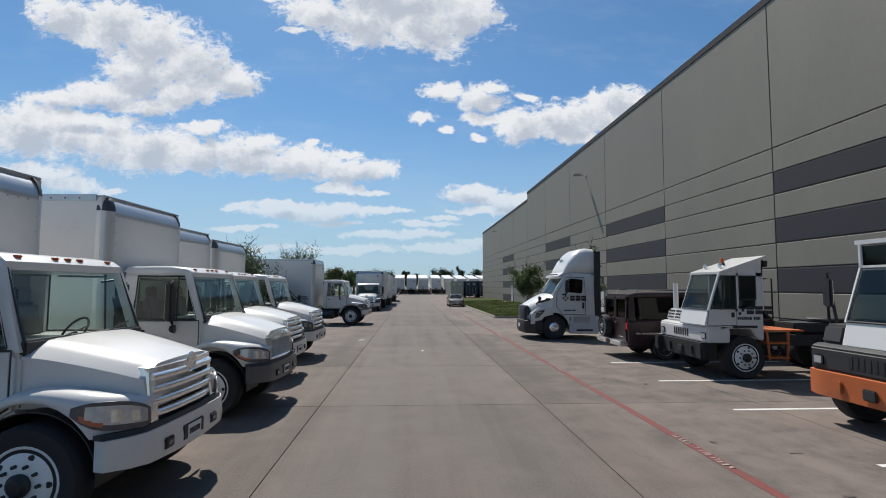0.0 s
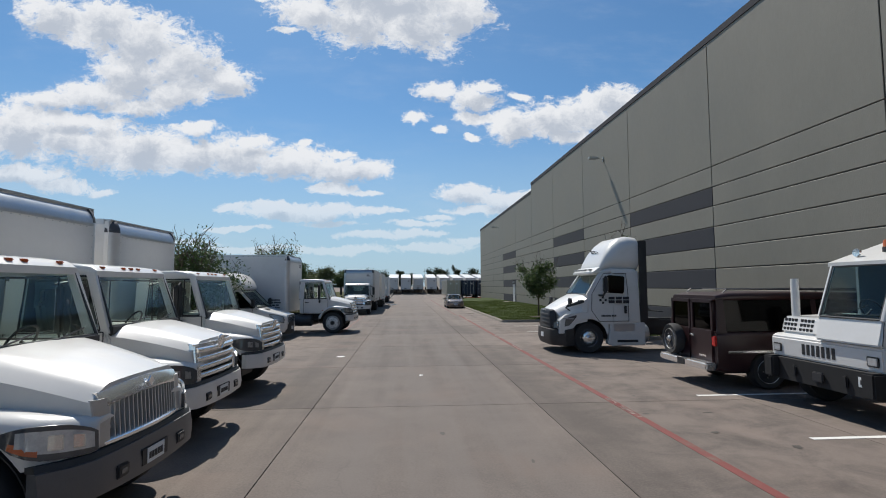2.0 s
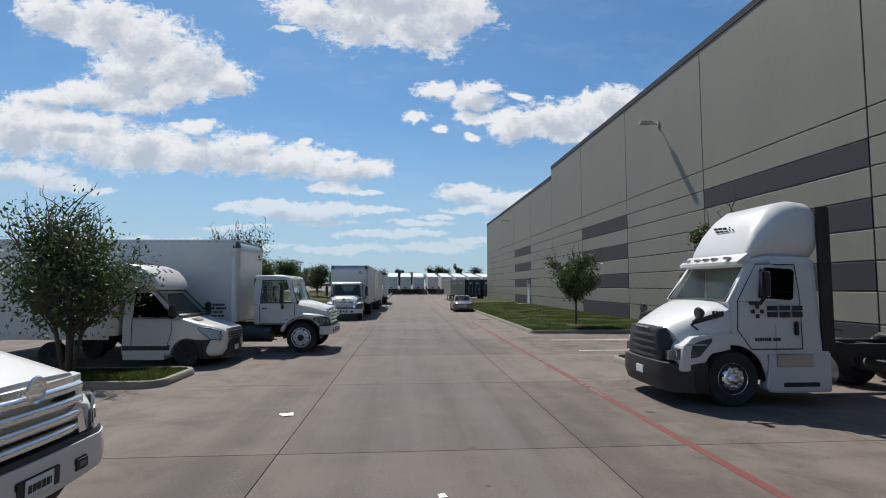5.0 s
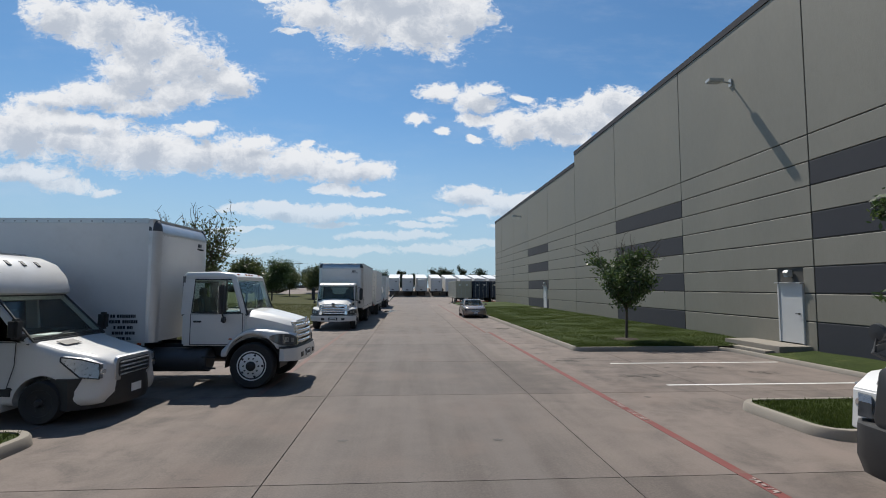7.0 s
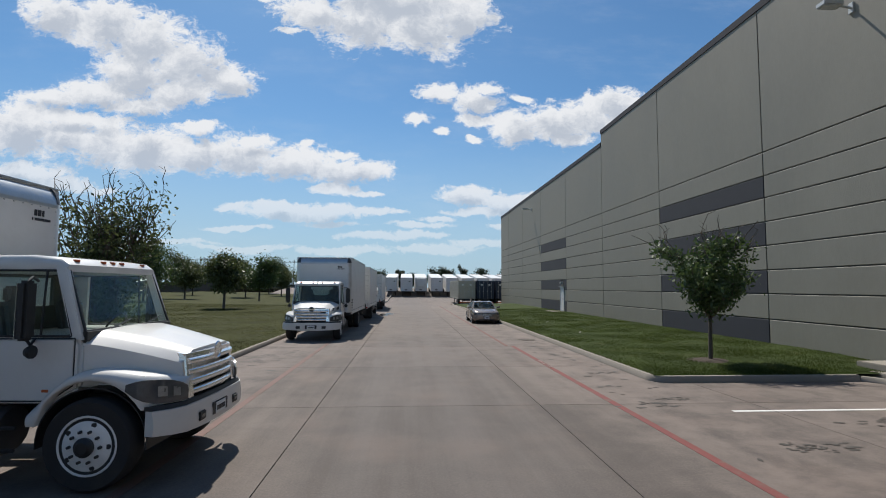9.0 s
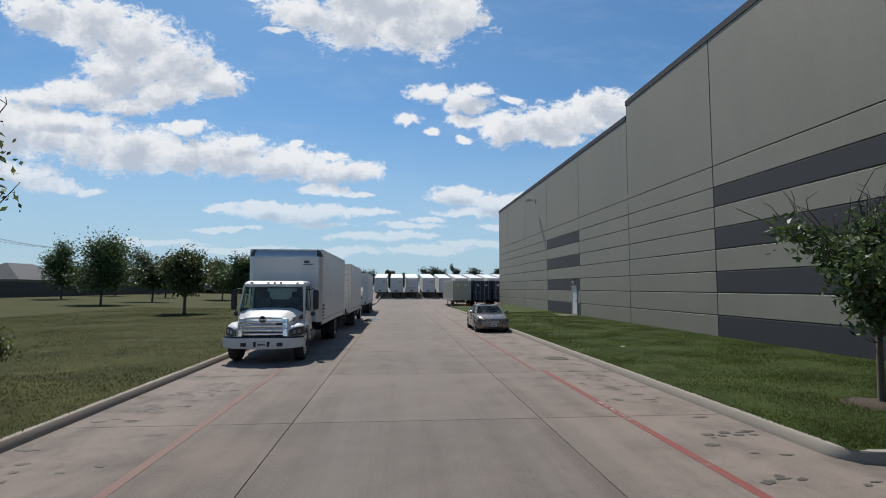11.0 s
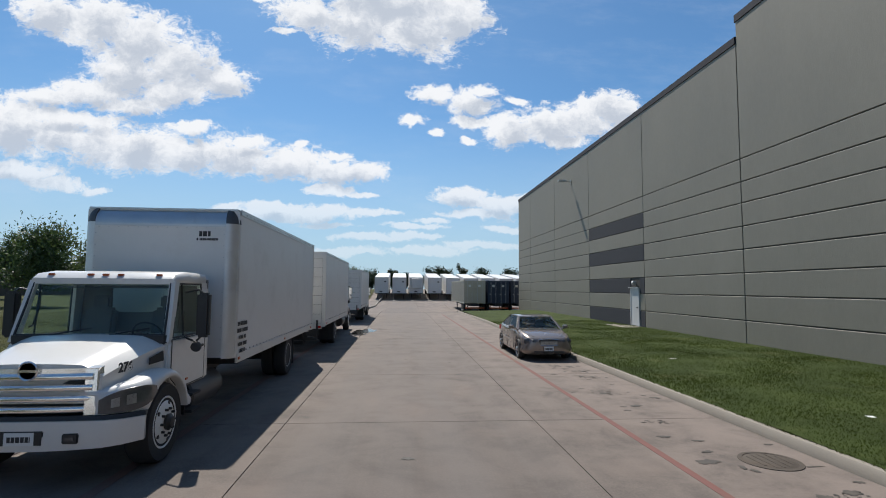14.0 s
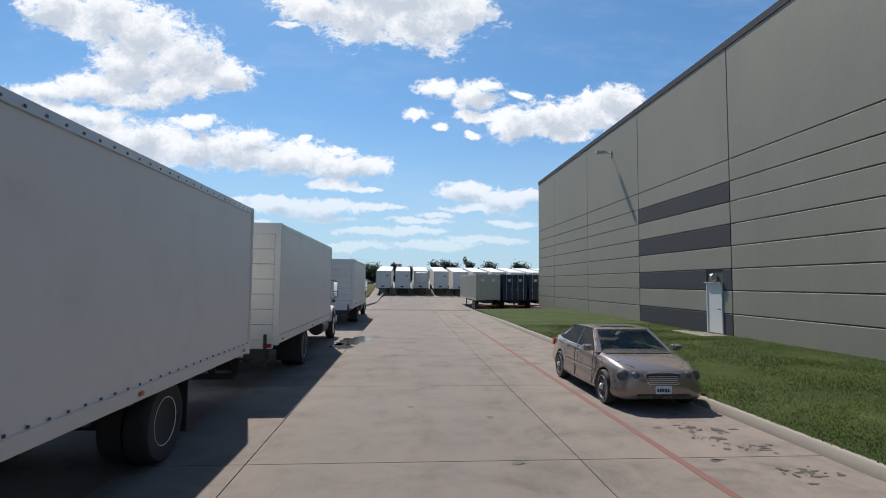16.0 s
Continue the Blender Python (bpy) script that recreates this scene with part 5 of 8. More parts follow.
    for s in (-1, 1):
        part("lift_arm", tube([(x_rear + 0.3, s * 1.0, box_low - 0.1), (x_rear - 0.05, s * 1.02, 0.50), (x_rear - 0.08, s * 1.02, box_low + 0.18)], 0.035, 6), CHASSIS, t)
    if number:
        written(t, number, 0.155, pose(0.62, 0.835, 1.265 + lift, 90, 0, 168.7))
        written(t, number, 0.155, pose(0.62, -0.835, 1.265 + lift, 90, 0, 11.3))
    return t

# ---- the box trucks ----
LINES = [(-0.2, 0.62, 0.55, 0.07), (-0.22, 0.5, 0.62, 0.07), (-0.12, 0.38, 0.42, 0.065), (-0.15, 0.26, 0.5, 0.065), (-0.05, 0.14, 0.3, 0.065)]
medium_truck(pose(-3.5, 5.95, 0, 0, 0, -3), "white box truck with chrome bar grille and rusty roof lamps", "bars", box_front=-1.6, box_top=3.72)
medium_truck(pose(-3.5, 10.1, 0, 0, 0, -3), "white box truck with upright-bar grille and grey bumper", "upright", bumper=GREY_BUMPER, box_front=-1.6, box_top=3.78)
medium_truck(pose(-3.9, 13.1, 0, 0, 0, -3), "white box truck with chrome bar grille and white bumper", "bars", lamps="smoke", box_front=-1.7, box_top=3.66)
medium_truck(pose(-4.0, 16.7, 0, 0, 0, -3), "white box truck with smoked headlamps and white bumper", "bars", lamps="smoke", box_front=-1.8)
medium_truck(pose(-3.6, 30.92, 0, 0, 0, -3), "white box truck with lettered box parked across the yard", "bars", lamps="smoke", lines=LINES, box_top=3.75)
medium_truck(pose(-4.0, 46.35, 0, 0, 0, -90), "white box truck numbered 276 parked along the kerb", "bars", lamps="smoke", lines=LINES, number="276", lift=-0.04, crown=2.49, narrow=1.0)
medium_truck(pose(-3.78, 67.25, 0, 0, 0, 90), "white box truck with its roll-up door shut, parked along the kerb", "bars", box_top=3.5)
medium_truck(pose(-3.72, 82.6, 0, 0, 0, 90), "white box truck farther along the kerb, its back to the drive", "bars", lamps="smoke", box_top=3.42)

# ---- road tractor and yard tractors ----
def logo(parent, m, s=1.0):
    """A company mark drawn as plain shapes: a small cross of blocks and three block forms."""
    bm = bmesh.new()
    for a, b in ((0, 0.09), (0.09, 0), (0.09, 0.18), (0.18, 0.09)):
        box(a, a + 0.075, -0.003, 0, b, b + 0.075, 0, bm)
    for k in range(3):
        x = 0.32 + 0.25 * k
        box(x, x + 0.21, -0.003, 0, 0.02, 0.12, 0, bm)
        box(x, x + 0.21, -0.003, 0, 0.145, 0.235, 0, bm)
    ob = part("company_mark", bm, LETTER, parent, "black block company mark", smooth=0)
    tagged(ob, kind="stuff")
    ob.matrix_basis = m @ Matrix.Diagonal((s, 1, s, 1))
    return ob


def bar_run(parent, name, bars, r, material, label=""):
    for pts in bars:
        part(name, tube(pts, r, 8), material, parent, label)


def road_tractor(m, label):
    t = thing("road_tractor", m, label, "truck")
    fr = box(-6.4, 0.9, -0.46, -0.38, 0.78, 1.05)
    box(-6.4, 0.9, 0.38, 0.46, 0.78, 1.05, 0, fr)
    for x in (-6.3, -5.2, -3.9, -2.6, -1.2):
        box(x, x + 0.14, -0.4, 0.4, 0.82, 1.0, 0, fr)
    part("chassis_frame", fr, CHASSIS, t, smooth=0)
    for s in (-1, 1):
        wheel(t, 0, s * 1.1, 0.51, 0.28, "bright", "front_wheel")
        for x in (-4.05, -5.35):
            wheel(t, x, s * 1.22, 0.51, 0.27, "alloy", "drive_wheel")
            wheel(t, x, s * 0.88, 0.51, 0.25, "alloy", "inner_wheel")
            fl = [(x + 0.58 * math.cos(radians(a)), 0.51 + 0.6 * math.sin(radians(a))) for a in range(20, 165, 12)]
            part("mud_guard", loft([[(px, s * 0.62, z), (px, s * 1.24, z), (px, s * 1.24, z + 0.012), (px, s * 0.62, z + 0.012)] for px, z in fl]), CHASSIS, t) if x == -5.35 else None
        part("fuel_tank", lathe([(0.001, -0.8), (0.28, -0.8), (0.31, -0.76), (0.31, 0.4), (0.28, 0.44), (0.001, 0.44)], 20, "X", (-1.65, s * 0.85, 0.62)), ALU, t)
    for x in (-4.05, -5.35):
        part("axle", tube([(x, -0.9, 0.51), (x, 0.9, 0.51)], 0.14, 12), CHASSIS, t)
    part("gearbox", box(-3.2, -0.6, -0.3, 0.3, 0.5, 0.95, 0.08), CHASSIS, t)
    part("engine_block", box(-0.7, 0.9, -0.45, 0.45, 0.5, 1.3, 0.06), CHASSIS, t)
    # fifth wheel
    fw = lathe([(0.001, 1.2), (0.45, 1.2), (0.48, 1.17), (0.48, 1.13), (0.001, 1.13)], 24, "Z", (-4.6, 0, 0))
    box(-5.35, -4.7, -0.42, 0.42, 1.1, 1.17, 0.03, fw)
    box(-4.9, -4.3, -0.5, 0.5, 1.03, 1.12, 0.02, fw)
    part("fifth_wheel", fw, CHASSIS, t)
    part("deck_plate", box(-3.3, -2.25, -0.6, 0.6, 1.05, 1.1, 0.01), CHASSIS, t)
    bar_run(t, "air_hose", [[(-2.2, 0.2 * s, 1.9), (-2.5, 0.25 * s, 1.35), (-3.0, 0.2 * s, 1.3)] for s in (-1, 0, 1)], 0.016, BLACK)
    part("tail_bar", box(-6.45, -6.38, -0.9, 0.9, 0.72, 0.92, 0.01), CHASSIS, t)
    for y in (-0.75, 0.75):
        part("tail_lamp", box(-6.47, -6.45, y - 0.12, y + 0.12, 0.78, 0.88, 0.01), RED_LENS, t)
        part("mud_flap", box(-6.1, -6.08, y - 0.02 - 0.3, y + 0.3, 0.22, 0.85), RUBBER, t)
    # cab shell
    cab = part("cab", loft([rounded(-2.05, 1.12, 0.95, 2.72, 0.08, w_top=1.02), rounded(-1.9, 1.15, 0.95, 2.74, 0.1, w_top=1.05), rounded(-0.85, 1.15, 0.95, 2.76, 0.1, w_top=1.05)]), WHITE, t)
    part("lower_cab", extrude([(-0.86, 0.9), (-0.86, 1.93), (0.02, 1.95), (0.05, 1.35), (-0.5, 0.98)], -1.14, 1.14, 0.03), WHITE, cab)
    part("cab_roof", loft([rounded(-1.9, 1.03, 2.6, 2.78, 0.08), rounded(-0.8, 1.03, 2.62, 2.8, 0.08), rounded(-0.35, 0.98, 2.58, 2.7, 0.05)]), WHITE, cab)
    for s in (-1, 1):
        part("pillar", loft([[(0.06, s * 1.12, 1.92), (-0.1, s * 1.12, 1.92), (-0.1, s * 1.04, 1.92), (0.06, s * 1.0, 1.92)],
                             [(-0.42, s * 1.02, 2.64), (-0.56, s * 1.04, 2.64), (-0.56, s * 0.97, 2.64), (-0.42, s * 0.93, 2.64)]]), WHITE, cab)
        part("side_window", quad_sheet([(-0.52, s * 1.148, 2.0), (-0.9, s * 1.15, 1.97), (-0.9, s * 1.075, 2.56), (-0.62, s * 1.07, 2.56)], 0.006), DARK_GLASS, cab)
        part("door_corner", quad_sheet([(-0.06, s * 1.125, 1.93), (-0.9, s * 1.135, 1.93), (-0.9, s * 1.055, 2.62), (-0.5, s * 1.045, 2.62)], 0.02 * s), WHITE, cab)
        rear_w = part("door_window", loft([rounded(0, 0.3, 0, 0.58, 0.07), rounded(0.02, 0.3, 0, 0.58, 0.07)]), PRIVACY, cab)
        rear_w.matrix_basis = pose(-0.90, s * 1.145, 1.97, -4.0 * s, 0, 90) @ pose(-0.01, 0, 0)
        gap = bmesh.new()
        ring = [(-1.5, s * 1.155, 1.05), (-1.5, s * 1.13, 2.0), (-1.46, s * 1.07, 2.62), (-0.55, s * 1.06, 2.62), (-0.12, s * 1.145, 1.95), (-0.1, s * 1.145, 1.4), (-0.35, s * 1.15, 1.05), (-1.5, s * 1.155, 1.05)]
        for a, b in zip(ring, ring[1:]):
            tube([a, b], 0.011, 4, gap)
        door = part("door", gap, BLACK, cab, "door outline")
        part("door_handle", box(-1.42, -1.3, s * 1.14, s * 1.175, 1.3, 1.56, 0.02), BLACK, door)
        # chassis skirt with steps
        sk = part("chassis_skirt", extrude([(-0.62, 0.3), (-0.72, 0.98), (-2.25, 1.0), (-2.25, 0.25), (-0.75, 0.25)], min(s * 0.9, s * 1.16), max(s * 0.9, s * 1.16), 0.03), WHITE, t)
        part("step", box(-1.75, -0.82, s * 1.155, s * 1.17, 0.72, 0.96, 0.01), ALU, sk)
        part("step", box(-1.9, -0.95, s * 1.155, s * 1.17, 0.36, 0.44, 0.01), CHASSIS, sk)
        # side extender and mirror
        part("side_extender", box(-2.42, -2.05, s * 1.08, s * 1.13, 1.0, 3.72, 0.02), BLACK, t)
        mir = part("mirror", box(-0.56, -0.42, s * 1.28, s * 1.46, 1.98, 2.52, 0.05), BLACK, t)
        part("mirror_arm", tube([(-0.35, s * 1.1, 1.9), (-0.45, s * 1.3, 1.9), (-0.48, s * 1.36, 2.0)], 0.035, 8), BLACK, mir)
        part("mirror_glass", box(-0.566, -0.56, s * 1.31, s * 1.43, 2.02, 2.48), CHROME, mir)
        hm = part("hood_mirror", lathe([(0.001, -0.08), (0.07, -0.07), (0.11, 0), (0.1, 0.04), (0.001, 0.05)], 14, "X", (0.62, s * 1.12, 1.72)), BLACK, t)
        part("stalk", tube([(0.55, s * 0.98, 1.38), (0.75, s * 1.08, 1.5), (0.64, s * 1.12, 1.66)], 0.022, 8), BLACK, hm)
    part("windscreen", quad_sheet([(0.04, -1.02, 1.95), (0.04, 1.02, 1.95), (-0.46, 0.95, 2.6), (-0.46, -0.95, 2.6)], 0.006), GLASS, cab)
    gask = bmesh.new()
    loop = [(0.055, -1.03, 1.94), (0.055, 1.03, 1.94), (-0.445, 0.96, 2.61), (-0.445, -0.96, 2.61), (0.055, -1.03, 1.94)]
    for a, b in zip(loop, loop[1:]):
        tube([a, b], 0.02, 6, gask)
    part("windscreen_seal", gask, BLACK, cab)
    part("sun_visor", loft([[(-0.5, y, 2.72), (-0.12 - 0.1 * (y / 1.0) ** 2, y, 2.62), (-0.12 - 0.1 * (y / 1.0) ** 2, y, 2.68), (-0.45, y, 2.84)] for y in (-1.02, -0.6, -0.2, 0.2, 0.6, 1.02)]), WHITE, cab)
    for y in (-0.72, -0.3, 0, 0.3, 0.72):
        part("roof_lamp", box(-0.3, -0.16, y - 0.05, y + 0.05, 2.73, 2.78, 0.015), BOWL, cab)
    # roof fairing: bulbous wind deflector
    rows = []
    for x, w, z1 in ((-2.1, 1.06, 3.86), (-1.7, 1.06, 3.9), (-1.3, 1.05, 3.84), (-0.95, 1.03, 3.66), (-0.7, 1.0, 3.36), (-0.52, 0.96, 3.0), (-0.46, 0.92, 2.84)):
        rows.append(rounded(x, w, 2.7, z1, min(0.42, (z1 - 2.7) * 0.45), 6))
    fairing = part("roof_fairing", loft(rows), WHITE, t, smooth=60)
    logo(fairing, pose(-0.72, 0.27, 3.3, 18, -3, -90) @ pose(0, 0, 0, -50, 0, 0), 0.62)
    logo(cab, pose(-0.36, 1.159, 1.62, 0, 0, 180), 0.98)
    logo(cab, pose(-1.35, -1.157, 1.5), 0.85)
    bars_text(cab, [(0, 0, 0.5, 0.06)], pose(-0.42, 1.159, 1.2, 0, 0, 180))
    bars_text(cab, [(0, 0, 0.3, 0.09)], pose(0.35, 1.09, 1.66, 0, 0, 180))
    # dark sheets added behind the glass; their colour stands for the cab's inner shade
    for s in (-1, 1):
        part("door_lining", quad_sheet([(-0.1, s * 1.085, 1.93), (-0.82, s * 1.095, 1.93), (-0.82, s * 1.015, 2.6), (-0.5, s * 1.005, 2.6)], -0.01 * s), LINING, t)
    part("cab_lining", box(-0.845, -0.82, -1.0, 1.0, 1.9, 2.62), LINING, t, smooth=0)
    part("headliner", box(-0.82, -0.45, -0.95, 0.95, 2.56, 2.6), LINING, t, smooth=0)
    seats(t, -1.1, 1.55, (-0.55, 0.55))
    part("dashboard", box(-0.5, -0.05, -1.0, 1.0, 1.5, 1.93, 0.05), BLACK, t)
    steering(t, -0.62, 0.5, 1.95)
    # hood: long slope, rounded nose
    rows = []
    for k in range(9):
        f = k / 8
        x = 0.04 + 1.06 * f
        w = 1.12 - 0.2 * f ** 1.5
        top = 1.94 - 0.5 * f ** 1.25
        ring = []
        for j in range(15):
            u = -1 + 2 * j / 14
            ring.append((x - 0.22 * abs(u) ** 2.4 * f, u * w, top - 0.05 * u * u - 0.5 * max(0.0, abs(u) - 0.7) ** 1.3 * (1 + f)))
        ring += [(x - 0.25 * f, w, 1.05 - 0.2 * f), (x - 0.25 * f, -w, 1.05 - 0.2 * f)]
        rows.append(ring)
    hood = part("hood", loft(rows), WHITE, t, smooth=55)
    for s in (-1, 1):
        arch = [(0.62 * math.cos(radians(a)), 0.51 + 0.62 * math.sin(radians(a))) for a in range(172, 14, -12)]
        outline = [(-0.66, 0.7), (-0.66, 1.15), (-0.4, 1.32), (0.2, 1.36), (0.75, 1.28), (0.96, 1.1), (1.0, 0.66), (0.62, 0.66)]
        part("fender", extrude(outline + arch[::-1], min(s * 0.72, s * 1.15), max(s * 0.72, s * 1.15), 0.05, segments=3), WHITE, t)
        liner = [(0.615 * math.cos(radians(a)), 0.51 + 0.615 * math.sin(radians(a))) for a in range(-5, 186, 10)]
        part("wheel_liner", loft([[(x, s * 0.5, z), (x, s * 1.1, z), (x * 1.02, s * 1.1, 0.51 + (z - 0.51) * 1.02), (x * 1.02, s * 0.5, 0.51 + (z - 0.51) * 1.02)] for x, z in liner]), BLACK, t)
        part("hood_vent", quad_sheet([(0.15, s * 1.135, 1.66), (0.72, s * 1.08, 1.5), (0.72, s * 1.075, 1.58), (0.15, s * 1.13, 1.76)], 0.02 * s), BLACK, hood)
        lamp = loft([[(0.42, s * 1.175, 1.26), (0.42, s * 1.175, 1.2), (0.42, s * 1.0, 1.2), (0.42, s * 1.0, 1.26)],
                     [(0.66, s * 1.175, 1.2), (0.66, s * 1.178, 0.93), (0.66, s * 1.0, 0.93), (0.66, s * 1.0, 1.2)],
                     [(0.92, s * 1.12, 1.08), (0.94, s * 1.13, 0.86), (0.94, s * 0.95, 0.86), (0.92, s * 0.95, 1.08)],
                     [(1.1, s * 0.92, 1.0), (1.12, s * 0.92, 0.84), (1.1, s * 0.76, 0.84), (1.1, s * 0.76, 1.0)]])
        hl = part("headlamp", lamp, SMOKE, t, "dark swept-back headlamp", smooth=30)
        part("lamp_blade", box(0.52, 0.9, s * 1.155, s * 1.185, 1.13, 1.16, 0.008), LENS, hl)
        part("bulb_bowl", lathe([(0.001, 0.0), (0.06, 0.012), (0.066, 0.0), (0.001, -0.02)], 16, "X", (1.02, s * 0.98, 0.96)), CHROME, hl)
    gr = part("grille", loft([rounded(0.95, 0.72, 0.74, 1.44, 0.1, w_top=0.66), rounded(1.14, 0.7, 0.75, 1.42, 0.12, w_top=0.62), rounded(1.17, 0.66, 0.78, 1.38, 0.12, w_top=0.58)]), BLACK, t, "black grille with dark bars")
    for z in (0.86, 0.99, 1.12, 1.25):
        part("grille_bar", loft([[(1.14 - 0.04 * u * u, u * 0.6, z - 0.03), (1.21 - 0.05 * u * u, u * 0.6, z - 0.02), (1.2 - 0.05 * u * u, u * 0.6, z + 0.025), (1.14 - 0.04 * u * u, u * 0.6, z + 0.03)] for u in (-1, -0.5, 0, 0.5, 1)]), CHASSIS, gr)
    part("badge", box(1.15, 1.19, -0.28, 0.28, 1.38, 1.41, 0.008), CHROME, gr)
    rows = []
    for u in np.linspace(-1, 1, 17):
        x = 1.26 - 0.1 * u * u - 0.5 * max(0, abs(u) - 0.7) ** 1.6 * 5
        rows.append([(x - 0.3, u * 1.14, 0.26), (x - 0.06, u * 1.16, 0.26), (x, u * 1.18, 0.45), (x - 0.02, u * 1.18, 0.78), (x - 0.3, u * 1.14, 0.84)])
    bp = part("bumper", loft(rows), BLACK, t, "unpainted dark bumper")
    part("number_plate", box(1.235, 1.265, -0.15, 0.15, 0.48, 0.63, 0.003), PLATE, bp)
    # the day cab is short: draw in what lies behind the door
    for o in t.children_recursive:
        if o.type == "MESH" and o.name.split(".")[0] in ("cab", "roof_fairing", "side_extender", "chassis_skirt", "step", "cab_roof", "fuel_tank", "deck_plate", "door", "door_handle"):
            for v in o.data.vertices:
                if v.co.x < -0.9:
                    v.co.x = -0.9 + (v.co.x + 0.9) * 0.74
    return t


def yard_tractor(m, label, bumper, lower, stack=True, beacon=True, y0=-0.05, hood_paint=None, brow=0.0):
    """A single-seat terminal tractor: the cab on its left, a low engine hood on its right."""
    t = thing("yard_tractor", m, label, "truck", "yard tractors")
    fr = box(-3.9, 1.2, -0.46, -0.36, 0.72, 1.0)
    box(-3.9, 1.2, 0.36, 0.46, 0.72, 1.0, 0, fr)
    for x in (-3.7, -2.6, -1.4, 0.6):
        box(x, x + 0.14, -0.4, 0.4, 0.75, 0.96, 0, fr)
    part("chassis_frame", fr, CHASSIS, t, smooth=0)
    for s in (-1, 1):
        wheel(t, 0.2, s * 1.18, 0.52, 0.28, "steel", "front_wheel")
        wheel(t, -2.95, s * 1.22, 0.52, 0.28, "dual", "rear_wheel")
        wheel(t, -2.95, s * 0.86, 0.52, 0.26, "dual", "inner_wheel")
    part("axle", tube([(-2.95, -0.9, 0.52), (-2.95, 0.9, 0.52)], 0.14, 12), CHASSIS, t)
    part("axle", tube([(0.2, -0.9, 0.52), (0.2, 0.9, 0.52)], 0.1, 12), CHASSIS, t)
    # bumper and nose
    bp = part("bumper", loft([[(1.15, u * 1.24, 0.46), (1.36 - 0.1 * max(0, abs(u) - 0.8) * 5, u * 1.26, 0.46), (1.36 - 0.1 * max(0, abs(u) - 0.8) * 5, u * 1.26, 0.86), (1.15, u * 1.24, 0.88)] for u in np.linspace(-1, 1, 11)]), bumper, t)
    part("tow_pin", box(1.36, 1.42, -0.12, 0.12, 0.55, 0.72, 0.02), CHASSIS, bp)
    for y in (-0.55, 0.55):
        part("tow_hook", box(1.36, 1.41, y - 0.05, y + 0.05, 0.56, 0.76, 0.02), bumper, bp)
    pl = part("number_plate", box(1.36, 1.368, 0.78, 1.08, 0.62, 0.78, 0.003), PLATE, bp)
    bars_text(pl, [(-0.11, 0.66, 0.22, 0.07)], pose(1.368, 0.93, 0, 0, 0, 90))
    nose = part("nose_panel", extrude([(0.55, 0.88), (1.3, 0.88), (1.3, 1.24), (1.18, 1.3), (0.55, 1.3)], -1.2, 1.2, 0.03), lower, t)
    for y in (-1.02, 1.02):
        part("headlamp", box(1.3, 1.325, y - 0.11, y + 0.11, 0.96, 1.12, 0.02), SMOKE, nose)
        part("lamp_lens", box(1.325, 1.332, y - 0.08, y + 0.08, 0.98, 1.1, 0.01), LENS, nose)
    for k in range(7):
        part("grille_slot", box(1.3, 1.308, -0.42 + 0.11 * k, -0.35 + 0.11 * k, 0.97, 1.16, 0.003), BLACK, nose)
    for s in (-1, 1):
        part("side_skirt", box(0.74, 1.28, s * 1.08 - 0.12, s * 1.08 + 0.12, 0.48, 0.885, 0.03), bumper if bumper is not ORANGE else BUMPER_BLACK, t, "black step skirt")
    hood = part("engine_hood", extrude([(-0.4, 1.3), (1.1, 1.3), (0.98, 1.62), (-0.4, 1.66)], -1.16, y0, 0.05), hood_paint or WHITE, t)
    for j in range(2 if stack else 0):
        for k in range(12):
            part("hood_slot", box(1.03 - 0.018 * (k // 4), 1.075 - 0.03 * (k // 4), -1.08 + 0.4 * j + 0.085 * (k % 4), -1.02 + 0.4 * j + 0.085 * (k % 4), 1.36 + 0.085 * (k // 4), 1.42 + 0.085 * (k // 4), 0.003), BLACK, hood)
    # cab with upright glass and a roof rising to the rear
    y1 = 1.2
    cab = part("cab", extrude([(-0.85, 0.92), (-0.85, 1.7), (0.98, 1.7), (1.12, 1.28), (0.62, 1.28), (0.6, 1.15), (0.42, 1.22), (-0.42, 1.22), (-0.6, 1.0)], y0, y1, 0.03), WHITE, t)
    part("cab_back", box(-0.88, -0.8, y0, y1, 1.65, 2.95, 0.02), WHITE, cab)
    # dark back and sill-height sheets added so the cab looks shaded inside
    part("cab_lining", box(-0.795, -0.77, y0 + 0.06, y1 - 0.06, 1.7, 2.6), LINING, cab, smooth=0)
    part("floor_mat", box(-0.76, 0.58, y0 + 0.06, y1 - 0.06, 1.705, 1.72), CHASSIS, cab, smooth=0)
    roof = part("roof", loft([[(-0.95, y0 - 0.05, 2.95), (-0.95, y1 + 0.04, 2.95), (-0.95, y1 + 0.04, 3.02), (-0.95, y0 - 0.05, 3.02)],
                              [(0.62, y0 - 0.05, 2.55 + brow), (0.62, y1 + 0.04, 2.55 + brow), (0.62, y1 + 0.04, 2.62 + brow), (0.62, y0 - 0.05, 2.62 + brow)]]), WHITE, cab)
    part("roof_side", loft([[(-0.86, y1, 2.5), (-0.86, y1, 2.96), (0.6, y1, 2.58), (0.62, y1, 2.5)], [(-0.86, y1 - 0.05, 2.5), (-0.86, y1 - 0.05, 2.96), (0.6, y1 - 0.05, 2.58), (0.62, y1 - 0.05, 2.5)]]), WHITE, cab)
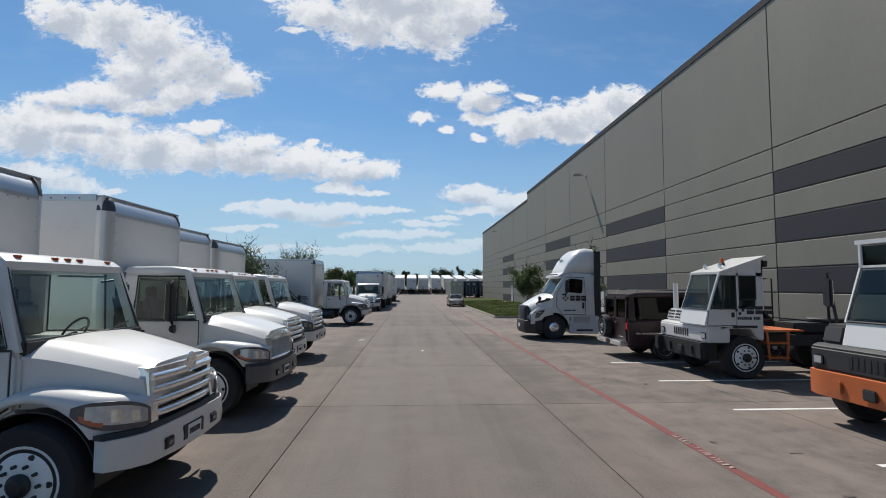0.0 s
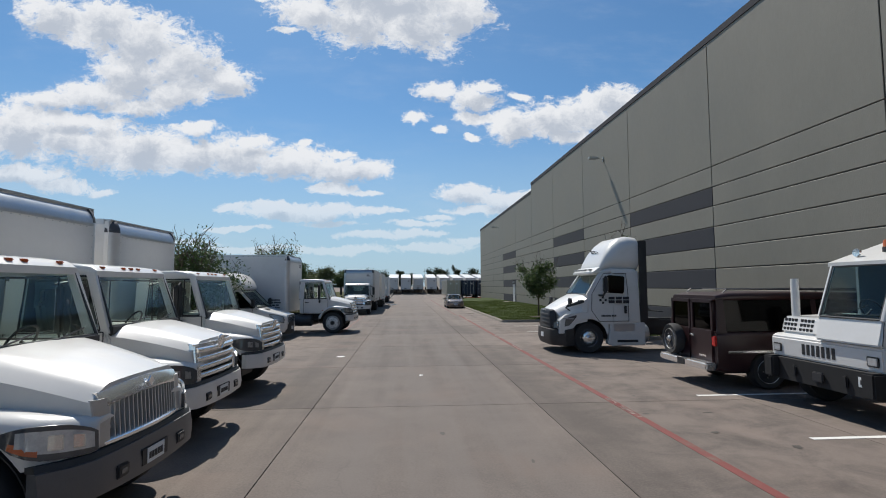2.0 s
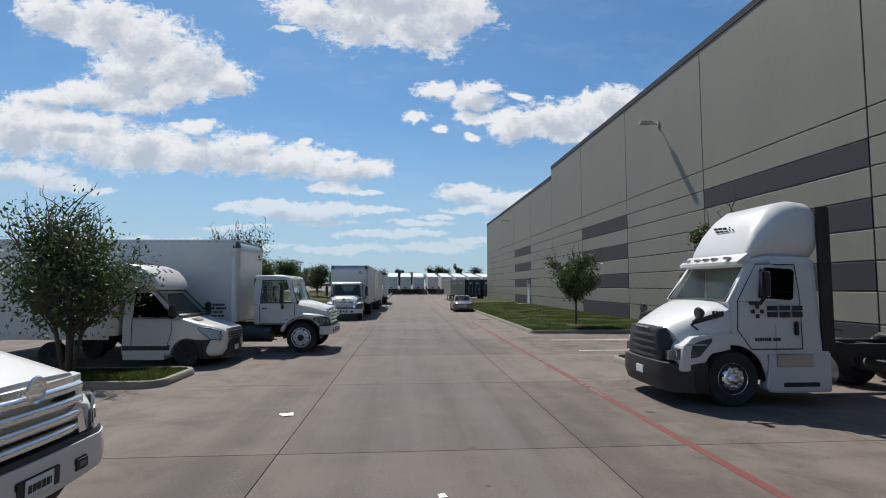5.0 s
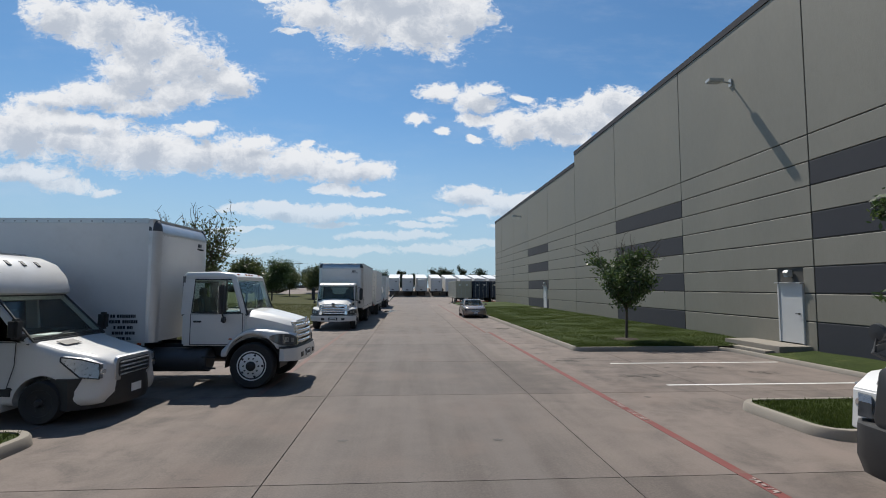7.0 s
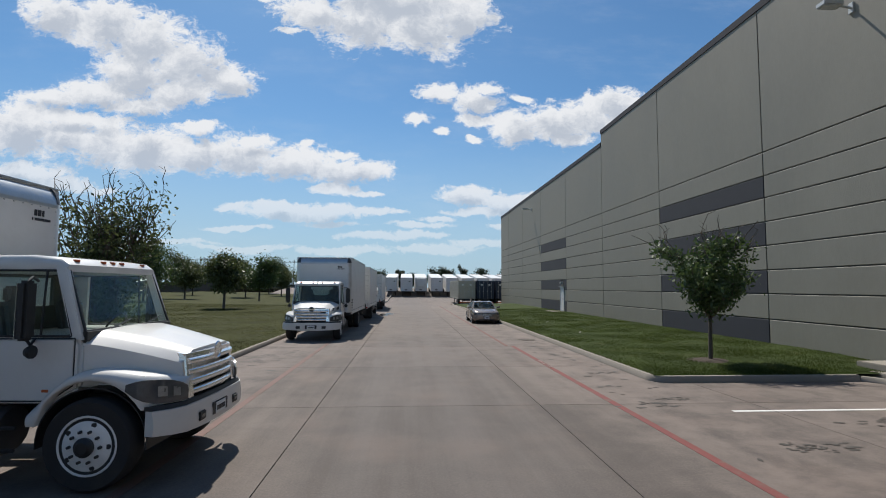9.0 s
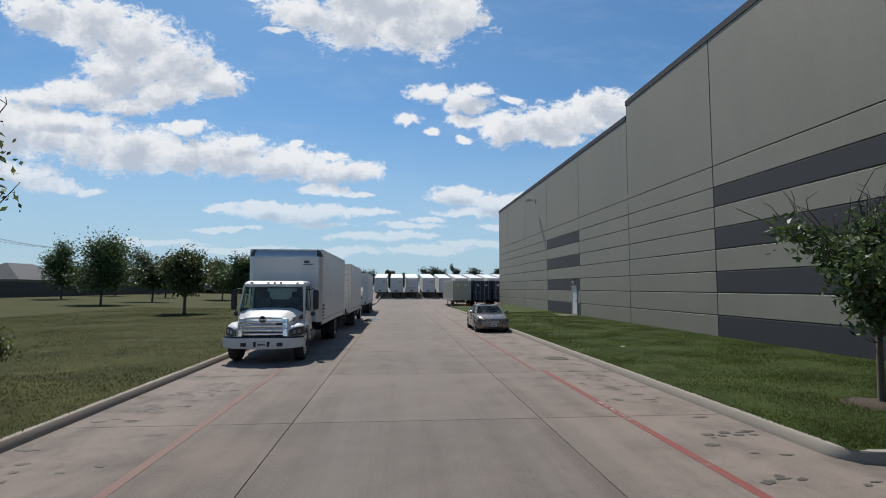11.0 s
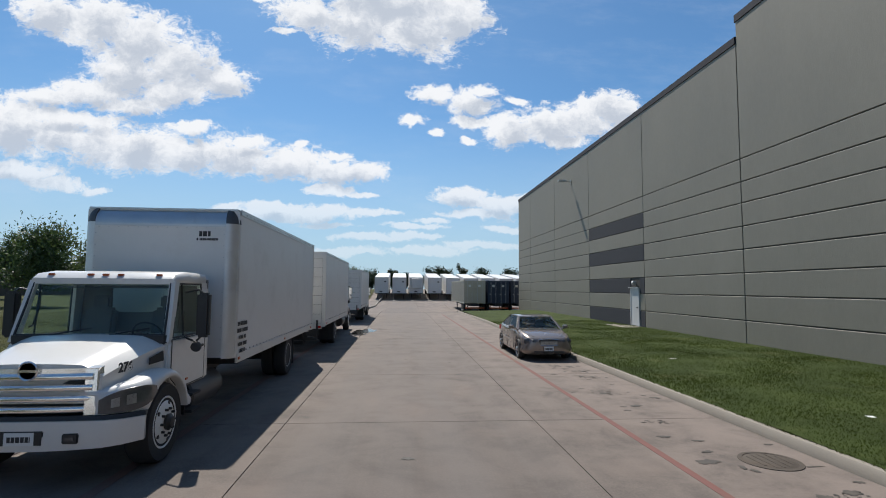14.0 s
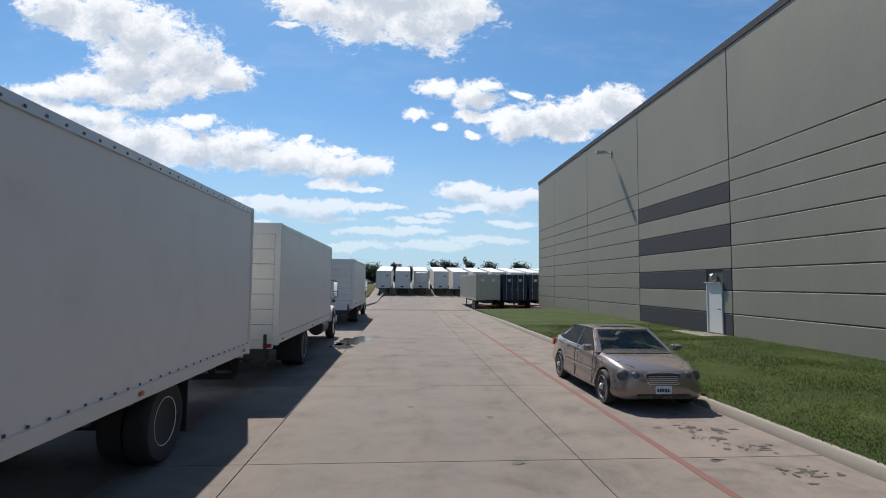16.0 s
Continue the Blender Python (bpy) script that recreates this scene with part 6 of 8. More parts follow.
    part("roof_side", loft([[(-0.86, y0 + 0.05, 1.7), (-0.86, y0 + 0.05, 2.96), (0.0, y0 + 0.05, 2.74), (0.0, y0 + 0.05, 1.7)], [(-0.86, y0, 1.7), (-0.86, y0, 2.96), (0.0, y0, 2.74), (0.0, y0, 1.7)]]), WHITE, cab)
    if brow:
        part("header", box(0.54, 0.62, y0, y1, 2.52, 2.6, 0.01), WHITE, cab)
        part("upper_window", box(0.57, 0.58, y0 + 0.06, y1 - 0.06, 2.6, 2.92), DARK_GLASS, cab, smooth=0)
        for y in (y0 + 0.03, y1 - 0.03):
            part("pillar", box(0.52, 0.62, y - 0.03, y + 0.03, 2.5, 2.96, 0.01), WHITE, cab)
    for y in (y0 + 0.03, y1 - 0.03):
        part("pillar", tube([(0.98, y, 1.66), (0.58, y, 2.56)], 0.045, 8), WHITE, cab)
    part("pillar", box(-0.05, 0.05, y1 - 0.05, y1, 1.68, 2.6, 0.01), WHITE, cab)
    part("pillar", box(-0.82, -0.62, y1 - 0.05, y1, 1.68, 2.6, 0.01), WHITE, cab)
    part("windscreen", quad_sheet([(0.99, y0 + 0.06, 1.7), (0.99, y1 - 0.06, 1.7), (0.6, y1 - 0.06, 2.54), (0.6, y0 + 0.06, 2.54)], 0.006), TEAL_GLASS, cab)
    part("door_window", quad_sheet([(0.9, y1 - 0.01, 1.72), (0.07, y1 - 0.01, 1.72), (0.07, y1 - 0.01, 2.5), (0.56, y1 - 0.01, 2.5)], 0.005), TEAL_GLASS, cab)
    part("side_window", quad_sheet([(-0.06, y1 - 0.01, 1.95), (-0.6, y1 - 0.01, 1.95), (-0.6, y1 - 0.01, 2.5), (-0.06, y1 - 0.01, 2.5)], 0.005), TEAL_GLASS, cab)
    seal = bmesh.new()
    for loop in ([(1.0, y0 + 0.05, 1.69), (1.0, y1 - 0.05, 1.69), (0.61, y1 - 0.05, 2.55), (0.61, y0 + 0.05, 2.55), (1.0, y0 + 0.05, 1.69)],
                 [(0.92, y1, 1.71), (0.06, y1, 1.71), (0.06, y1, 2.51), (0.56, y1, 2.51), (0.92, y1, 1.71)],
                 [(-0.05, y1, 1.94), (-0.61, y1, 1.94), (-0.61, y1, 2.51), (-0.05, y1, 2.51), (-0.05, y1, 1.94)]):
        for a, b in zip(loop, loop[1:]):
            tube([a, b], 0.018, 5, seal)
    tube([(0.99, 0.3, 1.72), (0.86, 0.85, 1.9)], 0.01, 5, seal)
    part("window_seal", seal, BLACK, cab)
    gap = bmesh.new()
    for a, b in (((0.06, y1 + 0.002, 1.7), (0.06, y1 + 0.002, 1.0)), ((0.98, y1 + 0.002, 1.68), (1.05, y1 + 0.002, 1.3)), ((0.06, y1 + 0.002, 1.3), (0.6, y1 + 0.002, 1.3))):
        tube([a, b], 0.008, 4, gap)
    part("door_gap", gap, BLACK, cab)
    part("door_handle", box(0.14, 0.24, y1, y1 + 0.03, 1.5, 1.62, 0.01), BLACK, cab)
    seats(t, -0.1, 1.5, (0.62,))
    part("dashboard", box(0.6, 0.9, y0 + 0.06, y1 - 0.06, 1.5, 1.74, 0.03), BLACK, t)
    steering(t, 0.5, 0.62, 1.82)
    part("visor_paper", box(0.62, 0.9, 0.3, 0.62, 1.745, 1.75), PAPER, t, smooth=0)
    logo(cab, pose(0.10, y1 + 0.002, 1.56, 0, 0, 180), 0.9)
    bars_text(cab, [(0, 0, 0.58, 0.07)], pose(0.03, y1 + 0.002, 1.44, 0, 0, 180))
    part("side_step", box(-0.62, 0.2, y1 - 0.02, y1 + 0.02, 1.24, 1.3, 0.01), CHASSIS, cab)
    # mirrors on tall brackets
    for s, yy in ((1, y1), (-1, -1.2)) if not stack else ((1, y1),):
        mir = part("mirror", box(0.62, 0.7, yy + s * 0.14 - 0.1, yy + s * 0.14 + 0.1, 1.9, 2.4, 0.03), BLACK, t)
        post = tube([(0.55, yy, 2.5 if s > 0 else 1.3), (0.64, yy + s * 0.16, 2.5), (0.64, yy + s * 0.16, 1.7), (0.55, yy, 1.7 if s > 0 else 1.25)], 0.03 if s < 0 else 0.018, 8)
        part("mirror_post", post, BLACK, mir)
        part("mirror_glass", box(0.612, 0.62, yy + s * 0.14 - 0.08, yy + s * 0.14 + 0.08, 1.94, 2.36), CHROME, mir)
    if stack:
        part("exhaust_stack", tube([(0.55, -0.98, 1.5), (0.55, -0.98, 2.35)], 0.085, 14), WHITE, t, "white upright exhaust stack")
    if beacon:
        be = part("beacon", lathe([(0.065, 2.84), (0.065, 2.93), (0.05, 2.98), (0.001, 2.985)], 16, "Z", (-0.05, 0.55, 0.0)), AMBER, t, "orange beacon")
        part("beacon_base", lathe([(0.001, 2.78), (0.08, 2.78), (0.08, 2.86), (0.001, 2.87)], 16, "Z", (-0.05, 0.55, 0.0)), BLACK, be)
        for y in (0.25, 0.9):
            wl = part("work_lamp", lathe([(0.001, -0.08), (0.05, -0.06), (0.075, 0.02), (0.07, 0.035), (0.001, 0.03)], 14, "X", (0.3, y, 2.78)), CHROME, t)
            part("lamp_stem", tube([(0.28, y, 2.64), (0.28, y, 2.76)], 0.015, 6), BLACK, wl)
    rear_lamp = part("rear_work_lamp", box(-1.08, -0.96, 0.95, 1.12, 2.74, 2.9, 0.02), BLACK, t)
    part("lamp_bracket", box(-1.0, -0.9, 1.0, 1.05, 2.86, 2.98, 0.005), BLACK, rear_lamp)
    rail = bmesh.new()
    tube([(-0.95, 1.1, 2.45), (-1.15, 1.12, 2.45), (-1.15, 1.12, 1.45), (-0.9, 1.1, 1.45)], 0.02, 8, rail)
    part("grab_rail", rail, BLACK, t)
    # rear deck, steps, fifth wheel boom
    deck = part("deck", box(-2.0, -0.9, -0.9, 1.1, 1.14, 1.18, 0.005), ORANGE, t, "orange walk-over deck")
    for z in (0.5, 0.85):
        part("deck_step", box(-1.5, -0.95, 0.85, 1.25, z, z + 0.04, 0.005), ORANGE, deck)
    bar_run(deck, "step_rail", [[(-0.95, 1.22, 1.15), (-1.0, 1.22, 0.45)], [(-1.5, 1.22, 1.15), (-1.45, 1.22, 0.45)]], 0.03, ORANGE)
    boom = box(-3.6, -1.9, -0.38, 0.38, 1.05, 1.3, 0.03)
    part("lift_boom", boom, CHASSIS, t)
    part("fifth_wheel", lathe([(0.001, 1.42), (0.44, 1.42), (0.47, 1.39), (0.47, 1.33), (0.001, 1.3)], 24, "Z", (-3.1, 0, 0)), CHASSIS, t)
    part("hose_tower", box(-1.15, -1.0, -0.7, -0.3, 1.18, 2.1, 0.02), CHASSIS, t)
    bar_run(t, "air_hose", [[(-1.1, -0.45 - 0.1 * k, 2.0), (-1.6, -0.4 - 0.05 * k, 1.55), (-1.3, -0.3, 1.25)] for k in range(3)], 0.016, BLACK)
    # the cab is short: draw its length in, and move what lies behind it up
    for o in t.children_recursive:
        if o.type == "MESH" and o.name.split(".")[0] not in ("tyre", "rim", "hub", "nut_ring", "hand_hole", "axle", "lettering", "company_mark"):
            for v in o.data.vertices:
                v.co.x = v.co.x * 0.76 if v.co.x > -0.9 else v.co.x + 0.216
        elif o.name.split(".")[0] in ("lettering", "company_mark"):
            o.matrix_basis = Matrix.Translation((o.matrix_basis.translation.x * -0.24, 0, 0)) @ o.matrix_basis
    if stack:
        # this one carries its cab and nose farther forward
        for o in t.children:
            kind = o.name.split(".")[0]
            far = {"bumper": 0.16, "nose_panel": 0.16, "engine_hood": 0.16, "deck": 0.4}.get(kind, 0.36)
            if o.type == "MESH" and kind not in ("axle", "chassis_frame", "lift_boom", "fifth_wheel", "hose_tower", "air_hose"):
                o.matrix_basis = Matrix.Translation((far, 0, 0)) @ o.matrix_basis
    return t


road_tractor(pose(5.95, 22.6, 0, 0, 0, 180), "white day-cab road tractor with roof fairing and no trailer")
yard_tractor(pose(8.3, 13.4, 0, 0, 0, 180), "white yard tractor with exhaust stack and orange beacon", BUMPER_BLACK, WHITE)
yard_tractor(pose(7.8, 7.35, 0, 0, 0, 180), "white yard tractor with orange bumper and dark nose", ORANGE, CHASSIS, stack=False, beacon=False, y0=-0.72, hood_paint=CHASSIS, brow=0.4)

# ---- van, cutaway van and car ----
def conversion_van(m, label):
    """A full-size passenger van seen from its back: barn doors, spare wheel on one of them, roof rails."""
    v = thing("passenger_van", m, label, "van")
    rows = []
    for x, w, z0, z1, r, wt in ((0.92, 0.86, 0.45, 0.98, 0.08, 0.8), (0.8, 0.96, 0.36, 1.05, 0.1, 0.9), (0.15, 1.0, 0.34, 1.18, 0.12, 0.95), (0.0, 1.0, 0.34, 1.25, 0.1, 0.95)):
        rows.append(rounded(x, w, z0, z1, r, 4, wt))
    part("hood", loft(rows), MAROON, v, smooth=50)
    body = part("body", loft([rounded(0.02, 1.0, 0.34, 1.22, 0.1), rounded(-0.3, 1.01, 0.34, 1.24, 0.1), rounded(-4.4, 1.01, 0.36, 1.24, 0.1), rounded(-4.62, 0.99, 0.42, 1.22, 0.12)]), MAROON, v, smooth=50)
    cut_out(body, [disc_cutter(x, y0, y1, 0.38, 0.45) for x in (0.0, -3.5) for y0, y1 in ((0.6, 1.2), (-1.2, -0.6))])
    part("underbody", box(-4.3, 0.5, -0.7, 0.7, 0.3, 0.6, 0.03), CHASSIS, v)
    # upper body: posts and roof with glass between
    top = part("roof", loft([rounded(-0.55, 0.86, 1.9, 2.0, 0.05), rounded(-0.8, 0.9, 1.88, 2.05, 0.08), rounded(-2.5, 0.92, 1.88, 2.08, 0.09), rounded(-4.3, 0.92, 1.88, 2.06, 0.09), rounded(-4.56, 0.88, 1.88, 2.0, 0.06)]), MAROON, v, smooth=50)
    for s in (-1, 1):
        for x0, x1, xt0, xt1 in ((0.0, -0.08, -0.6, -0.68), (-1.1, -1.22, -1.12, -1.24), (-2.3, -2.42, -2.3, -2.42), (-4.4, -4.6, -4.4, -4.56)):
            part("post", loft([[(x0, s * 0.99, 1.2), (x1, s * 0.99, 1.2), (x1, s * 0.93, 1.2), (x0, s * 0.93, 1.2)], [(xt0, s * 0.9, 1.92), (xt1, s * 0.9, 1.92), (xt1, s * 0.84, 1.92), (xt0, s * 0.84, 1.92)]]), MAROON, top)
        for a, b in ((-0.1, -1.1), (-1.22, -2.3), (-2.42, -4.4)):
            part("side_window", quad_sheet([(a, s * 0.985, 1.24), (b, s * 0.985, 1.24), (b, s * 0.895, 1.9), (a - (0.5 if a > -0.2 else 0), s * 0.895, 1.9)], 0.005), PRIVACY, top)
        part("roof_rail", tube([(-0.9, s * 0.72, 2.05), (-1.0, s * 0.72, 2.14), (-4.2, s * 0.72, 2.14), (-4.3, s * 0.72, 2.05)], 0.016, 8), TANK, v)
        wheel(v, 0, s * 0.99, 0.38, 0.24, "car", "front_wheel")
        wheel(v, -3.5, s * 0.99, 0.38, 0.24, "car", "rear_wheel")
        part("trim_strip", box(-4.4, 0.5, s * 1.0, s * 1.02, 0.78, 0.83, 0.008), CHROME, v)
        part("tail_lamp", box(-4.66, -4.52, s * 0.9 - 0.07, s * 0.9 + 0.07, 0.92, 1.14, 0.02), RED_LENS, v)
    for x in (-1.3, -2.6, -3.9):
        part("roof_bar", tube([(x, -0.72, 2.14), (x, 0.72, 2.14)], 0.012, 8), BLACK, v)
    part("windscreen", quad_sheet([(0.0, -0.92, 1.24), (0.0, 0.92, 1.24), (-0.6, 0.84, 1.92), (-0.6, -0.84, 1.92)], 0.006), DARK_GLASS, top)
    # rear doors
    for s in (-1, 1):
        door = part("rear_door", box(-4.66, -4.6, min(s * 0.015, s * 0.86), max(s * 0.015, s * 0.86), 0.5, 1.26, 0.02), MAROON, v)
        fr = box(-4.64, -4.55, min(s * 0.015, s * 0.1), max(s * 0.015, s * 0.1), 1.24, 1.9, 0.01)
        box(-4.64, -4.55, min(s * 0.78, s * 0.86), max(s * 0.78, s * 0.86), 1.24, 1.9, 0.01, fr)
        box(-4.64, -4.55, min(s * 0.015, s * 0.86), max(s * 0.015, s * 0.86), 1.84, 1.92, 0.01, fr)
        part("door_window_frame", fr, MAROON, door)
        part("rear_window", box(-4.61, -4.6, min(s * 0.1, s * 0.78), max(s * 0.1, s * 0.78), 1.26, 1.84), PRIVACY, door, smooth=0)
    part("door_handle", box(-4.7, -4.66, -0.18, -0.04, 1.08, 1.13, 0.01), CHROME, v)
    part("model_mark", box(-4.665, -4.66, -0.62, -0.36, 0.66, 0.7, 0.002), CHROME, v)
    # spare wheel on its carrier, on the left-hand door
    sp = wheel(v, -4.72, 0.52, 0.36, 0.2, "car", "spare_wheel")
    sp.matrix_basis = pose(-4.88, 0.52, 0.95, 0, 0, 90)
    part("spare_carrier", tube([(-4.62, 0.2, 0.7), (-4.72, 0.5, 0.85), (-4.62, 0.8, 0.7)], 0.025, 8), BLACK, v)
    bp = part("bumper", box(-4.9, -4.66, -1.0, 1.0, 0.42, 0.58, 0.03), CHROME, v, "chrome step bumper")
    part("number_plate", box(-4.91, -4.9, -0.15, 0.15, 0.43, 0.57, 0.002), BLACK, bp)
    part("front_bumper", box(0.9, 1.05, -0.98, 0.98, 0.42, 0.6, 0.03), CHROME, v)
    for x, z in ((-0.9, 0.72), (-2.0, 0.72), (-3.0, 0.72)):
        seats(v, x, z + 0.1, (-0.45, 0.45))
    return v


def cutaway_van(m, label):
    """A narrow-nosed van cab with a box body and a wind deflector over the cab."""
    v = thing("cutaway_van", m, label, "van")
    rows = []
    for x, w, z0, z1, r, wt in ((0.92, 0.7, 0.45, 0.9, 0.1, 0.62), (0.84, 0.86, 0.3, 1.02, 0.14, 0.74), (0.6, 0.95, 0.26, 1.1, 0.16, 0.82), (0.2, 0.98, 0.26, 1.2, 0.16, 0.9), (-0.25, 0.99, 0.26, 1.34, 0.14, 0.94)):
        rows.append(rounded(x, w, z0, z1, r, 5, wt))
    rows += [rounded(-0.6, 0.995, 0.3, 1.36, 0.1, 5, 0.97), rounded(-1.75, 0.995, 0.32, 1.38, 0.08, 5, 0.98)]
    body = part("body", loft(rows), WHITE, v, smooth=50)
    cut_out(body, [disc_cutter(0.0, y0, y1, 0.35, 0.43) for y0, y1 in ((0.6, 1.2), (-1.2, -0.6))])
    part("wheel_liner", box(-0.5, 0.5, -0.6, 0.6, 0.2, 0.9, 0.05), BLACK, v)
    part("skirt", box(-1.75, -0.44, -1.003, 1.003, 0.44, 0.60, 0.02), BLACK, v)
    part("step_panel", box(-1.72, -0.6, -1.0, 1.0, 0.20, 0.42, 0.02), WHITE_B, v)
    part("bumper", loft([[(0.45 + 0.52 * (1 - abs(u) ** 3), u * 0.98, 0.22), (0.47 + 0.53 * (1 - abs(u) ** 3), u * 1.0, 0.34), (0.44 + 0.53 * (1 - abs(u) ** 3), u * 0.995, 0.73), (0.1, u * 0.9, 0.73), (0.1, u * 0.9, 0.24)] for u in np.linspace(-1, 1, 13)]), BLACK, v, "dark unpainted bumper")
    roof = part("cab_roof", loft([rounded(-0.98, 0.8, 2.0, 2.1, 0.05), rounded(-1.2, 0.85, 1.98, 2.2, 0.08), rounded(-1.75, 0.86, 1.98, 2.24, 0.08)]), WHITE, v)
    for s in (-1, 1):
        part("pillar", loft([[(-0.2, s * 0.96, 1.3), (-0.34, s * 0.97, 1.3), (-0.34, s * 0.9, 1.3), (-0.2, s * 0.88, 1.3)], [(-0.96, s * 0.84, 2.06), (-1.08, s * 0.85, 2.06), (-1.08, s * 0.79, 2.06), (-0.96, s * 0.77, 2.06)]]), WHITE, roof)
        part("pillar", loft([[(-1.5, s * 0.98, 1.3), (-1.75, s * 0.98, 1.3), (-1.75, s * 0.9, 1.3), (-1.5, s * 0.9, 1.3)], [(-1.5, s * 0.86, 2.06), (-1.75, s * 0.86, 2.06), (-1.75, s * 0.8, 2.06), (-1.5, s * 0.8, 2.06)]]), WHITE, roof)
        part("side_window", quad_sheet([(-0.3, s * 0.965, 1.34), (-1.5, s * 0.965, 1.36), (-1.5, s * 0.855, 2.02), (-1.06, s * 0.85, 2.02)], 0.005), DARK_GLASS, roof)
        mir = part("mirror", box(-0.42, -0.28, s * 1.1 - 0.09, s * 1.1 + 0.09, 1.38, 1.72, 0.04), BLACK, v)
        part("mirror_glass", box(-0.426, -0.42, s * 1.1 - 0.07, s * 1.1 + 0.07, 1.42, 1.68), CHROME, mir)
        part("mirror_foot", box(-0.4, -0.3, min(s * 0.9, s * 1.05), max(s * 0.9, s * 1.05), 1.36, 1.46, 0.02), BLACK, mir)
        gap = bmesh.new()
        ring = [(-1.5, s * 0.998, 0.5), (-1.5, s * 0.99, 1.34), (-0.42, s * 0.985, 1.32), (-0.42, s * 0.997, 0.95), (-0.55, s * 0.998, 0.5), (-1.5, s * 0.998, 0.5)]
        for a, b in zip(ring, ring[1:]):
            tube([a, b], 0.008, 4, gap)
        part("door_gap", gap, BLACK, body)
        part("door_handle", box(-1.42, -1.26, s * 0.99, s * 1.02, 1.14, 1.18, 0.01), WHITE, body)
        lamp = loft([[(0.30, s * 0.962, 1.08), (0.30, s * 0.97, 1.02), (0.30, s * 0.8, 1.02), (0.30, s * 0.8, 1.1)], [(0.62, s * 0.92, 1.03), (0.62, s * 0.965, 0.76), (0.62, s * 0.7, 0.76), (0.62, s * 0.68, 1.05)], [(0.84, s * 0.82, 0.95), (0.86, s * 0.85, 0.72), (0.86, s * 0.56, 0.70), (0.84, s * 0.55, 0.94)]])
        hl = part("headlamp", lamp, BOWL, v, "clear swept-back headlamp", smooth=30)
        part("reflector", box(0.80, 0.875, s * 0.74 - 0.07, s * 0.74 + 0.07, 0.77, 0.88, 0.02), CHROME, hl)
        part("lamp_rim", tube([(0.30, s * 0.968, 1.085), (0.62, s * 0.925, 1.04), (0.845, s * 0.825, 0.955), (0.865, s * 0.855, 0.715), (0.62, s * 0.97, 0.755), (0.30, s * 0.975, 1.015), (0.30, s * 0.968, 1.085)], 0.012, 5), BLACK, hl)
        wheel(v, 0.0, s * 0.98, 0.35, 0.22, "dark", "front_wheel")
        wheel(v, -3.65, s * 1.0, 0.35, 0.22, "dark", "rear_wheel")
    part("windscreen", quad_sheet([(-0.22, -0.9, 1.33), (-0.22, 0.9, 1.33), (-0.97, 0.79, 2.07), (-0.97, -0.79, 2.07)], 0.006), GLASS, roof)
    gask = bmesh.new()
    loop = [(-0.2, -0.91, 1.33), (-0.2, 0.91, 1.33), (-0.95, 0.8, 2.08), (-0.95, -0.8, 2.08), (-0.2, -0.91, 1.33)]
    for a, b in zip(loop, loop[1:]):
        tube([a, b], 0.018, 6, gask)
    part("windscreen_seal", gask, BLACK, roof)
    part("hood_vent", quad_sheet([(-0.05, -0.6, 1.30), (0.12, -0.6, 1.245), (0.12, -0.2, 1.25), (-0.05, -0.2, 1.305)], 0.008), BLACK, body)
    gr = part("grille", loft([rounded(0.82, 0.5, 0.66, 1.0, 0.08), rounded(0.95, 0.46, 0.68, 0.96, 0.08)]), BLACK, v)
    for z in (0.72, 0.79, 0.86, 0.93):
        part("grille_bar", box(0.94, 0.972, -0.44, 0.44, z - 0.014, z + 0.014, 0.008), CHROME, gr)
    part("grille_frame", loft([rounded(0.9, 0.55, 0.62, 1.04, 0.1), rounded(0.94, 0.53, 0.63, 1.02, 0.1)]), ALU, gr)
    pl = part("number_plate", box(0.99, 1.0, -0.15, 0.15, 0.38, 0.52, 0.002), PLATE, v)
    seats(v, -1.3, 0.98, (-0.45, 0.45))
    part("dashboard", box(-0.80, -0.24, -0.92, 0.92, 1.05, 1.39, 0.02), BLACK, v)
    # dark back panel and sill-height cover added for the shade inside the cab
    part("bulkhead", box(-1.76, -1.72, -0.86, 0.86, 1.3, 2.02), CHASSIS, v, "dark cab back added to shade the inside", smooth=0)
    part("cab_floor", box(-1.72, -0.80, -0.94, 0.94, 1.3, 1.42, 0.01), CHASSIS, v)
    part("papers", box(-0.62, -0.36, -0.45, 0.05, 1.391, 1.398), PAPER, v, smooth=0)
    for y in (-0.34, 0.0, 0.34):
        part("marker_lamp", loft([rounded(-1.12, 0.03, 2.605, 2.63, 0.01), rounded(-1.22, 0.045, 2.66, 2.705, 0.015)]), BLACK, v).matrix_basis = pose(0, y, 0)
    for y in (-0.5, 0.1):
        part("wiper", tube([(-0.2, y, 1.345), (-0.27, y + 0.3, 1.40), (-0.31, y + 0.58, 1.43)], 0.011, 5), BLACK, v)
    steering(v, -0.7, 0.45, 1.3)
    # deflector
    rows = [rounded(-0.86, 0.82, 2.12, 2.22, 0.04, 5), rounded(-1.0, 0.95, 2.06, 2.48, 0.18, 5), rounded(-1.2, 1.02, 2.04, 2.68, 0.22, 5), rounded(-1.5, 1.06, 2.04, 2.8, 0.24, 5), rounded(-1.82, 1.08, 2.04, 2.84, 0.24, 5)]
    part("wind_deflector", loft(rows), WHITE, v, smooth=60)
    part("ladder_rack", box(-3.6, -1.4, -0.95, -0.85, 2.88, 2.94, 0.01), ALU, v)
    cargo_box(v, -1.85, 4.2, 0.78, 2.9, 1.1)
    return v


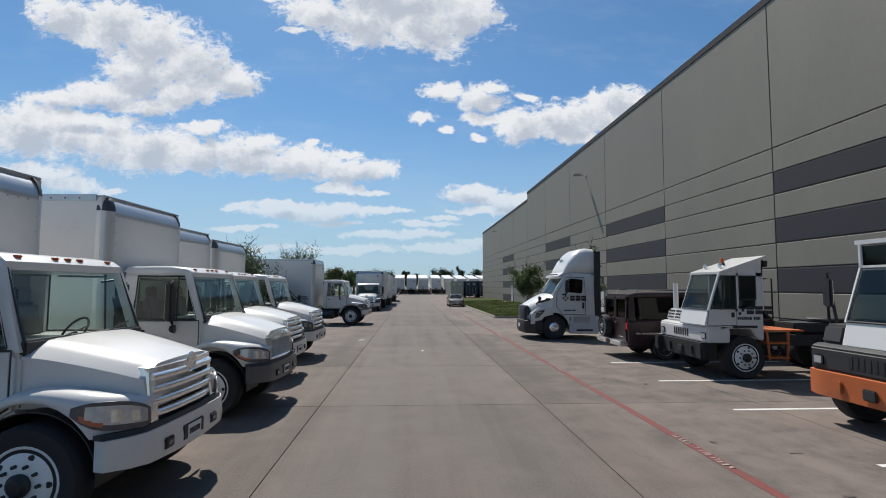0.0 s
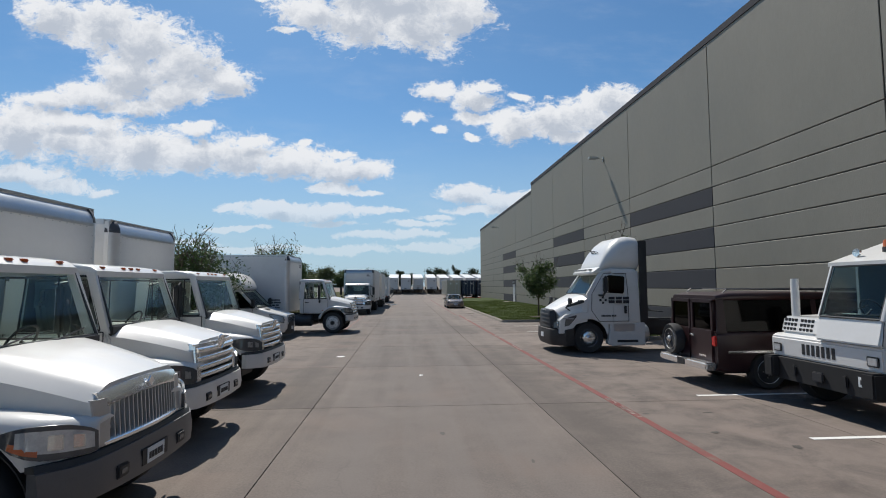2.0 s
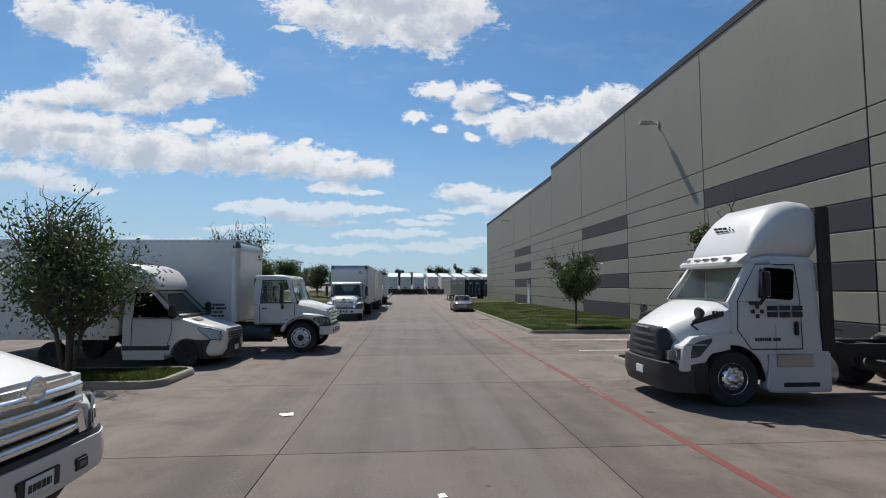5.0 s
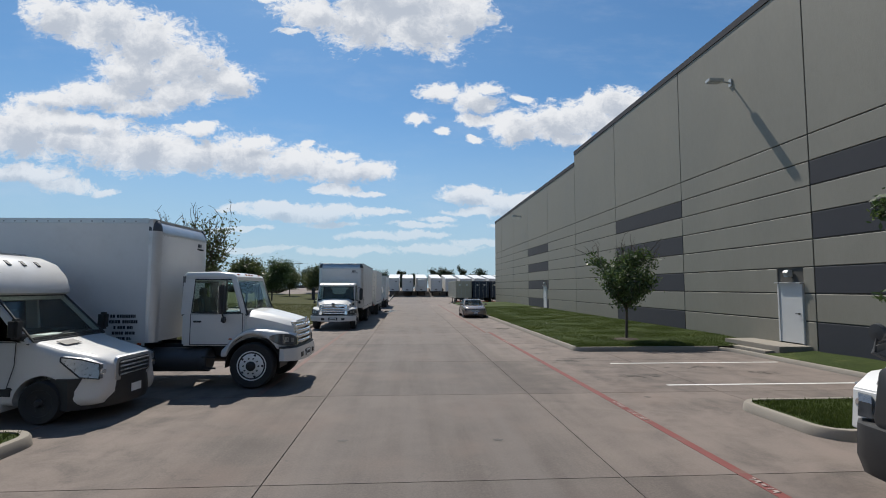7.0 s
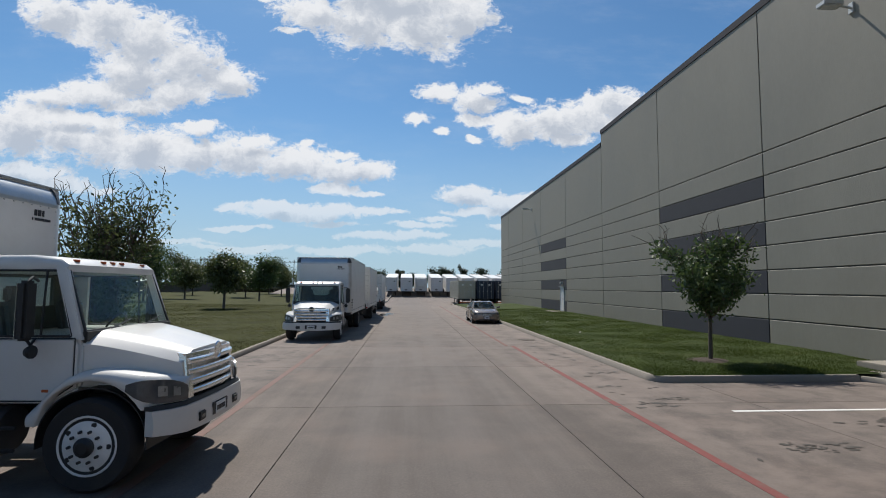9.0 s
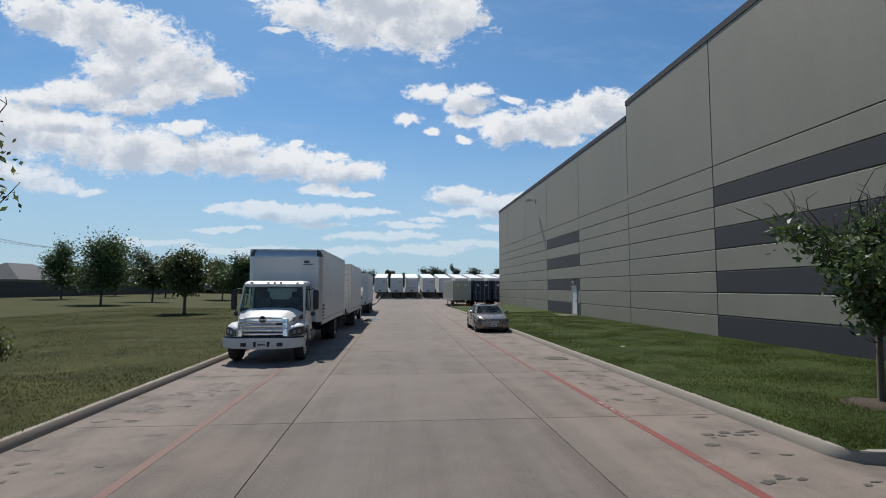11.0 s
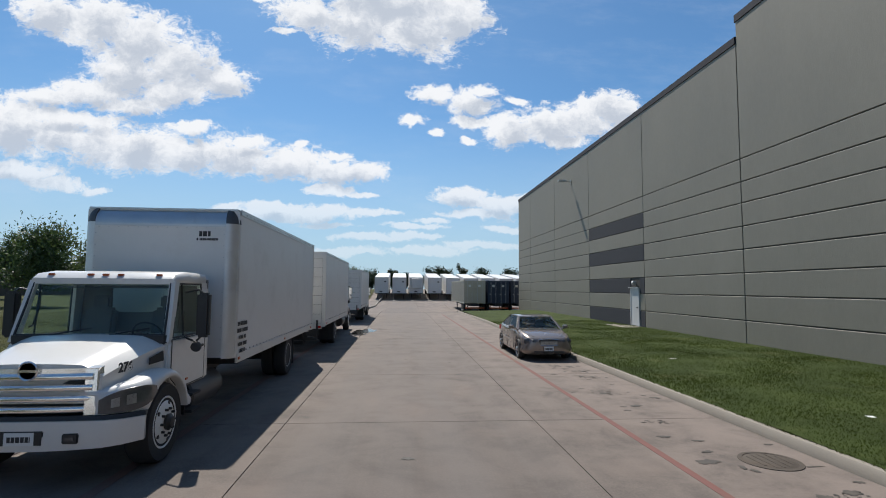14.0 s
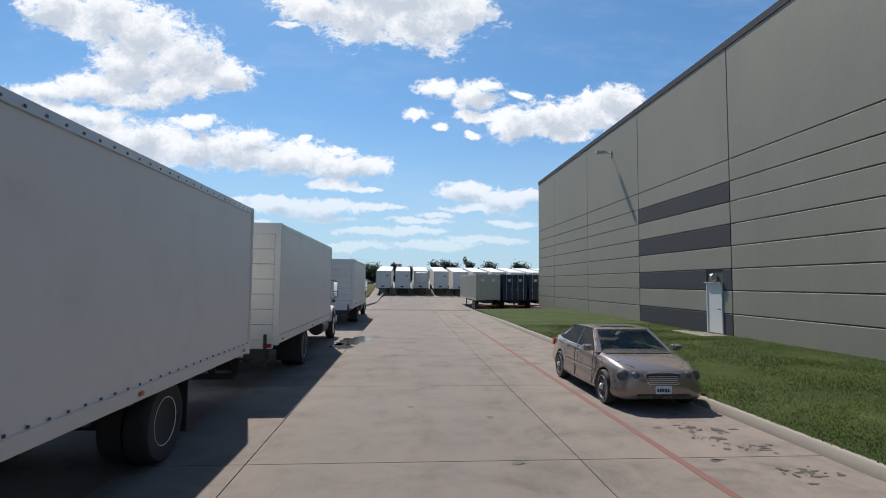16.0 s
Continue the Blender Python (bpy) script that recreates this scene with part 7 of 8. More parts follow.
def saloon_car(m, label):
    """A four-door saloon: lofted body, glasshouse with real panes, oval-ended lamps, slatted grille."""
    c = thing("saloon_car", m, label, "car")
    rows = []
    for x, w, z0, z1, r, wt in ((0.79, 0.5, 0.30, 0.58, 0.1, 0.45), (0.76, 0.66, 0.22, 0.66, 0.14, 0.58), (0.62, 0.79, 0.19, 0.72, 0.16, 0.7), (0.3, 0.855, 0.18, 0.81, 0.16, 0.78), (0.0, 0.865, 0.18, 0.86, 0.16, 0.8),
                                (-0.5, 0.865, 0.17, 0.92, 0.14, 0.81), (-1.2, 0.866, 0.17, 0.93, 0.12, 0.82), (-2.0, 0.866, 0.17, 0.95, 0.12, 0.82), (-2.7, 0.866, 0.18, 0.97, 0.14, 0.8), (-3.15, 0.84, 0.2, 0.98, 0.16, 0.76),
                                (-3.55, 0.78, 0.26, 0.95, 0.16, 0.7), (-3.7, 0.68, 0.32, 0.86, 0.14, 0.6)):
        rows.append(rounded(x, w, z0, z1, r, 5, wt))
    body = part("body", loft(rows), GOLD, c, smooth=60)
    cut_out(body, [disc_cutter(x, y0, y1, 0.315, 0.365) for x in (0.0, -2.715) for y0, y1 in ((0.55, 1.0), (-1.0, -0.55))])
    part("underbody", box(-3.2, 0.5, -0.6, 0.6, 0.17, 0.5, 0.03), CHASSIS, c)
    roof = part("roof", loft([rounded(-1.02, 0.56, 1.33, 1.38, 0.02, 4), rounded(-1.2, 0.59, 1.34, 1.415, 0.035, 4), rounded(-1.7, 0.6, 1.35, 1.43, 0.04, 4), rounded(-2.25, 0.58, 1.33, 1.4, 0.03, 4), rounded(-2.42, 0.55, 1.3, 1.35, 0.02, 4)]), GOLD, c, smooth=60)
    part("sunroof", box(-1.7, -1.25, -0.36, 0.36, 1.424, 1.432, 0.003), SMOKE, roof)
    for s in (-1, 1):
        part("pillar", loft([[(-0.38, s * 0.77, 0.9), (-0.46, s * 0.8, 0.9), (-0.46, s * 0.74, 0.9), (-0.38, s * 0.7, 0.9)], [(-1.05, s * 0.58, 1.38), (-1.13, s * 0.6, 1.38), (-1.13, s * 0.55, 1.38), (-1.05, s * 0.53, 1.38)]]), GOLD, roof)
        part("pillar", loft([[(-1.5, s * 0.81, 0.92), (-1.58, s * 0.81, 0.92), (-1.58, s * 0.78, 0.92), (-1.5, s * 0.78, 0.92)], [(-1.56, s * 0.6, 1.38), (-1.63, s * 0.6, 1.38), (-1.63, s * 0.57, 1.38), (-1.56, s * 0.57, 1.38)]]), BLACK, roof)
        part("pillar", loft([[(-2.75, s * 0.78, 0.95), (-3.1, s * 0.74, 0.96), (-3.1, s * 0.66, 0.96), (-2.75, s * 0.7, 0.95)], [(-2.26, s * 0.58, 1.38), (-2.42, s * 0.55, 1.34), (-2.42, s * 0.5, 1.34), (-2.26, s * 0.52, 1.38)]]), GOLD, roof)
        part("door_window", quad_sheet([(-0.5, s * 0.8, 0.92), (-1.5, s * 0.81, 0.93), (-1.56, s * 0.605, 1.37), (-1.12, s * 0.6, 1.37)], 0.004), DARK_GLASS, roof)
        part("door_window", quad_sheet([(-1.58, s * 0.81, 0.93), (-2.75, s * 0.78, 0.96), (-2.28, s * 0.59, 1.36), (-1.63, s * 0.605, 1.37)], 0.004), DARK_GLASS, roof)
        trim = tube([(-0.4, s * 0.8, 0.915), (-1.0, s * 0.82, 0.93), (-2.0, s * 0.825, 0.945), (-2.76, s * 0.8, 0.965)], 0.01, 6)
        part("waist_trim", trim, CHROME, body)
        part("roof_trim", tube([(-0.44, s * 0.775, 0.93), (-1.1, s * 0.59, 1.4), (-1.7, s * 0.615, 1.41), (-2.25, s * 0.595, 1.39), (-2.9, s * 0.74, 1.0)], 0.012, 6), BLACK, roof)
        gap = bmesh.new()
        for a in ([(-0.5, s * 0.868, 0.3), (-0.46, s * 0.862, 0.7), (-0.5, s * 0.815, 0.91)], [(-1.54, s * 0.868, 0.26), (-1.54, s * 0.868, 0.7), (-1.54, s * 0.82, 0.92)], [(-2.35, s * 0.868, 0.32), (-2.5, s * 0.868, 0.7), (-2.72, s * 0.80, 0.95)], [(-0.5, s * 0.868, 0.28), (-2.35, s * 0.868, 0.27)]):
            tube(a, 0.006, 4, gap)
        part("door_gap", gap, BLACK, body)
        part("side_moulding", box(-2.3, -0.45, s * 0.862, s * 0.882, 0.52, 0.57, 0.008), GOLD, body)
        for x in (-1.3, -2.3):
            part("door_handle", box(x - 0.1, x + 0.1, s * 0.855, s * 0.885, 0.79, 0.83, 0.012), GOLD, body)
        mir = part("mirror", loft([rounded(-0.62, 0.08, 0.92, 1.04, 0.04), rounded(-0.52, 0.09, 0.91, 1.05, 0.045), rounded(-0.46, 0.05, 0.94, 1.02, 0.03)]), GOLD, c)
        mir.matrix_basis = pose(0, s * 0.93, 0)
        part("mirror_foot", box(-0.6, -0.52, min(s * 0.78, s * 0.88), max(s * 0.78, s * 0.88), 0.92, 0.97, 0.01), GOLD, c)
        wheel(c, 0, s * 0.845, 0.315, 0.2, "car", "front_wheel")
        wheel(c, -2.715, s * 0.845, 0.315, 0.2, "car", "rear_wheel")
        # lamps: a large oval and a small one beside it
        for y, r, x in ((0.66, 0.115, 0.58), (0.49, 0.085, 0.68)):
            hl = part("headlamp", lathe([(0.001, 0.04), (r * 0.6, 0.033), (r * 0.92, 0.01), (r, -0.03), (0.001, -0.08)], 20, "X"), TANK, c, "clouded oval headlamp in a dark gap")
            part("bulb_bowl", lathe([(0.001, 0.046), (r * 0.3, 0.044), (r * 0.4, 0.036), (0.001, 0.03)], 14, "X"), SMOKE, hl)
            part("lamp_gap", lathe([(r * 1.12, -0.03), (r * 1.0, -0.004), (r * 0.98, -0.03), (r * 1.05, -0.06), (r * 1.12, -0.03)], 20, "X"), BLACK, hl)
            hl.matrix_basis = pose(x + 0.05, s * y, 0.62, 0, -14, s * 16) @ Matrix.Diagonal((1, 1, 0.82, 1))
        part("fog_lamp", lathe([(0.001, 0.02), (0.05, 0.01), (0.055, -0.02), (0.001, -0.03)], 14, "X", (0.72, s * 0.6, 0.3)), LENS, c)
        part("tail_lamp", box(-3.68, -3.5, s * 0.62 - 0.12, s * 0.62 + 0.12, 0.66, 0.86, 0.03), RED_LENS, c)
    part("windscreen", quad_sheet([(-0.34, -0.7, 0.9), (-0.34, 0.7, 0.9), (-1.05, 0.54, 1.37), (-1.05, -0.54, 1.37)], 0.005), GLASS, roof)
    part("rear_window", quad_sheet([(-3.0, 0.66, 0.97), (-3.0, -0.66, 0.97), (-2.4, -0.5, 1.34), (-2.4, 0.5, 1.34)], 0.005), DARK_GLASS, roof)
    part("scuttle", box(-0.42, -0.26, -0.66, 0.66, 0.885, 0.905, 0.006), BLACK, body)
    line = bmesh.new()
    for s in (-1, 1):
        tube([(-0.3, s * 0.72, 0.905), (0.2, s * 0.66, 0.84), (0.55, s * 0.44, 0.745)], 0.006, 4, line)
    part("hood_gap", line, BLACK, body)
    gr = part("grille", loft([rounded(0.66, 0.3, 0.46, 0.68, 0.06, 4, 0.34), rounded(0.785, 0.27, 0.48, 0.645, 0.06, 4, 0.31)]), BLACK, c)
    for z in (0.51, 0.545, 0.58, 0.615):
        part("grille_slat", box(0.77, 0.797, -0.27, 0.27, z - 0.006, z + 0.006, 0.003), ALU, gr)
    part("grille_frame", tube([(0.77, -0.33, 0.66), (0.79, -0.27, 0.475), (0.8, 0.27, 0.475), (0.77, 0.33, 0.66), (0.74, 0, 0.685), (0.77, -0.33, 0.66)], 0.012, 6), CHROME, gr)
    part("bumper_intake", box(0.7, 0.793, -0.5, 0.5, 0.25, 0.33, 0.02), BLACK, c)
    part("bumper_strip", box(0.6, 0.7, -0.75, -0.4, 0.42, 0.45, 0.01), GOLD, c)
    pl = part("number_plate", box(0.79, 0.802, -0.15, 0.15, 0.31, 0.45, 0.003), PLATE, c)
    bars_text(pl, [(-0.12, 0.345, 0.24, 0.06)], pose(0.802, 0, 0, 0, 0, 90))
    seats(c, -1.45, 0.5, (-0.38, 0.38), 0.85)
    seats(c, -2.4, 0.55, (-0.35, 0.35), 0.8)
    part("dashboard", box(-0.85, -0.5, -0.7, 0.7, 0.65, 0.88, 0.05), BLACK, c)
    steering(c, -0.95, 0.38, 0.82)
    # a low roof and a short rounded nose
    for o in c.children_recursive:
        if o.type == "MESH" and o.parent.name.split(".")[0] not in ("front_wheel", "rear_wheel", "headlamp") and o.name.split(".")[0] not in ("front_wheel", "rear_wheel"):
            at = o.matrix_basis.translation
            if at.length < 0.001:
                for v in o.data.vertices:
                    v.co.x = 0.35 + (v.co.x - 0.35) * 0.80 if v.co.x > 0.35 else v.co.x
                    v.co.z = 0.9 + (v.co.z - 0.9) * 0.83 if v.co.z > 0.9 else v.co.z
            elif at.x > 0.35:
                o.matrix_basis.translation = (0.35 + (at.x - 0.35) * 0.80, at.y, at.z)
    return c


conversion_van(pose(11.2, 16.45, 0, 0, 0, 0), "maroon passenger van with roof rails and outside spare wheel")
cutaway_van(pose(-6.0, 27.95, 0, 0, 0, -3), "white cutaway van with wind deflector and box body")
saloon_car(pose(4.78, 55.86, 0, 0, 0, -90), "champagne saloon car parked against the lawn kerb")

# ---- trailer row and containers beyond the warehouse ----
def box_trailer(m, label, length=14.5, dark=False):
    """A road trailer with its nose to the drive, on landing legs, wheels at the far end."""
    t = thing("trailer", m, label, "trailer", "trailers in the far row")
    body = part("body", box(-length, 0, -1.24, 1.24, 1.15, 3.98, 0.05), PANEL_W, t, smooth=0)
    for s in (-1, 1):
        part("corner_post", box(-0.06, 0.02, s * 1.16 - 0.08, s * 1.16 + 0.08, 1.15, 3.9, 0.02), ALU, body)
        part("bottom_rail", box(-length, -0.05, s * 1.25 - 0.02, s * 1.25 + 0.02, 1.08, 1.25, 0.01), ALU, body)
        part("landing_leg", box(-2.5, -2.38, s * 0.8 - 0.06, s * 0.8 + 0.06, 0.06, 1.15, 0.01), CHASSIS, t)
        part("leg_foot", box(-2.6, -2.28, s * 0.8 - 0.14, s * 0.8 + 0.14, 0.0, 0.06, 0.01), CHASSIS, t)
        for x in (-length + 1.6, -length + 2.9):
            wheel(t, x, s * 1.2, 0.5, 0.27, "dual")
    part("top_rail", box(-0.05, 0.03, -1.24, 1.24, 3.84, 3.99, 0.02), ALU, body)
    part("connection_box", box(0.0, 0.05, -0.35, 0.15, 1.35, 1.55, 0.01), CHASSIS, body)
    part("nose_plate", box(0.0, 0.025, 0.45, 0.8, 3.1, 3.3, 0.005), TANK, body)
    part("coupler_plate", box(-1.2, 0.0, -1.1, 1.1, 1.05, 1.15, 0.01), CHASSIS, t)
    part("wheel_frame", box(-length + 0.6, -length + 3.6, -0.6, 0.6, 0.6, 1.15, 0.03), CHASSIS, t)
    if dark:
        part("cooling_unit", loft([rounded(0.02, 0.95, 2.0, 3.8, 0.12), rounded(0.5, 0.9, 2.1, 3.75, 0.15)]), WHITE_B, t)
    return t


TRAILERS = [(-3.35, 131.5), (-0.2, 131.2), (2.85, 131.8), (6.15, 131.6), (9.3, 130.6), (12.5, 130.2), (15.7, 130.8), (18.9, 130.4), (22.1, 130.9), (25.3, 130.5)]
for k, (x, y) in enumerate(TRAILERS):
    low, high = fall(y + 2.4), fall(y + 12.3)
    tilt = math.atan2(high - low, 9.9)
    box_trailer(pose(x, y, low - 2.4 * math.tan(tilt), 0, math.degrees(tilt), -90), "white box trailer standing on its landing legs", dark=k == 2)


def container(m, label, paint, length=12.2):
    """A shipping container on a skeleton chassis: corrugated sides, end doors with lock rods."""
    t = thing("shipping_container", m, label, "container", "containers on chassis")
    w, z0, z1 = 1.22, 1.0, 3.65
    core = part("body", box(-length + 0.05, -0.06, -w + 0.06, w - 0.06, z0 + 0.05, z1 - 0.05), paint, t, smooth=0)
    for s in (-1, 1):
        rows = []
        x = -length + 0.15
        k = 0
        while x < -0.15:
            y = s * (w - (0.0 if k % 4 in (0, 1) else 0.036))
            rows.append([(x, s * (w - 0.08), z0 + 0.14), (x, y, z0 + 0.14), (x, y, z1 - 0.1), (x, s * (w - 0.08), z1 - 0.1)])
            x += (0.07, 0.068, 0.07, 0.068)[k % 4]
            k += 1
        part("corrugated_side", loft(rows), paint, core, smooth=0)
        for z in (z0 + 0.07, z1 - 0.06):
            part("side_rail", box(-length, 0, s * (w - 0.06), s * w, z - 0.07, z + 0.06, 0.008), paint, core)
        for x in (-length + 0.08, -0.08):
            part("corner_post", box(x - 0.08, x + 0.08, s * (w - 0.14), s * (w + 0.002), z0, z1, 0.01), paint, core)
        door = part("end_door", box(-0.05, 0.0, min(s * 0.01, s * (w - 0.14)), max(s * 0.01, s * (w - 0.14)), z0 + 0.14, z1 - 0.12, 0.01), paint, t)
        for y in (0.3, 0.85):
            part("lock_rod", tube([(0.03, s * y, z0 + 0.1), (0.03, s * y, z1 - 0.08)], 0.018, 8), ALU, door)
            part("rod_handle", box(0.03, 0.06, s * y - 0.15, s * y + 0.02, z0 + 1.05, z0 + 1.1, 0.005), ALU, door)
        part("door_mark", box(0.0, 0.006, s * 0.55 - 0.16, s * 0.55 + 0.12, z1 - 0.75, z1 - 0.5, 0), PAPER if paint is not NAVY else ALU, door, smooth=0)
        for x in (-length + 1.2, -length + 2.5):
            wheel(t, -1.2 if x < -length + 2 else -2.5, s * 1.2, 0.5, 0.27, "dual")
        part("landing_leg", box(-length + 2.6, -length + 2.75, s * 0.7 - 0.06, s * 0.7 + 0.06, 0.0, 1.0, 0.01), CHASSIS, t)
    part("chassis_beam", box(-length, 0.0, -0.5, 0.5, 0.72, 1.0, 0.01), CHASSIS, t)
    part("rear_bar", box(-0.02, 0.08, -1.1, 1.1, 0.45, 0.6, 0.01), ORANGE, t)
    for y in (-0.95, 0.95):
        part("tail_lamp", box(0.08, 0.1, y - 0.1, y + 0.1, 0.48, 0.57, 0.005), RED_LENS, t)
    return t


container(pose(8.44, 97.0, -0.45, 0, 0, -90), "cream shipping container on a chassis, doors towards the drive", CREAM, 14.6)
container(pose(11.15, 97.0, -0.45, 0, 0, -90), "navy corrugated shipping container on a chassis", NAVY)
container(pose(13.85, 97.2, -0.45, 0, 0, -90), "navy corrugated shipping container on a chassis", NAVY)

# ---- trees, fence, houses, poles ----
def tree(name, m, label, height, spread, trunk_h, leaves, material, seed, leaf=0.09, upright=0.4, trunk_r=0.07, stems=1, category="tree", dense=0.5, shoots=0):
    """Trunk and limbs as tapered tubes; the crown a cloud of small folded leaves along the twigs, with gaps."""
    rnd = random.Random(seed)
    t = thing(name, m, label, category, "trees")
    wood = bmesh.new()
    tips = []

    def limb(p, d, length, r, depth):
        pts = [p]
        n = 4
        for k in range(n):
            d = (d + Vector((rnd.uniform(-1, 1), rnd.uniform(-1, 1), rnd.uniform(-0.4, 0.8) * upright + 0.06)) * 0.22).normalized()
            p = p + d * (length / n)
            pts.append(p)
            if depth >= 1 or k >= 2:
                tips.append((p.copy(), depth))
        tube([tuple(q) for q in pts], r, 7 if depth == 0 else 5, wood, 0.45)
        if depth < 2:
            for k in range(rnd.randint(4, 6) if depth == 0 else rnd.randint(3, 4)):
                f = rnd.uniform(0.35, 1.0)
                q = pts[min(n, int(f * n))]
                a = rnd.uniform(0, 2 * math.pi)
                side = Vector((math.cos(a), math.sin(a), upright + rnd.uniform(-0.2, 0.5))).normalized()
                limb(q, (d * 0.5 + side).normalized(), length * rnd.uniform(0.45, 0.75), r * 0.5, depth + 1)
    for sidx in range(stems):
        a = 2 * math.pi * sidx / stems + rnd.random()
        lean = Vector((math.cos(a), math.sin(a), 0)) * (0.25 if stems > 1 else 0.03)
        foot = Vector((lean.x * 0.25, lean.y * 0.25, -0.08))
        top = Vector((lean.x * trunk_h, lean.y * trunk_h, trunk_h))
        tube([tuple(foot), tuple(foot.lerp(top, 0.08)), tuple(foot.lerp(top, 0.55)), tuple(top)], trunk_r * 1.25, 9, wood, 0.7)
        rest = height - trunk_h
        limb(top, (Vector((0, 0, 1)) + lean * 0.4).normalized(), rest * 0.62, trunk_r * 0.75, 0)
        for k in range(6):
            b = rnd.uniform(0, 2 * math.pi)
            q = foot.lerp(top, rnd.uniform(0.82, 1.0))
            limb(q, Vector((math.cos(b), math.sin(b), upright + rnd.uniform(0.1, 0.6))).normalized(), min(rest * 0.55, spread * 0.5), trunk_r * 0.5, 1)
    # bare shoots that stand out of the crown
    outer = sorted(tips, key=lambda q: -q[0].z)[:max(1, len(tips) // 3)]
    for k in range(shoots):
        p = rnd.choice(outer)[0]
        away = Vector((p.x, p.y, 0)) * 0.5 / max(0.3, spread * 0.5) + Vector((rnd.uniform(-0.4, 0.4), rnd.uniform(-0.4, 0.4), rnd.uniform(0.5, 1.0)))
        pts = [p]
        for j in range(3):
            away = (away + Vector((rnd.uniform(-0.4, 0.4), rnd.uniform(-0.4, 0.4), rnd.uniform(-0.2, 0.3)))).normalized()
            pts.append(pts[-1] + away * height * rnd.uniform(0.04, 0.08))
            if rnd.random() < 0.7:
                q = pts[-1]
                tube([tuple(q), tuple(q + Vector((rnd.uniform(-1, 1), rnd.uniform(-1, 1), rnd.uniform(0.2, 1))).normalized() * height * 0.05)], 0.009, 4, wood, 0.4)
        tube([tuple(q) for q in pts], 0.016, 5, wood, 0.4)
    part("trunk", wood, BARK, t, smooth=60)
    # leaves
    g = np.random.RandomState(seed)
    at = np.array([p for p, _ in tips])
    reach = np.maximum(1.0, np.hypot(at[:, 0], at[:, 1]) / (spread * 0.5))
    at[:, 0] /= reach
    at[:, 1] /= reach
    at[:, 2] = np.minimum(at[:, 2], height - 0.1)
    pick = at[g.randint(0, len(at), leaves)]
    c = pick + g.normal(0, 1, (leaves, 3)) * np.array([0.2, 0.2, 0.18]) * dense * spread * 0.5
    c[:, 2] = np.maximum(c[:, 2], trunk_h * 0.8)
    a = g.uniform(0, 2 * np.pi, leaves)
    tilt = g.normal(0, 0.7, leaves)
    u = np.stack([np.cos(a) * np.cos(tilt), np.sin(a) * np.cos(tilt), np.sin(tilt)], 1)
    v = np.cross(u, g.normal(0, 1, (leaves, 3)))
    v /= np.linalg.norm(v, axis=1)[:, None]
    s = (leaf * g.uniform(0.6, 1.3, leaves))[:, None]
    verts = np.concatenate([c - u * s, c + v * s * 0.45, c + u * s, c - v * s * 0.45], 1).reshape(-1, 3)
    faces = np.arange(leaves * 4).reshape(-1, 4)
    me = bpy.data.meshes.new("crown")
    me.from_pydata(verts.tolist(), [], faces.tolist())
    me.materials.append(material)
    crown = new("crown", me)
    crown.parent = t
    return t


tree("oak_tree", pose(8.61, 38.25, 0.16), "young live oak with dark green crown in a mulch bed", 4.3, 2.9, 1.35, 6000, OAK, 4, 0.075, 0.5, 0.055, dense=0.55, shoots=26)
solid("mulch_bed", lathe([(0.001, 0.06), (0.3, 0.05), (0.62, 0.02), (0.72, -0.02), (0.001, -0.03)], 20, "Z", (8.61, 38.25, 0.165)), MULCH, "dark mulch ring round a tree foot", "mulch", kind="structure")
tree("oak_tree", pose(9.15, 26.4, 0.13), "young live oak growing on the parking island", 4.7, 1.7, 1.4, 4600, OAK, 9, 0.07, 0.7, 0.06, shoots=8)
tree("oak_tree", pose(-7.9, 25.0, 0.13), "spreading leafy tree on the grassed island", 4.2, 3.5, 1.1, 9500, OAK, 15, 0.06, 0.55, 0.05, stems=4, dense=0.6, shoots=60)
tree("ragged_tree", pose(-8.7, 38.9, 0.2), "ragged multi-stemmed tree with bare upright shoots", 5.0, 4.2, 0.5, 9000, OLIVE, 21, 0.075, 1.3, 0.07, stems=5, shoots=90)
tree("shrub", pose(-13.0, 42.5, 0.2), "low dark shrub at the field edge", 2.6, 4.0, 0.3, 5000, OAK, 27, 0.09, 0.6, 0.05, stems=4, category="shrub")
tree("shrub", pose(-9.0, 41.5, 0.2), "small weedy shrub in the grass", 1.5, 2.0, 0.2, 1800, OLIVE, 28, 0.07, 0.7, 0.03, stems=3, category="shrub")
FIELD_TREES = [(-30.3, 85.3, 7.4, 6.4, OAK), (-45, 103, 7.6, 5.5, OAK), (-31, 98, 7.2, 4.8, OLIVE), (-50, 126, 7.0, 5.0, PALE), (-51, 145, 7.5, 5.5, OLIVE), (-27, 112, 6.5, 4.6, OLIVE),
               (-24, 124, 6.8, 5.0, PALE), (-30, 138, 7.0, 5.2, PALE), (-22, 140, 6.4, 5.0, OLIVE), (-19, 156, 6.6, 5.4, OAK), (-46, 86, 7.0, 5.0, OAK), (-38, 118, 6.8, 5.0, OLIVE), (-16, 70, 5.2, 3.6, OLIVE), (-20, 95, 6.2, 4.8, OAK), (-17, 112, 6.0, 4.6, OLIVE), (-14, 150, 6.4, 5.4, OAK), (-12, 165, 7.0, 6.0, OAK)]
for k, (x, y, h, sp, mt) in enumerate(FIELD_TREES):
    tree("field_tree", pose(x, y, 0.13 + 0.012 * min(60, max(0, EDGE_L - x))), "young field tree with a rounded leafy crown", h, sp * 1.2, 1.7, 9000, mt, 40 + k, 0.15, 0.5, 0.11, dense=0.85, shoots=40)
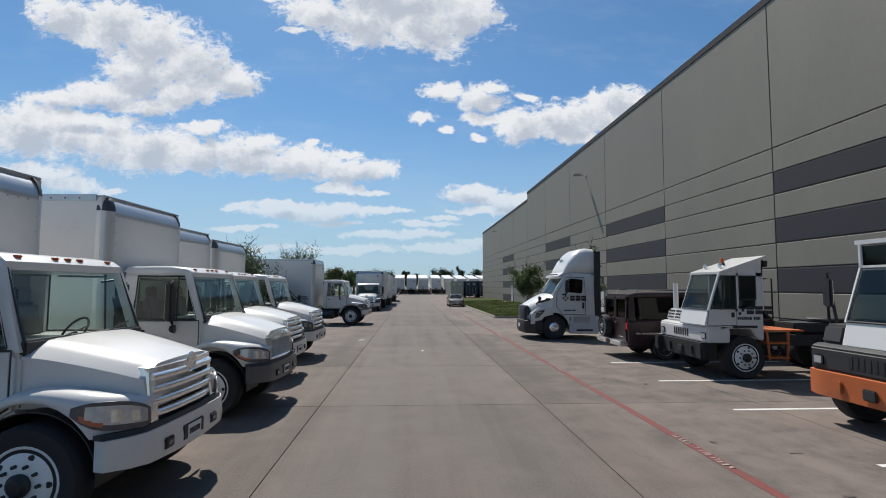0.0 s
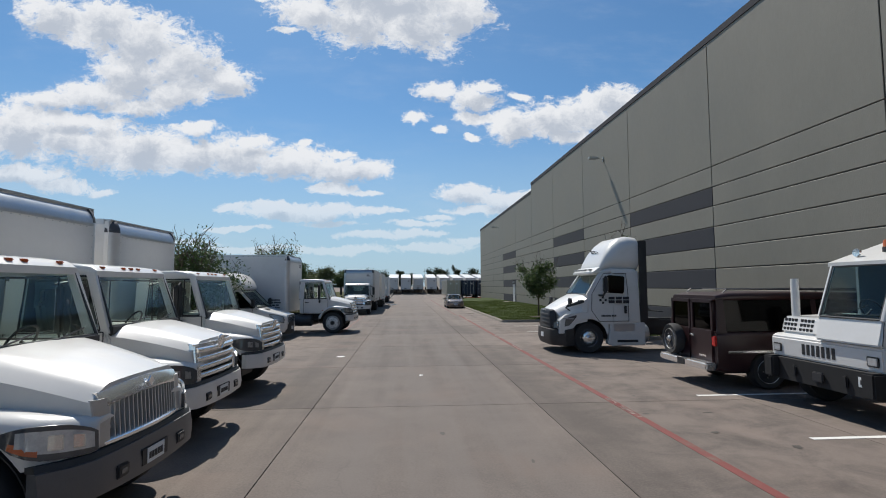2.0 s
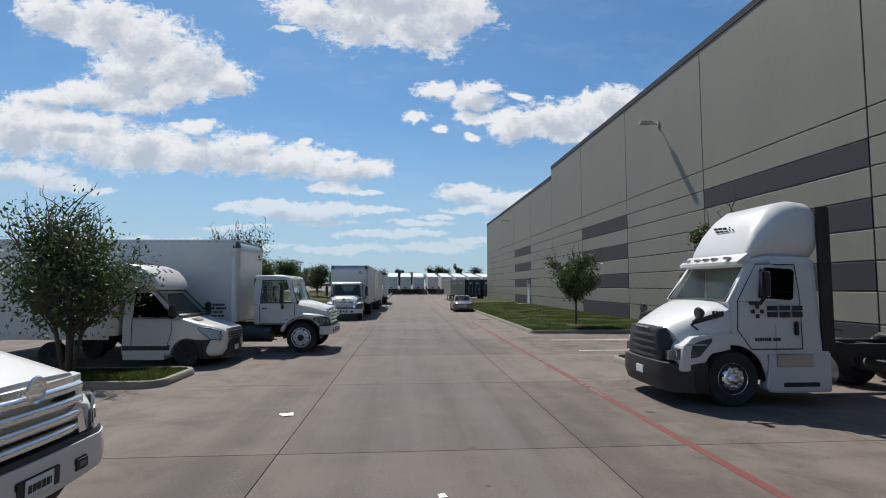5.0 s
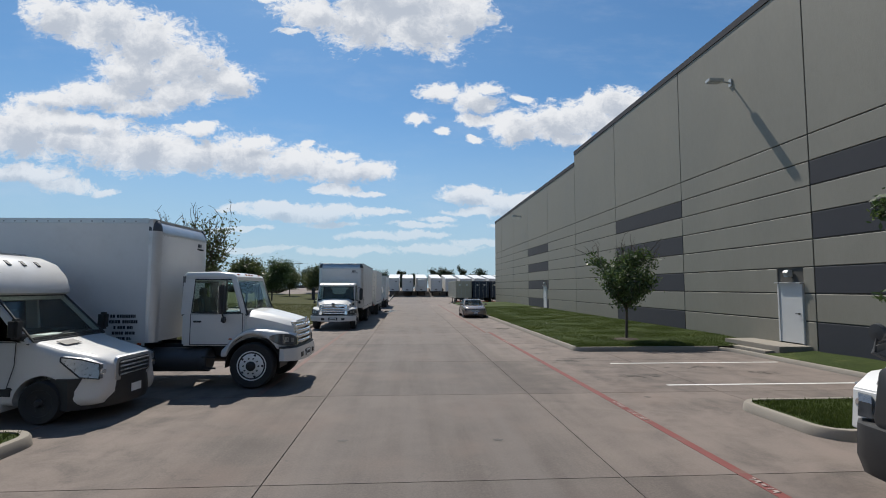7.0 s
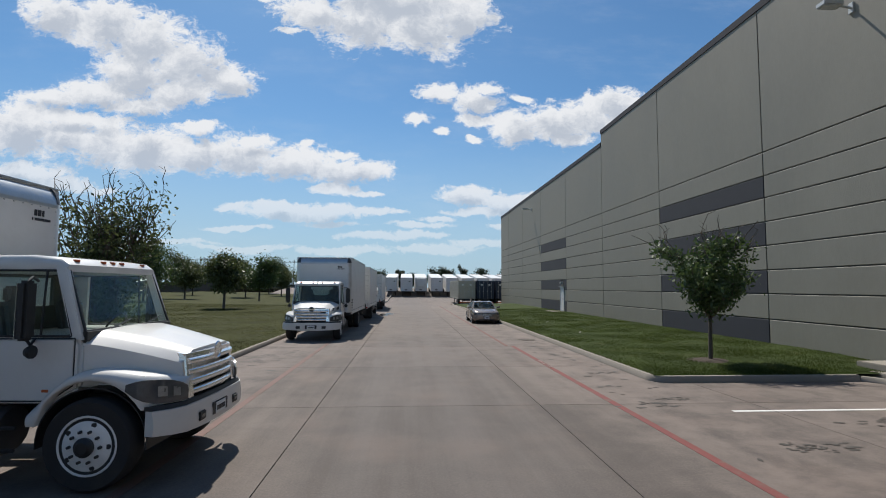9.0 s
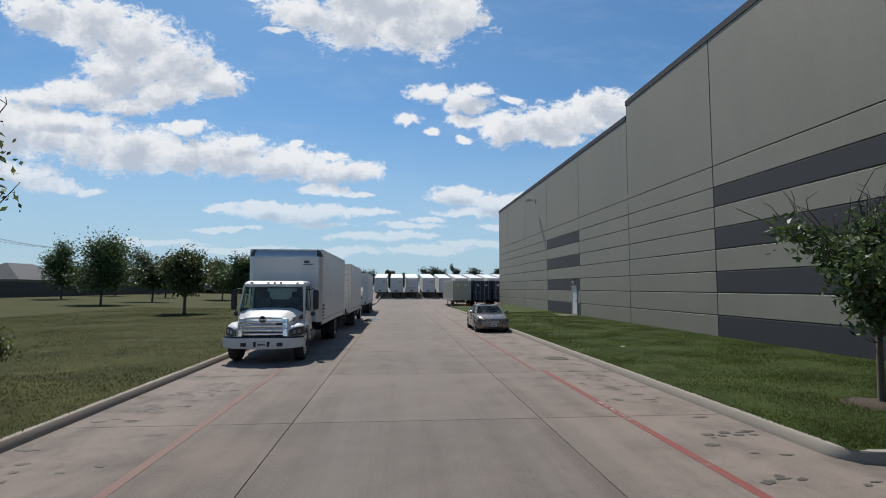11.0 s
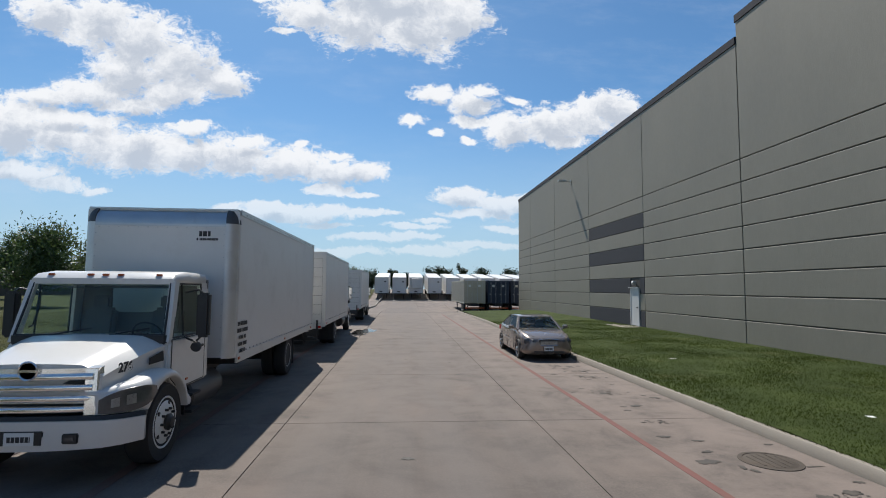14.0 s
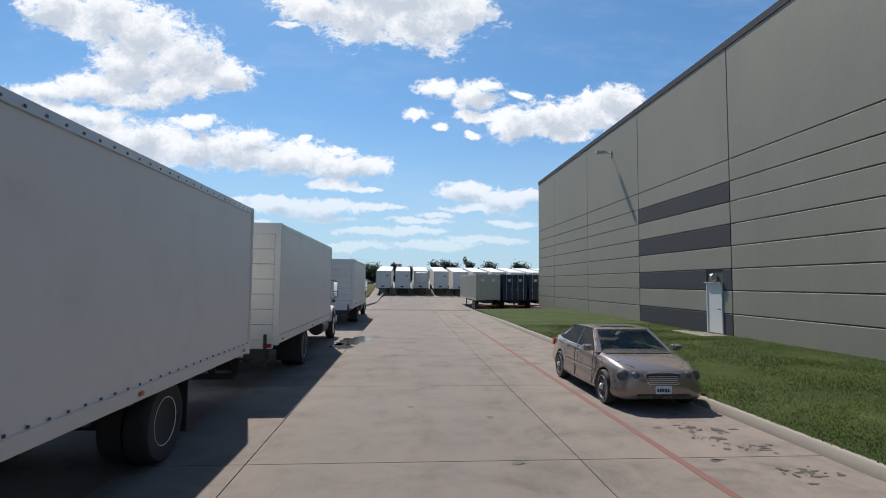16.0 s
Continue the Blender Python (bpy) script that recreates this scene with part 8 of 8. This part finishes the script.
# belt of trees behind the trailer row
BELT = random.Random(77)
for k in range(27):
    x = -60 + k * 5.2 + BELT.uniform(-1.5, 1.5)
    h = BELT.uniform(5.0, 7.8)
    if k % 4 == 3:
        tree("conifer", pose(x, 186 + BELT.uniform(-5, 6), 1.45), "backlit dark conifer behind the trailer row", h * 1.05, h * 0.42, 0.8, 3400, BELT_LEAF, 100 + k, 0.26, 1.0, 0.12, dense=0.8)
    else:
        tree("belt_tree", pose(x, 186 + BELT.uniform(-6, 8), 1.45), "broad backlit dark tree behind the trailer row", h, h * 0.95, 0.9, 4800, BELT_LEAF, 100 + k, 0.26, 0.45, 0.14, dense=0.9)


def board_fence(points, height, label):
    """A close-boarded fence: posts, rails and boards."""
    f = thing("board_fence", pose(0, 0, 0), label, "fence")
    joined = bmesh.new()
    for (x0, y0), (x1, y1) in zip(points, points[1:]):
        a, b = Vector((x0, y0, 0)), Vector((x1, y1, 0))
        d = (b - a).normalized()
        n = Vector((-d.y, d.x, 0))
        length = (b - a).length
        k = 0.0
        i = 0
        while k < length:
            p = a + d * k
            z = 0.05 + 0.012 * min(60, max(0, EDGE_L - p.x))
            h = height + 0.03 * math.sin(i * 1.9)
            w = min(0.55, length - k)
            q = p + d * (w - 0.02)
            o = n * (0.012 if i % 2 else 0.0)
            loft([[p + o + Vector((0, 0, z - 0.2)), q + o + Vector((0, 0, z - 0.2)), q + o + Vector((0, 0, z + h)), p + o + Vector((0, 0, z + h))],
                  [p + o + n * 0.03 + Vector((0, 0, z - 0.2)), q + o + n * 0.03 + Vector((0, 0, z - 0.2)), q + o + n * 0.03 + Vector((0, 0, z + h)), p + o + n * 0.03 + Vector((0, 0, z + h))]], joined)
            k += 0.55
            i += 1
    tagged(part("boards", joined, FENCE, f, smooth=0), kind="stuff")
    return f


board_fence([(-55, 60), (-55, 178), (-8, 182)], 2.4, "long weathered grey board fence behind the field")


def house(m, w, d, label):
    h = thing("house", m, label, "house", "houses behind the fence")
    part("wall", box(-w / 2, w / 2, -d / 2, d / 2, 0, 3.2), WALL_TAN, h, smooth=0)
    part("roof", loft([[(-w / 2 - 0.5, -d / 2 - 0.5, 3.1), (w / 2 + 0.5, -d / 2 - 0.5, 3.1), (w / 2 + 0.5, d / 2 + 0.5, 3.1), (-w / 2 - 0.5, d / 2 + 0.5, 3.1)],
                       [(-w / 2 + d / 2.4, -0.1, 6.2), (w / 2 - d / 2.4, -0.1, 6.2), (w / 2 - d / 2.4, 0.1, 6.2), (-w / 2 + d / 2.4, 0.1, 6.2)]]), ROOF, h, smooth=0)
    for x in (-w / 4, w / 4):
        win = part("window", box(x - 0.7, x + 0.7, -d / 2 - 0.04, -d / 2, 1.0, 2.3, 0.01), DOOR_W, h)
        part("pane", box(x - 0.6, x + 0.6, -d / 2 - 0.05, -d / 2 - 0.04, 1.1, 2.2), SMOKE, win, smooth=0)


for k, (x, y) in enumerate(((-72, 92), (-70, 112), (-71, 133), (-69, 154))):
    house(pose(x, y, 0.5, 0, 0, 90), 15, 10, "single-storey house with a dark hipped roof")


def utility_pole(x, y, h):
    p = thing("utility_pole", pose(x, y, 0), "weathered wooden utility pole with a crossarm", "utility pole", "utility poles")
    part("pole", tube([(0, 0, -0.7), (0, 0, h * 0.5), (0, 0, h)], 0.16, 10, taper=0.65), POLE, p)
    part("crossarm", box(-1.2, 1.2, -0.07, 0.07, h - 0.7, h - 0.55, 0.01), POLE, p)
    for a in (-1.05, -0.4, 0.4, 1.05):
        part("insulator", lathe([(0.04, h - 0.55), (0.05, h - 0.45), (0.02, h - 0.38), (0.001, h - 0.37)], 8, "Z", (a, 0, 0)), CHASSIS, p)


POLES = [(-58.5, 62, 10.5), (-58.5, 100, 10.5), (-58.5, 138, 10.5), (-58.5, 176, 10.5), (-36, 190, 10.5)]
for q in POLES:
    utility_pole(*q)
for a, b in zip(POLES, POLES[1:]):
    for off in (-1.05, 0.4, 1.05):
        pts = []
        for k in range(13):
            f = k / 12
            pts.append((a[0] + (b[0] - a[0]) * f + off, a[1] + (b[1] - a[1]) * f, a[2] - 0.4 - 1.2 * (1 - (2 * f - 1) ** 2) + (b[2] - a[2]) * f))
        solid("power_line", tube(pts, 0.022, 4), CHASSIS, "thin sagging dark overhead wire", "cable", "overhead wires")

# ---- grass blades on the nearer lawns ----
def blades(name, x0, x1, y0, y1, count, height, lean, material, label, base, seed):
    """Tufts of thin blades scattered over a lawn, denser in patches."""
    g = np.random.RandomState(seed)
    x = g.uniform(x0, x1, count)
    y = y0 + (y1 - y0) * g.uniform(0, 1, count) ** 1.25
    z = np.array([base(a, b) for a, b in zip(x, y)])
    a = g.uniform(0, 2 * np.pi, count)
    h = height * g.uniform(0.5, 1.4, count)
    w = 0.006 + 0.006 * g.uniform(0, 1, count)
    dx, dy = np.cos(a), np.sin(a)
    lx, ly = g.normal(0, lean, count) * h, g.normal(0, lean, count) * h
    verts = np.stack([np.stack([x - dx * w, y - dy * w, z - 0.01], 1), np.stack([x + dx * w, y + dy * w, z - 0.01], 1), np.stack([x + lx, y + ly, z + h], 1)], 1).reshape(-1, 3)
    me = bpy.data.meshes.new(name)
    me.from_pydata(verts.tolist(), [], np.arange(count * 3).reshape(-1, 3).tolist())
    me.materials.append(material)
    ob = new(name, me)
    return tagged(ob, label, "grass", kind="stuff")


blades("grass", EDGE_R + 0.1, FACE, 36.0, 72.0, 190000, 0.034, 0.9, LAWN_BLADES, "short green grass of the lawn strip", lambda x, y: 0.15 + 0.016 * (x - EDGE_R) * min(1, (y - 35.9) / 3), 1)
blades("grass", -24.0, EDGE_L - 0.1, 36.0, 80.0, 170000, 0.042, 0.9, FIELD_BLADES, "rough dry grass of the field", lambda x, y: 0.15 + 0.012 * (EDGE_L - x), 2)
blades("grass", -12.0, -5.6, 24.2, 26.0, 14000, 0.06, 0.6, LAWN_BLADES, "short grass of the island", lambda x, y: 0.13, 3)
blades("grass", 6.25, 11.1, 25.5, 27.4, 14000, 0.06, 0.6, LAWN_BLADES, "short grass of the island", lambda x, y: 0.13, 4)

# ---- concrete slabs, piece by piece ----
row = 0
y = Y_FIRST
while y < 172:
    for x0, x1 in zip(X_JOINTS, X_JOINTS[1:]):
        ys = [y + 0.008, y + Y_STEP - 0.008]
        if y > 68:
            ys = [ys[0] + (ys[1] - ys[0]) * k / 3 for k in range(4)]
        part("slab", strip(x0 + 0.007, x1 - 0.007, ys, 0.0, 0.03), CONCRETE, pavement, smooth=0)
    y += Y_STEP
